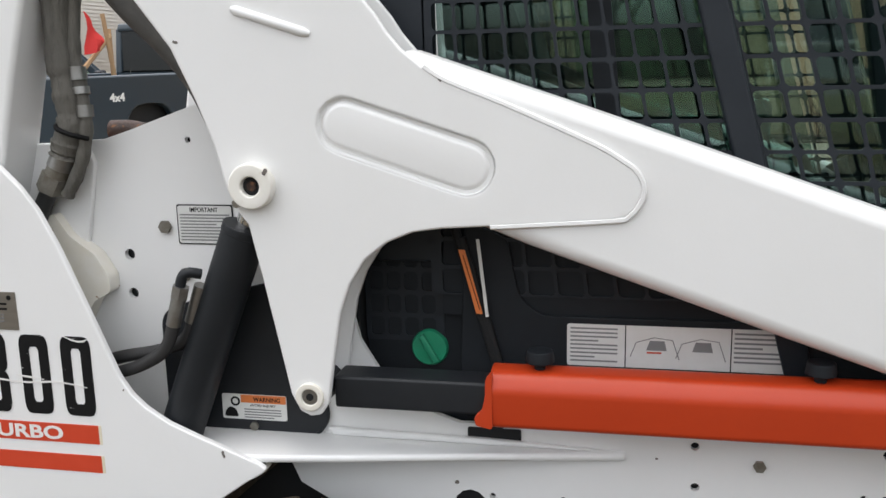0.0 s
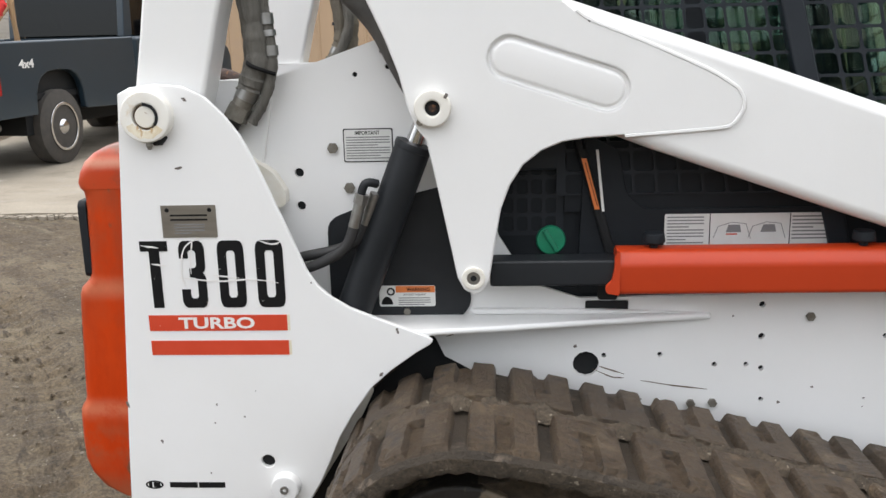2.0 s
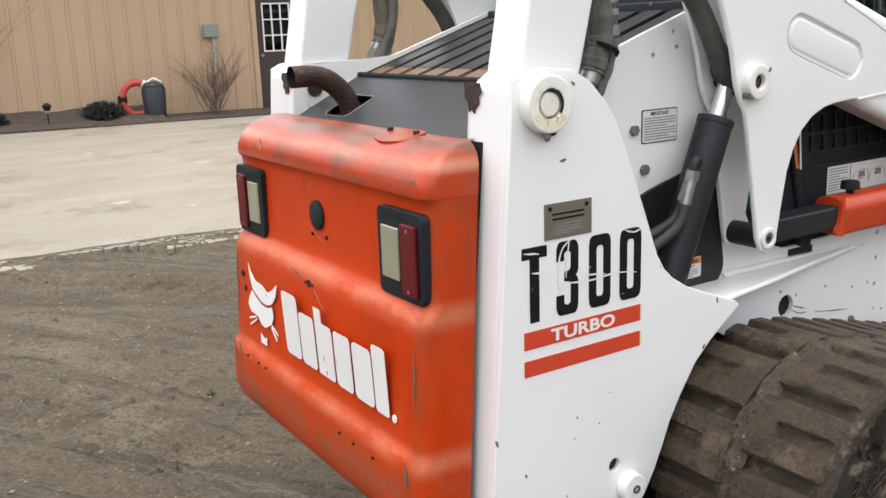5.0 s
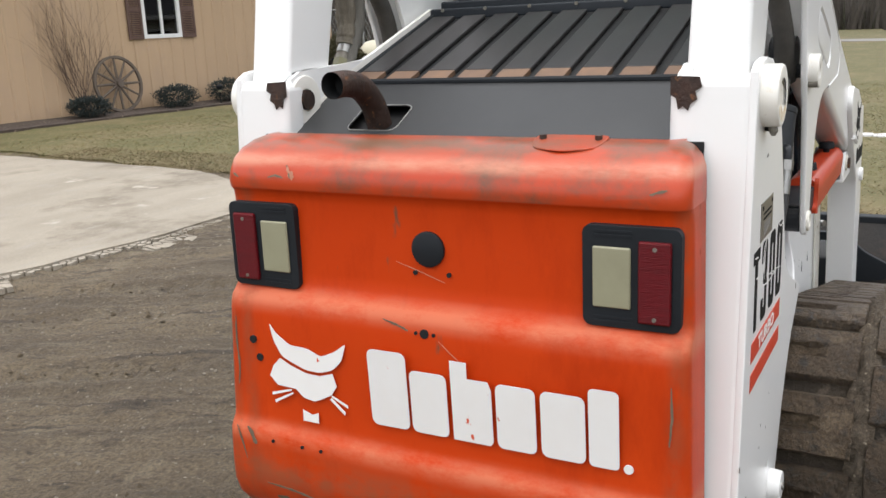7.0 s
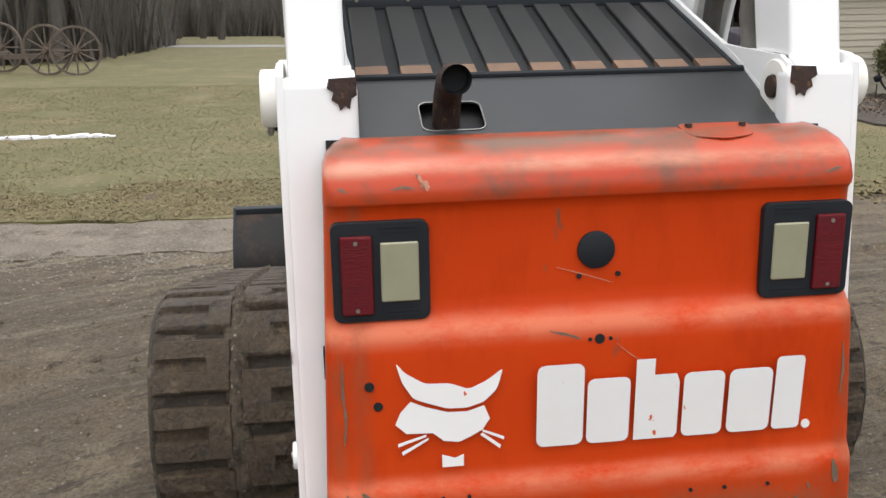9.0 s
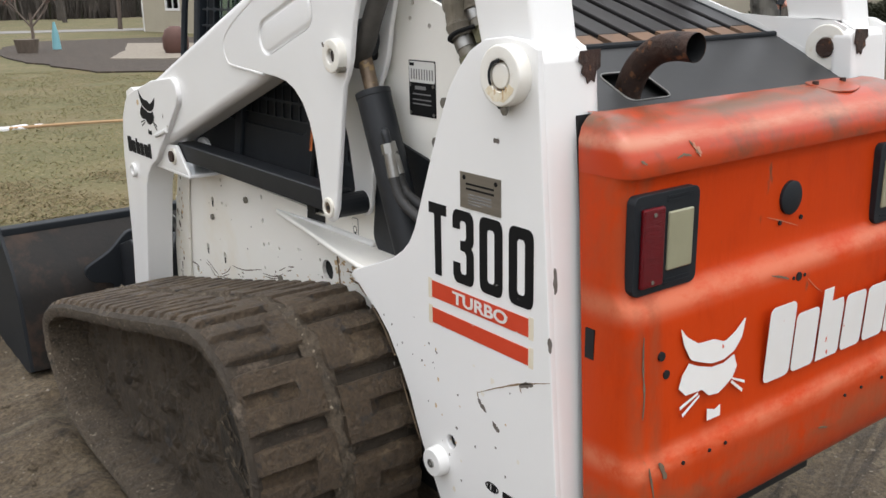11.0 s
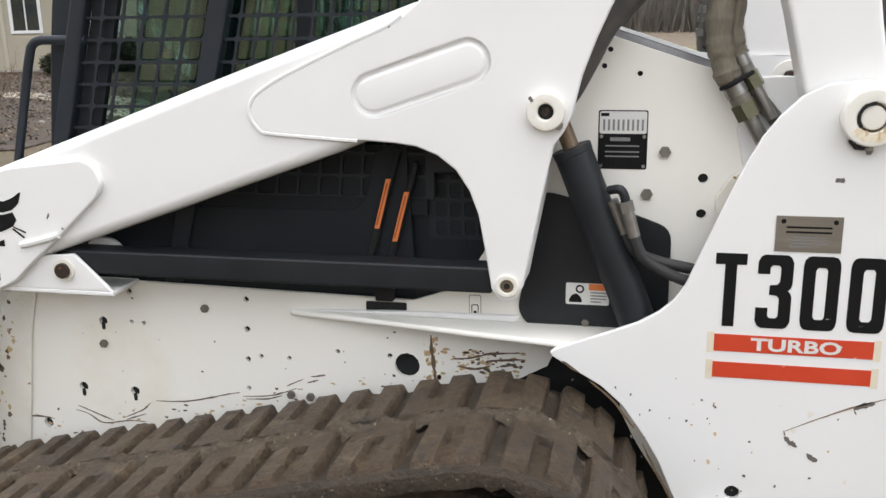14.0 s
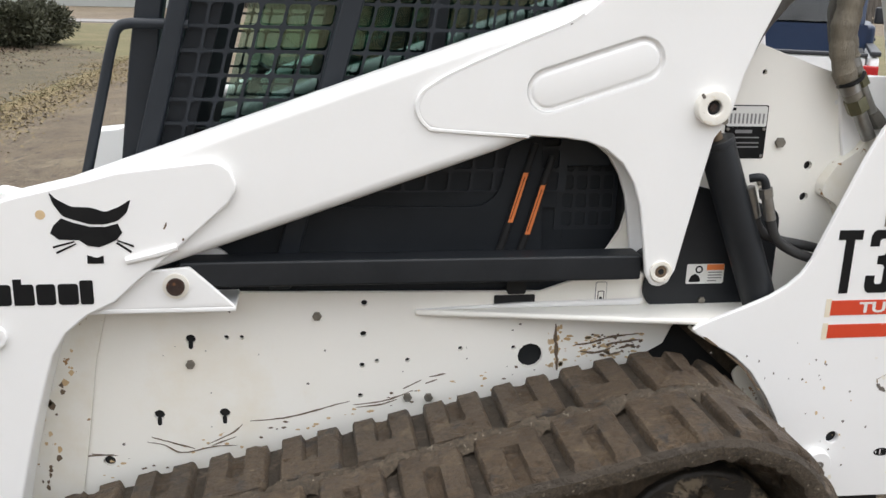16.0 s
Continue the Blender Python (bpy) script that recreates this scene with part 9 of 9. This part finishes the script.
bench = empty("stone_bench", (15.55, -8.15, gz(0, -8)), "low pile of grey stone with an arched block", "stones")
for i, (a, b, z0, z1) in enumerate(((-0.55, 0.55, 0, 0.10), (-0.50, 0.52, 0.10, 0.19))):
    part("slab", box(a, b, -0.2, 0.2, z0, z1), M_STONE, bench, local=True, bevel=0.02)
part("arch", tube(curve([(-0.30, 0, 0.18), (-0.26, 0, 0.50), (0, 0, 0.66), (0.26, 0, 0.50), (0.34, 0, 0.18)], 4), 0.07, 8), M_STONE, bench, local=True, smooth=True)
cover = bmesh.new()
bmesh.ops.create_uvsphere(cover, u_segments=24, v_segments=14, radius=1.0)
for v in cover.verts:
    n_ = noise.noise(v.co * 2.5)
    p_ = [math.copysign(abs(q) ** 0.45, q) for q in v.co]
    v.co = Vector((p_[0] * 1.05, p_[1] * 0.5, max(0, 0.50 + p_[2] * 0.50 * (1 - 0.12 * p_[0])))) * (1 + 0.10 * n_)
cv = thing("covered_grill", cover, M_TARP, "lumpy purple-grey cover over a grill", "grill", smooth=True)
cv.location = (28.7, -13.2, gz(0, -13))

# trees and woods
def bare_tree(name, place, h, r, seed, label, group="", levels=4, mat=M_BARK, spread=0.6, leaves=0):
    rng = random.Random(seed)
    e = empty(name, place, label, "tree", group)
    tr, br, vs, fs = bmesh.new(), bmesh.new(), [], []

    def grow(p, d, ln, rad, level, bm):
        q = p + d * ln
        mid = p.lerp(q, 0.5) + Vector((rng.uniform(-1, 1), rng.uniform(-1, 1), 0)) * ln * 0.06
        add_tube(bm, [p, mid, q], [rad, rad * 0.85, rad * 0.68], 7 if level >= levels else 4, False)
        if level <= 1 and leaves:
            for k in range(leaves):
                c = p.lerp(q, rng.uniform(0.2, 1)) + Vector((rng.uniform(-1, 1), rng.uniform(-1, 1), rng.uniform(-1, 1))) * 0.06
                n = len(vs)
                for o in ((0, 0), (0.05, 0.02), (0.01, -0.06)):
                    vs.append((c.x + o[0] * rng.uniform(0.5, 1.5), c.y + rng.uniform(-0.03, 0.03), c.z + o[1]))
                fs.append((n, n + 1, n + 2))
        if level > 0:
            for k in range(3 if level > 1 else 2):
                nd = (d + Vector((rng.uniform(-1, 1), rng.uniform(-1, 1), rng.uniform(-0.2, 0.6))) * spread).normalized()
                grow(p.lerp(q, rng.uniform(0.55, 1.0)), nd, ln * rng.uniform(0.55, 0.8), rad * 0.52, level - 1, br)
    grow(Vector((0, 0, -0.1)), Vector((rng.uniform(-0.05, 0.05), rng.uniform(-0.05, 0.05), 1)).normalized(), h * 0.36, r, levels, tr)
    part("trunk", tr, mat, e, local=True, smooth=True)
    part("branches", br, mat, e, local=True)
    if fs:
        me = bpy.data.meshes.new("leaves")
        me.from_pydata(vs, [], fs)
        me.materials.append(M_REDLEAF)
        o = new("leaves", me)
        o.parent = e
    return e


M_FARBARK = surf("far_grey_bark", (0.085, 0.073, 0.062), (0.055, 0.047, 0.040), 3, 0.9)
kinds = [bare_tree("bare_tree", (60 + 7 * k, 30, 0), 11 + k, 0.16 + 0.03 * k, 100 + k, "leafless tree in the wood", "trees of the wood", mat=M_FARBARK) for k in range(4)]
rng = random.Random(77)
spots = []
for k in range(150):
    x = rng.uniform(31, 70)
    spots.append((x, rng.uniform(8, 46) if x < 60 else rng.uniform(-12, 46)))
spots += [(rng.uniform(20, 31), rng.uniform(21, 40)) for k in range(26)]
spots += [(rng.uniform(-50, 70), rng.uniform(-95, -72)) for k in range(60)]
spots += [(rng.uniform(60, 92), rng.uniform(-45, -12)) for k in range(40)]
for k, (x, y) in enumerate(spots):
    copy_thing(kinds[k % 4], Matrix.Translation((x, y, gz(x, y) if math.hypot(x, y) < 70 else -0.3)) @ Matrix.Rotation(rng.uniform(0, 6.28), 4, "Z"))
# brush under the trees
def brush(name, zones, count, seed, mat, label, hmin, hmax):
    rng = random.Random(seed)
    vs, fs = [], []
    for k in range(count):
        x0, x1, y0, y1 = zones[k % len(zones)]
        x, y = rng.uniform(x0, x1), rng.uniform(y0, y1)
        z = gz(x, y) - 0.05 if math.hypot(x, y) < 70 else -0.4
        h, a = rng.uniform(hmin, hmax), rng.uniform(0, 6.28)
        w = h * rng.uniform(0.010, 0.05)
        lx, ly = rng.uniform(-0.3, 0.3) * h, rng.uniform(-0.3, 0.3) * h
        n = len(vs)
        vs += [(x - w * math.cos(a), y - w * math.sin(a), z), (x + w * math.cos(a), y + w * math.sin(a), z), (x + lx, y + ly, z + h)]
        fs.append((n, n + 1, n + 2))
    me = bpy.data.meshes.new(name)
    me.from_pydata(vs, [], fs)
    me.materials.append(mat)
    return tagged(new(name, me), label, "brush", kind="stuff")


ZONES = [(32, 52, 8, 46), (30, 40, 10, 42), (70, 86, -12, 30), (22, 31, 22, 38), (-50, 70, -92, -72), (76, 92, -45, -12), (-30, 16, 25, 36)]
brush("underbrush", ZONES, 60000, 81, M_WOODS, "tangled brown brush under the trees", 0.8, 4.5)
brush("dark_underbrush", ZONES, 6000, 82, M_EVER, "dark evergreen brush in the wood", 0.8, 3.6)
back = []
for nm, pts in (("wood_backdrop", [(78, 60), (60, 52), (40, 50), (18, 48), (-8, 40), (-60, 44)]), ("wood_backdrop_far", [(96, 40), (98, 0), (96, -50), (76, -102), (0, -104), (-80, -100)])):
    bm = bmesh.new()
    rows = []
    for p in curve([(a, b, 0) for a, b in pts], 16):
        rows.append([bm.verts.new((p.x, p.y, z)) for z in (-1.0, 5 + 2.5 * noise.noise((p.x * 0.2, p.y * 0.2, 0)) + noise.noise((p.x, p.y, 4)))])
    for a, b in zip(rows, rows[1:]):
        bm.faces.new((a[0], b[0], b[1], a[1]))
    tagged(part(nm, bm, M_DARKWOODS if nm == "wood_backdrop" else M_WOODS), "distant brown woodland", "woods", kind="structure")

# propane tank and wire pen
tank = empty("propane_tank", (23.7, 14.0, gz(0, 14) - 0.22), "cream propane tank on short legs", "tank")
tank.rotation_euler = (0, 0, radians(103))
tk = bmesh.new()
add_tube(tk, [(-1.62, 0, 0.8), (-1.55, 0, 0.8), (-1.38, 0, 0.8), (-1.15, 0, 0.8), (1.15, 0, 0.8), (1.38, 0, 0.8), (1.55, 0, 0.8), (1.62, 0, 0.8)], [0.08, 0.29, 0.45, 0.5, 0.5, 0.45, 0.29, 0.08], 28)
part("shell", tk, M_TANK, tank, local=True, smooth=True)
part("valve_dome", tube([(0, 0, 1.27), (0, 0, 1.46), (0, 0, 1.50)], [0.22, 0.20, 0.10], 16), M_TANK, tank, local=True, smooth=True)
for x in (-1.0, 1.0):
    part("leg", box(x - 0.12, x + 0.12, -0.35, 0.35, 0, 0.36), M_STONE, tank, local=True)
pen = empty("wire_pen", (24.6, 11.6, gz(0, 12)), "galvanised chain-link pen behind the tank", "fence")
pen.rotation_euler = (0, 0, radians(95))
for k in range(5):
    part("fence_post", tube([(k * 2.2, 0, 0), (k * 2.2, 0, 2.1)], 0.035, 8), M_WIRE, pen, local=True)
part("top_rail", tube([(0, 0, 2.1), (8.8, 0, 2.1)], 0.028, 8), M_WIRE, pen, local=True)
part("side_rail", tube([(0, 0, 2.1), (0, 2.4, 2.1)], 0.028, 8), M_WIRE, pen, local=True)
part("fence_post", tube([(0, 2.4, 0), (0, 2.4, 2.1)], 0.035, 8), M_WIRE, pen, local=True)
wm = bmesh.new()
for k in range(64):
    x = k * 0.1375
    add_tube(wm, [(x, 0, 0.05), (min(8.8, x + 1.0), 0, 2.05)], 0.004, 3, False)
    add_tube(wm, [(x, 0, 2.05), (min(8.8, x + 1.0), 0, 0.05)], 0.004, 3, False)
part("chain_link", wm, M_WIRE, pen, local=True)
# old wheels and a blue-wrapped frame out on the lawn
for k, (x, y, r, a) in enumerate(((28.4, 11.1, 0.72, 80), (26.4, 9.4, 0.70, 70), (24.6, 7.7, 0.68, 75), (24.4, 6.9, 0.66, 100))):
    wagon_wheel((x, y, gz(x, y)), r, a, group="old wheels on the lawn")
cart = empty("cart_axle", (25.4, 8.5, gz(0, 8)), "weathered wooden cart frame between the wheels", "cart")
part("beam", box(-0.08, 0.08, -1.0, 1.0, 0.42, 0.56), M_WOOD, cart, local=True)
part("beam", box(-0.5, 0.5, 0.6, 0.75, 0.5, 0.62), M_WOOD, cart, local=True)
tri = empty("blue_wrapped_frame", (24.2, 10.15, gz(0, 9)), "pole tripod with a bright blue tarp bundle", "frame")
for a in (0, 2.1, 4.2):
    part("pole", tube([(0.45 * math.cos(a), 0.45 * math.sin(a), 0), (0, 0, 1.35)], 0.03, 6), M_LUMBER, tri, local=True)
bb = bmesh.new()
bmesh.ops.create_icosphere(bb, subdivisions=3, radius=0.34)
for v in bb.verts:
    v.co = v.co * (1 + 0.35 * noise.noise(v.co * 4)) + Vector((0, 0, 1.48))
part("tarp", bb, M_BLUET, tri, local=True, smooth=True)
log = empty("pale_pole", (18.0, 7.3, gz(0, 7)), "pale pole lying on the lawn", "pole")
part("pole", tube([(-0.9, 0, 0.05), (0.9, 0.05, 0.05)], 0.04, 8), M_LUMBER, log, local=True)
twigpole = empty("pale_stick", (10.6, -1.6, gz(0, -2)), "long pale stick lying on the lawn", "stick")
part("stick", tube(curve([(0.3, 1.0, 0.05), (0.1, 0.2, 0.06), (-0.2, -0.9, 0.05)], 4), 0.02, 6), M_LUMBER, twigpole, local=True)

# garden in the lawn
bare_tree("garden_tree", (45, -13, gz(0, -13)), 6.5, 0.12, 140, "small leafless tree in the garden bed", levels=4)
bare_tree("lawn_tree", (29.1, -1.9, gz(0, -2)), 9.0, 0.17, 149, "slender leafless tree on the lawn", levels=4)
bare_tree("weeping_tree", (27.3, -4.8, gz(0, -5)), 3.4, 0.055, 141, "small tree with withered red leaves", levels=4, spread=0.9, leaves=5)
pot = empty("tub_planter", (27.0, -4.6, gz(0, -5)), "weathered wooden tub planter", "planter")
part("tub", tube([(0, 0, 0), (0, 0, 0.42)], [0.26, 0.33], 16), M_WOOD, pot, local=True)
parasol = empty("folded_parasol", (28.2, -5.7, gz(0, -6)), "small pale blue folded garden figure", "ornament")
part("cloth", tube([(0, 0, 0), (0, 0, 0.45), (0, 0, 0.85)], [0.13, 0.10, 0.03], 10), M_CYAN, parasol, local=True, smooth=True)
jar = empty("terracotta_jar", (23.7, -7.65, gz(0, -7)), "large dark terracotta jar", "jar")
part("body", tube([(0, 0, 0), (0, 0, 0.18), (0, 0, 0.45), (0, 0, 0.66), (0, 0, 0.76)], [0.26, 0.34, 0.35, 0.27, 0.12], 22), M_TERRA, jar, local=True, smooth=True)
chair = empty("garden_bench", (43.5, -14.2, gz(0, -14)), "weathered wooden garden bench", "bench")
for k in range(4):
    part("slat", box(-0.5, 0.5, -0.2 + k * 0.11, -0.11 + k * 0.11, 0.42, 0.45), M_WOOD, chair, local=True)
for x in (-0.45, 0.45):
    part("leg", box(x - 0.03, x + 0.03, -0.2, -0.14, 0, 0.43), M_WOOD, chair, local=True)
    part("leg", box(x - 0.03, x + 0.03, 0.16, 0.22, 0, 0.85), M_WOOD, chair, local=True)
part("back", box(-0.5, 0.5, 0.17, 0.21, 0.6, 0.85), M_WOOD, chair, local=True)

# front garden by the house
M_OLDBARK = surf("furrowed_grey_bark", (0.155, 0.135, 0.115), (0.085, 0.072, 0.060), 7, 0.9, stretch=(1, 1, 0.16), bump=1.0, bump_scale=6, bump_depth=0.12, fine=(0.045, 0.038, 0.031), fine_scale=9, fine_edge=0.52, fine_soft=0.10)
bare_tree("big_tree", (15.16, -23.95, gz(0, -24)), 16, 0.98, 150, "old broad grey tree with furrowed bark", levels=4, mat=M_OLDBARK)
for k, (x, y, r) in enumerate(((15.9, -28.0, 0.95), (14.6, -28.2, 1.0), (13.4, -28.4, 1.0), (19.2, -24.5, 0.6), (9.75, -24.4, 1.0), (9.55, -26.4, 1.05), (18.0, -26.6, 0.9))):
    leafy("dark_hedge", (x, y, gz(x, y)), r, r * 0.62, 5000, 160 + k, M_EVER, "dark evergreen foundation shrub", "shrub", 0.10, "shrubs by the house")
post = empty("ribboned_stake", (10.2, -15.1, gz(0, -15)), "dark garden stake with a faded pink cloth bow", "stake")
part("stake", tube([(0, 0, 0), (-0.03, 0, 1.33)], 0.022, 8), M_DARK, post, local=True)
for k, (dx, dy, ln) in enumerate(((0.30, 0.05, 0.50), (0.46, 0.10, 0.52))):
    part("ribbon_tail", plate([(-0.045, 0.0), (0.045, 0.0), (dx + 0.06, -ln), (dx, -ln + 0.03), (dx - 0.05, -ln)], -0.004 + 0.02 * k, 0.004 + 0.02 * k, m=Matrix.Translation((-0.03, -0.02 - 0.02 * k, 1.24))), M_PINK, post, "faded pink ribbon tail", local=True)
part("bow", tube([(-0.16, -0.02, 1.30), (-0.06, -0.03, 1.24), (0.04, -0.03, 1.24), (0.13, -0.02, 1.31)], [0.07, 0.02, 0.02, 0.07], 8), M_PINK, post, "faded pink bow", local=True, smooth=True)
part("cap", tube([(-0.03, 0, 1.28), (-0.03, 0, 1.44)], [0.10, 0.04], 10), M_DARK, post, local=True)
copy_thing(post, Matrix.Translation((10.64, -12.34, gz(0, -12))))
rk = bmesh.new()
rng = random.Random(5)
for k in range(26):
    x, y, r = rng.uniform(9.4, 15.0), rng.uniform(-20, -8.4), rng.uniform(0.04, 0.13)
    b0 = len(rk.verts)
    got = bmesh.ops.create_icosphere(rk, subdivisions=1, radius=r)
    for v in got["verts"]:
        v.co = Vector((v.co.x * 1.2 + x, v.co.y + y, v.co.z * 0.7 + gz(x, y) + 0.07))
thing("garden_stones", rk, M_STONE, "pale stones scattered over the bed", "stones", kind="stuff")
for seed, count, leaf_mat, what in ((6, 30000, surf("dead_leaf", (0.078, 0.052, 0.031), (0.044, 0.030, 0.019), 3, 0.85), "brown fallen leaves over the bed"), (7, 9000, surf("pale_dead_leaf", (0.19, 0.145, 0.088), (0.13, 0.098, 0.058), 3, 0.85), "pale straw and leaves over the bed")):
    rng = random.Random(seed)
    vs, fs = [], []
    for k in range(count):
        x, y = rng.uniform(7.2 if k % 5 == 0 else 9.0, 22), rng.uniform(-25, -7.6)
        if noise.noise((x * 0.7, y * 0.7, seed)) < rng.uniform(-0.7, 0.3):
            continue
        z = gz(x, y) + 0.055 + rng.uniform(0, 0.04)
        a, r, n = rng.uniform(0, 6.28), rng.uniform(0.012, 0.042), len(vs)
        vs += [(x + r * math.cos(a + b), y + r * math.sin(a + b), z + h) for b, h in ((0, 0), (2, 0.02), (4, -0.01))]
        fs.append((n, n + 1, n + 2))
    lm = bpy.data.meshes.new("fallen_leaves")
    lm.from_pydata(vs, [], fs)
    lm.materials.append(leaf_mat)
    tagged(new("fallen_leaves", lm), what, "leaves", kind="stuff")
rng = random.Random(9)
vs, fs = [], []
for k in range(9000):
    y = -22 + 18 * rng.random() ** 0.7
    x = 5.72 + (0.35 if y < -18 else 0.0) + 0.3 * noise.noise((y * 0.5, 1.0, 0)) + rng.gauss(0, 0.32)
    z = gz(x, y) + (0.022 if x > 5.6 else 0.008)
    a, r, n = rng.uniform(0, 6.28), rng.uniform(0.008, 0.034), len(vs)
    vs += [(x + r * math.cos(a + b), y + r * math.sin(a + b), z + h) for b, h in ((0, 0), (2, 0.022), (4, 0.004))]
    fs.append((n, n + 1, n + 2))
lm = bpy.data.meshes.new("edge_litter")
lm.from_pydata(vs, [], fs)
lm.materials.append(M_STRAW)
tagged(new("edge_litter", lm), "dry straw and leaves along the drive", "leaves", kind="stuff")
M_YEW = surf("yellow_green_leaf", (0.125, 0.115, 0.042), (0.075, 0.078, 0.030), 4, 0.8)
bush = leafy("garden_bush", (14.0, -9.8, gz(0, -10)), 0.34, 0.33, 2600, 181, M_YEW, "small yellow-green bush on a thin stem by the shed", "bush", 0.05)
for o in bush.children:
    if o.name.startswith("crown"):
        o.location = (-0.08, 0.06, 0.42)
part("bare_stem", tube(curve([(0, 0, -0.05), (-0.01, 0.01, 0.35), (-0.06, 0.05, 0.75)], 4), 0.016, 6), M_BARK, bush, local=True)
part("bare_stem", tube(curve([(0.02, -0.02, -0.05), (0.05, -0.08, 0.3), (0.02, -0.12, 0.7)], 4), 0.012, 6), M_BARK, bush, local=True)
M_IRON = surf("rusted_black_iron", (0.030, 0.024, 0.020), (0.050, 0.036, 0.027), 12, 0.7)
garden_wheel((14.52, -10.40, gz(0, -11)), 0.66, 93)
garden_wheel((14.45, -12.02, gz(0, -12)), 0.40, 93)
path_lamp((13.9, -9.41, gz(0, -9) + 0.05))
twiggy("withered_shrub", (14.3, -13.0, gz(0, -13)), 0.75, 0.5, 22, 183, "withered grey-brown shrub against the shed", "bush", thick=0.009)
leafy("withered_bush", (14.3, -13.05, gz(0, -13)), 0.30, 0.40, 1300, 184, surf("withered_leaf", (0.085, 0.072, 0.055), (0.05, 0.043, 0.034), 5, 0.85), "withered brown shrub against the shed", "bush", 0.05)
twiggy("bare_shrub", (12.4, -11.6, gz(0, -12)), 0.8, 1.1, 9, 185, "bare arching twigs in the leaf litter", "bush", thick=0.010)
twiggy("bare_shrub", (13.2, -13.4, gz(0, -13)), 1.0, 0.8, 10, 186, "bare arching twigs in the leaf litter", "bush", thick=0.010)
leafy("dark_hedge", (23.6, -24.4, gz(0, -24)), 0.62, 0.40, 3000, 187, M_EVER, "dark evergreen foundation shrub", "shrub", 0.10, "shrubs by the house")
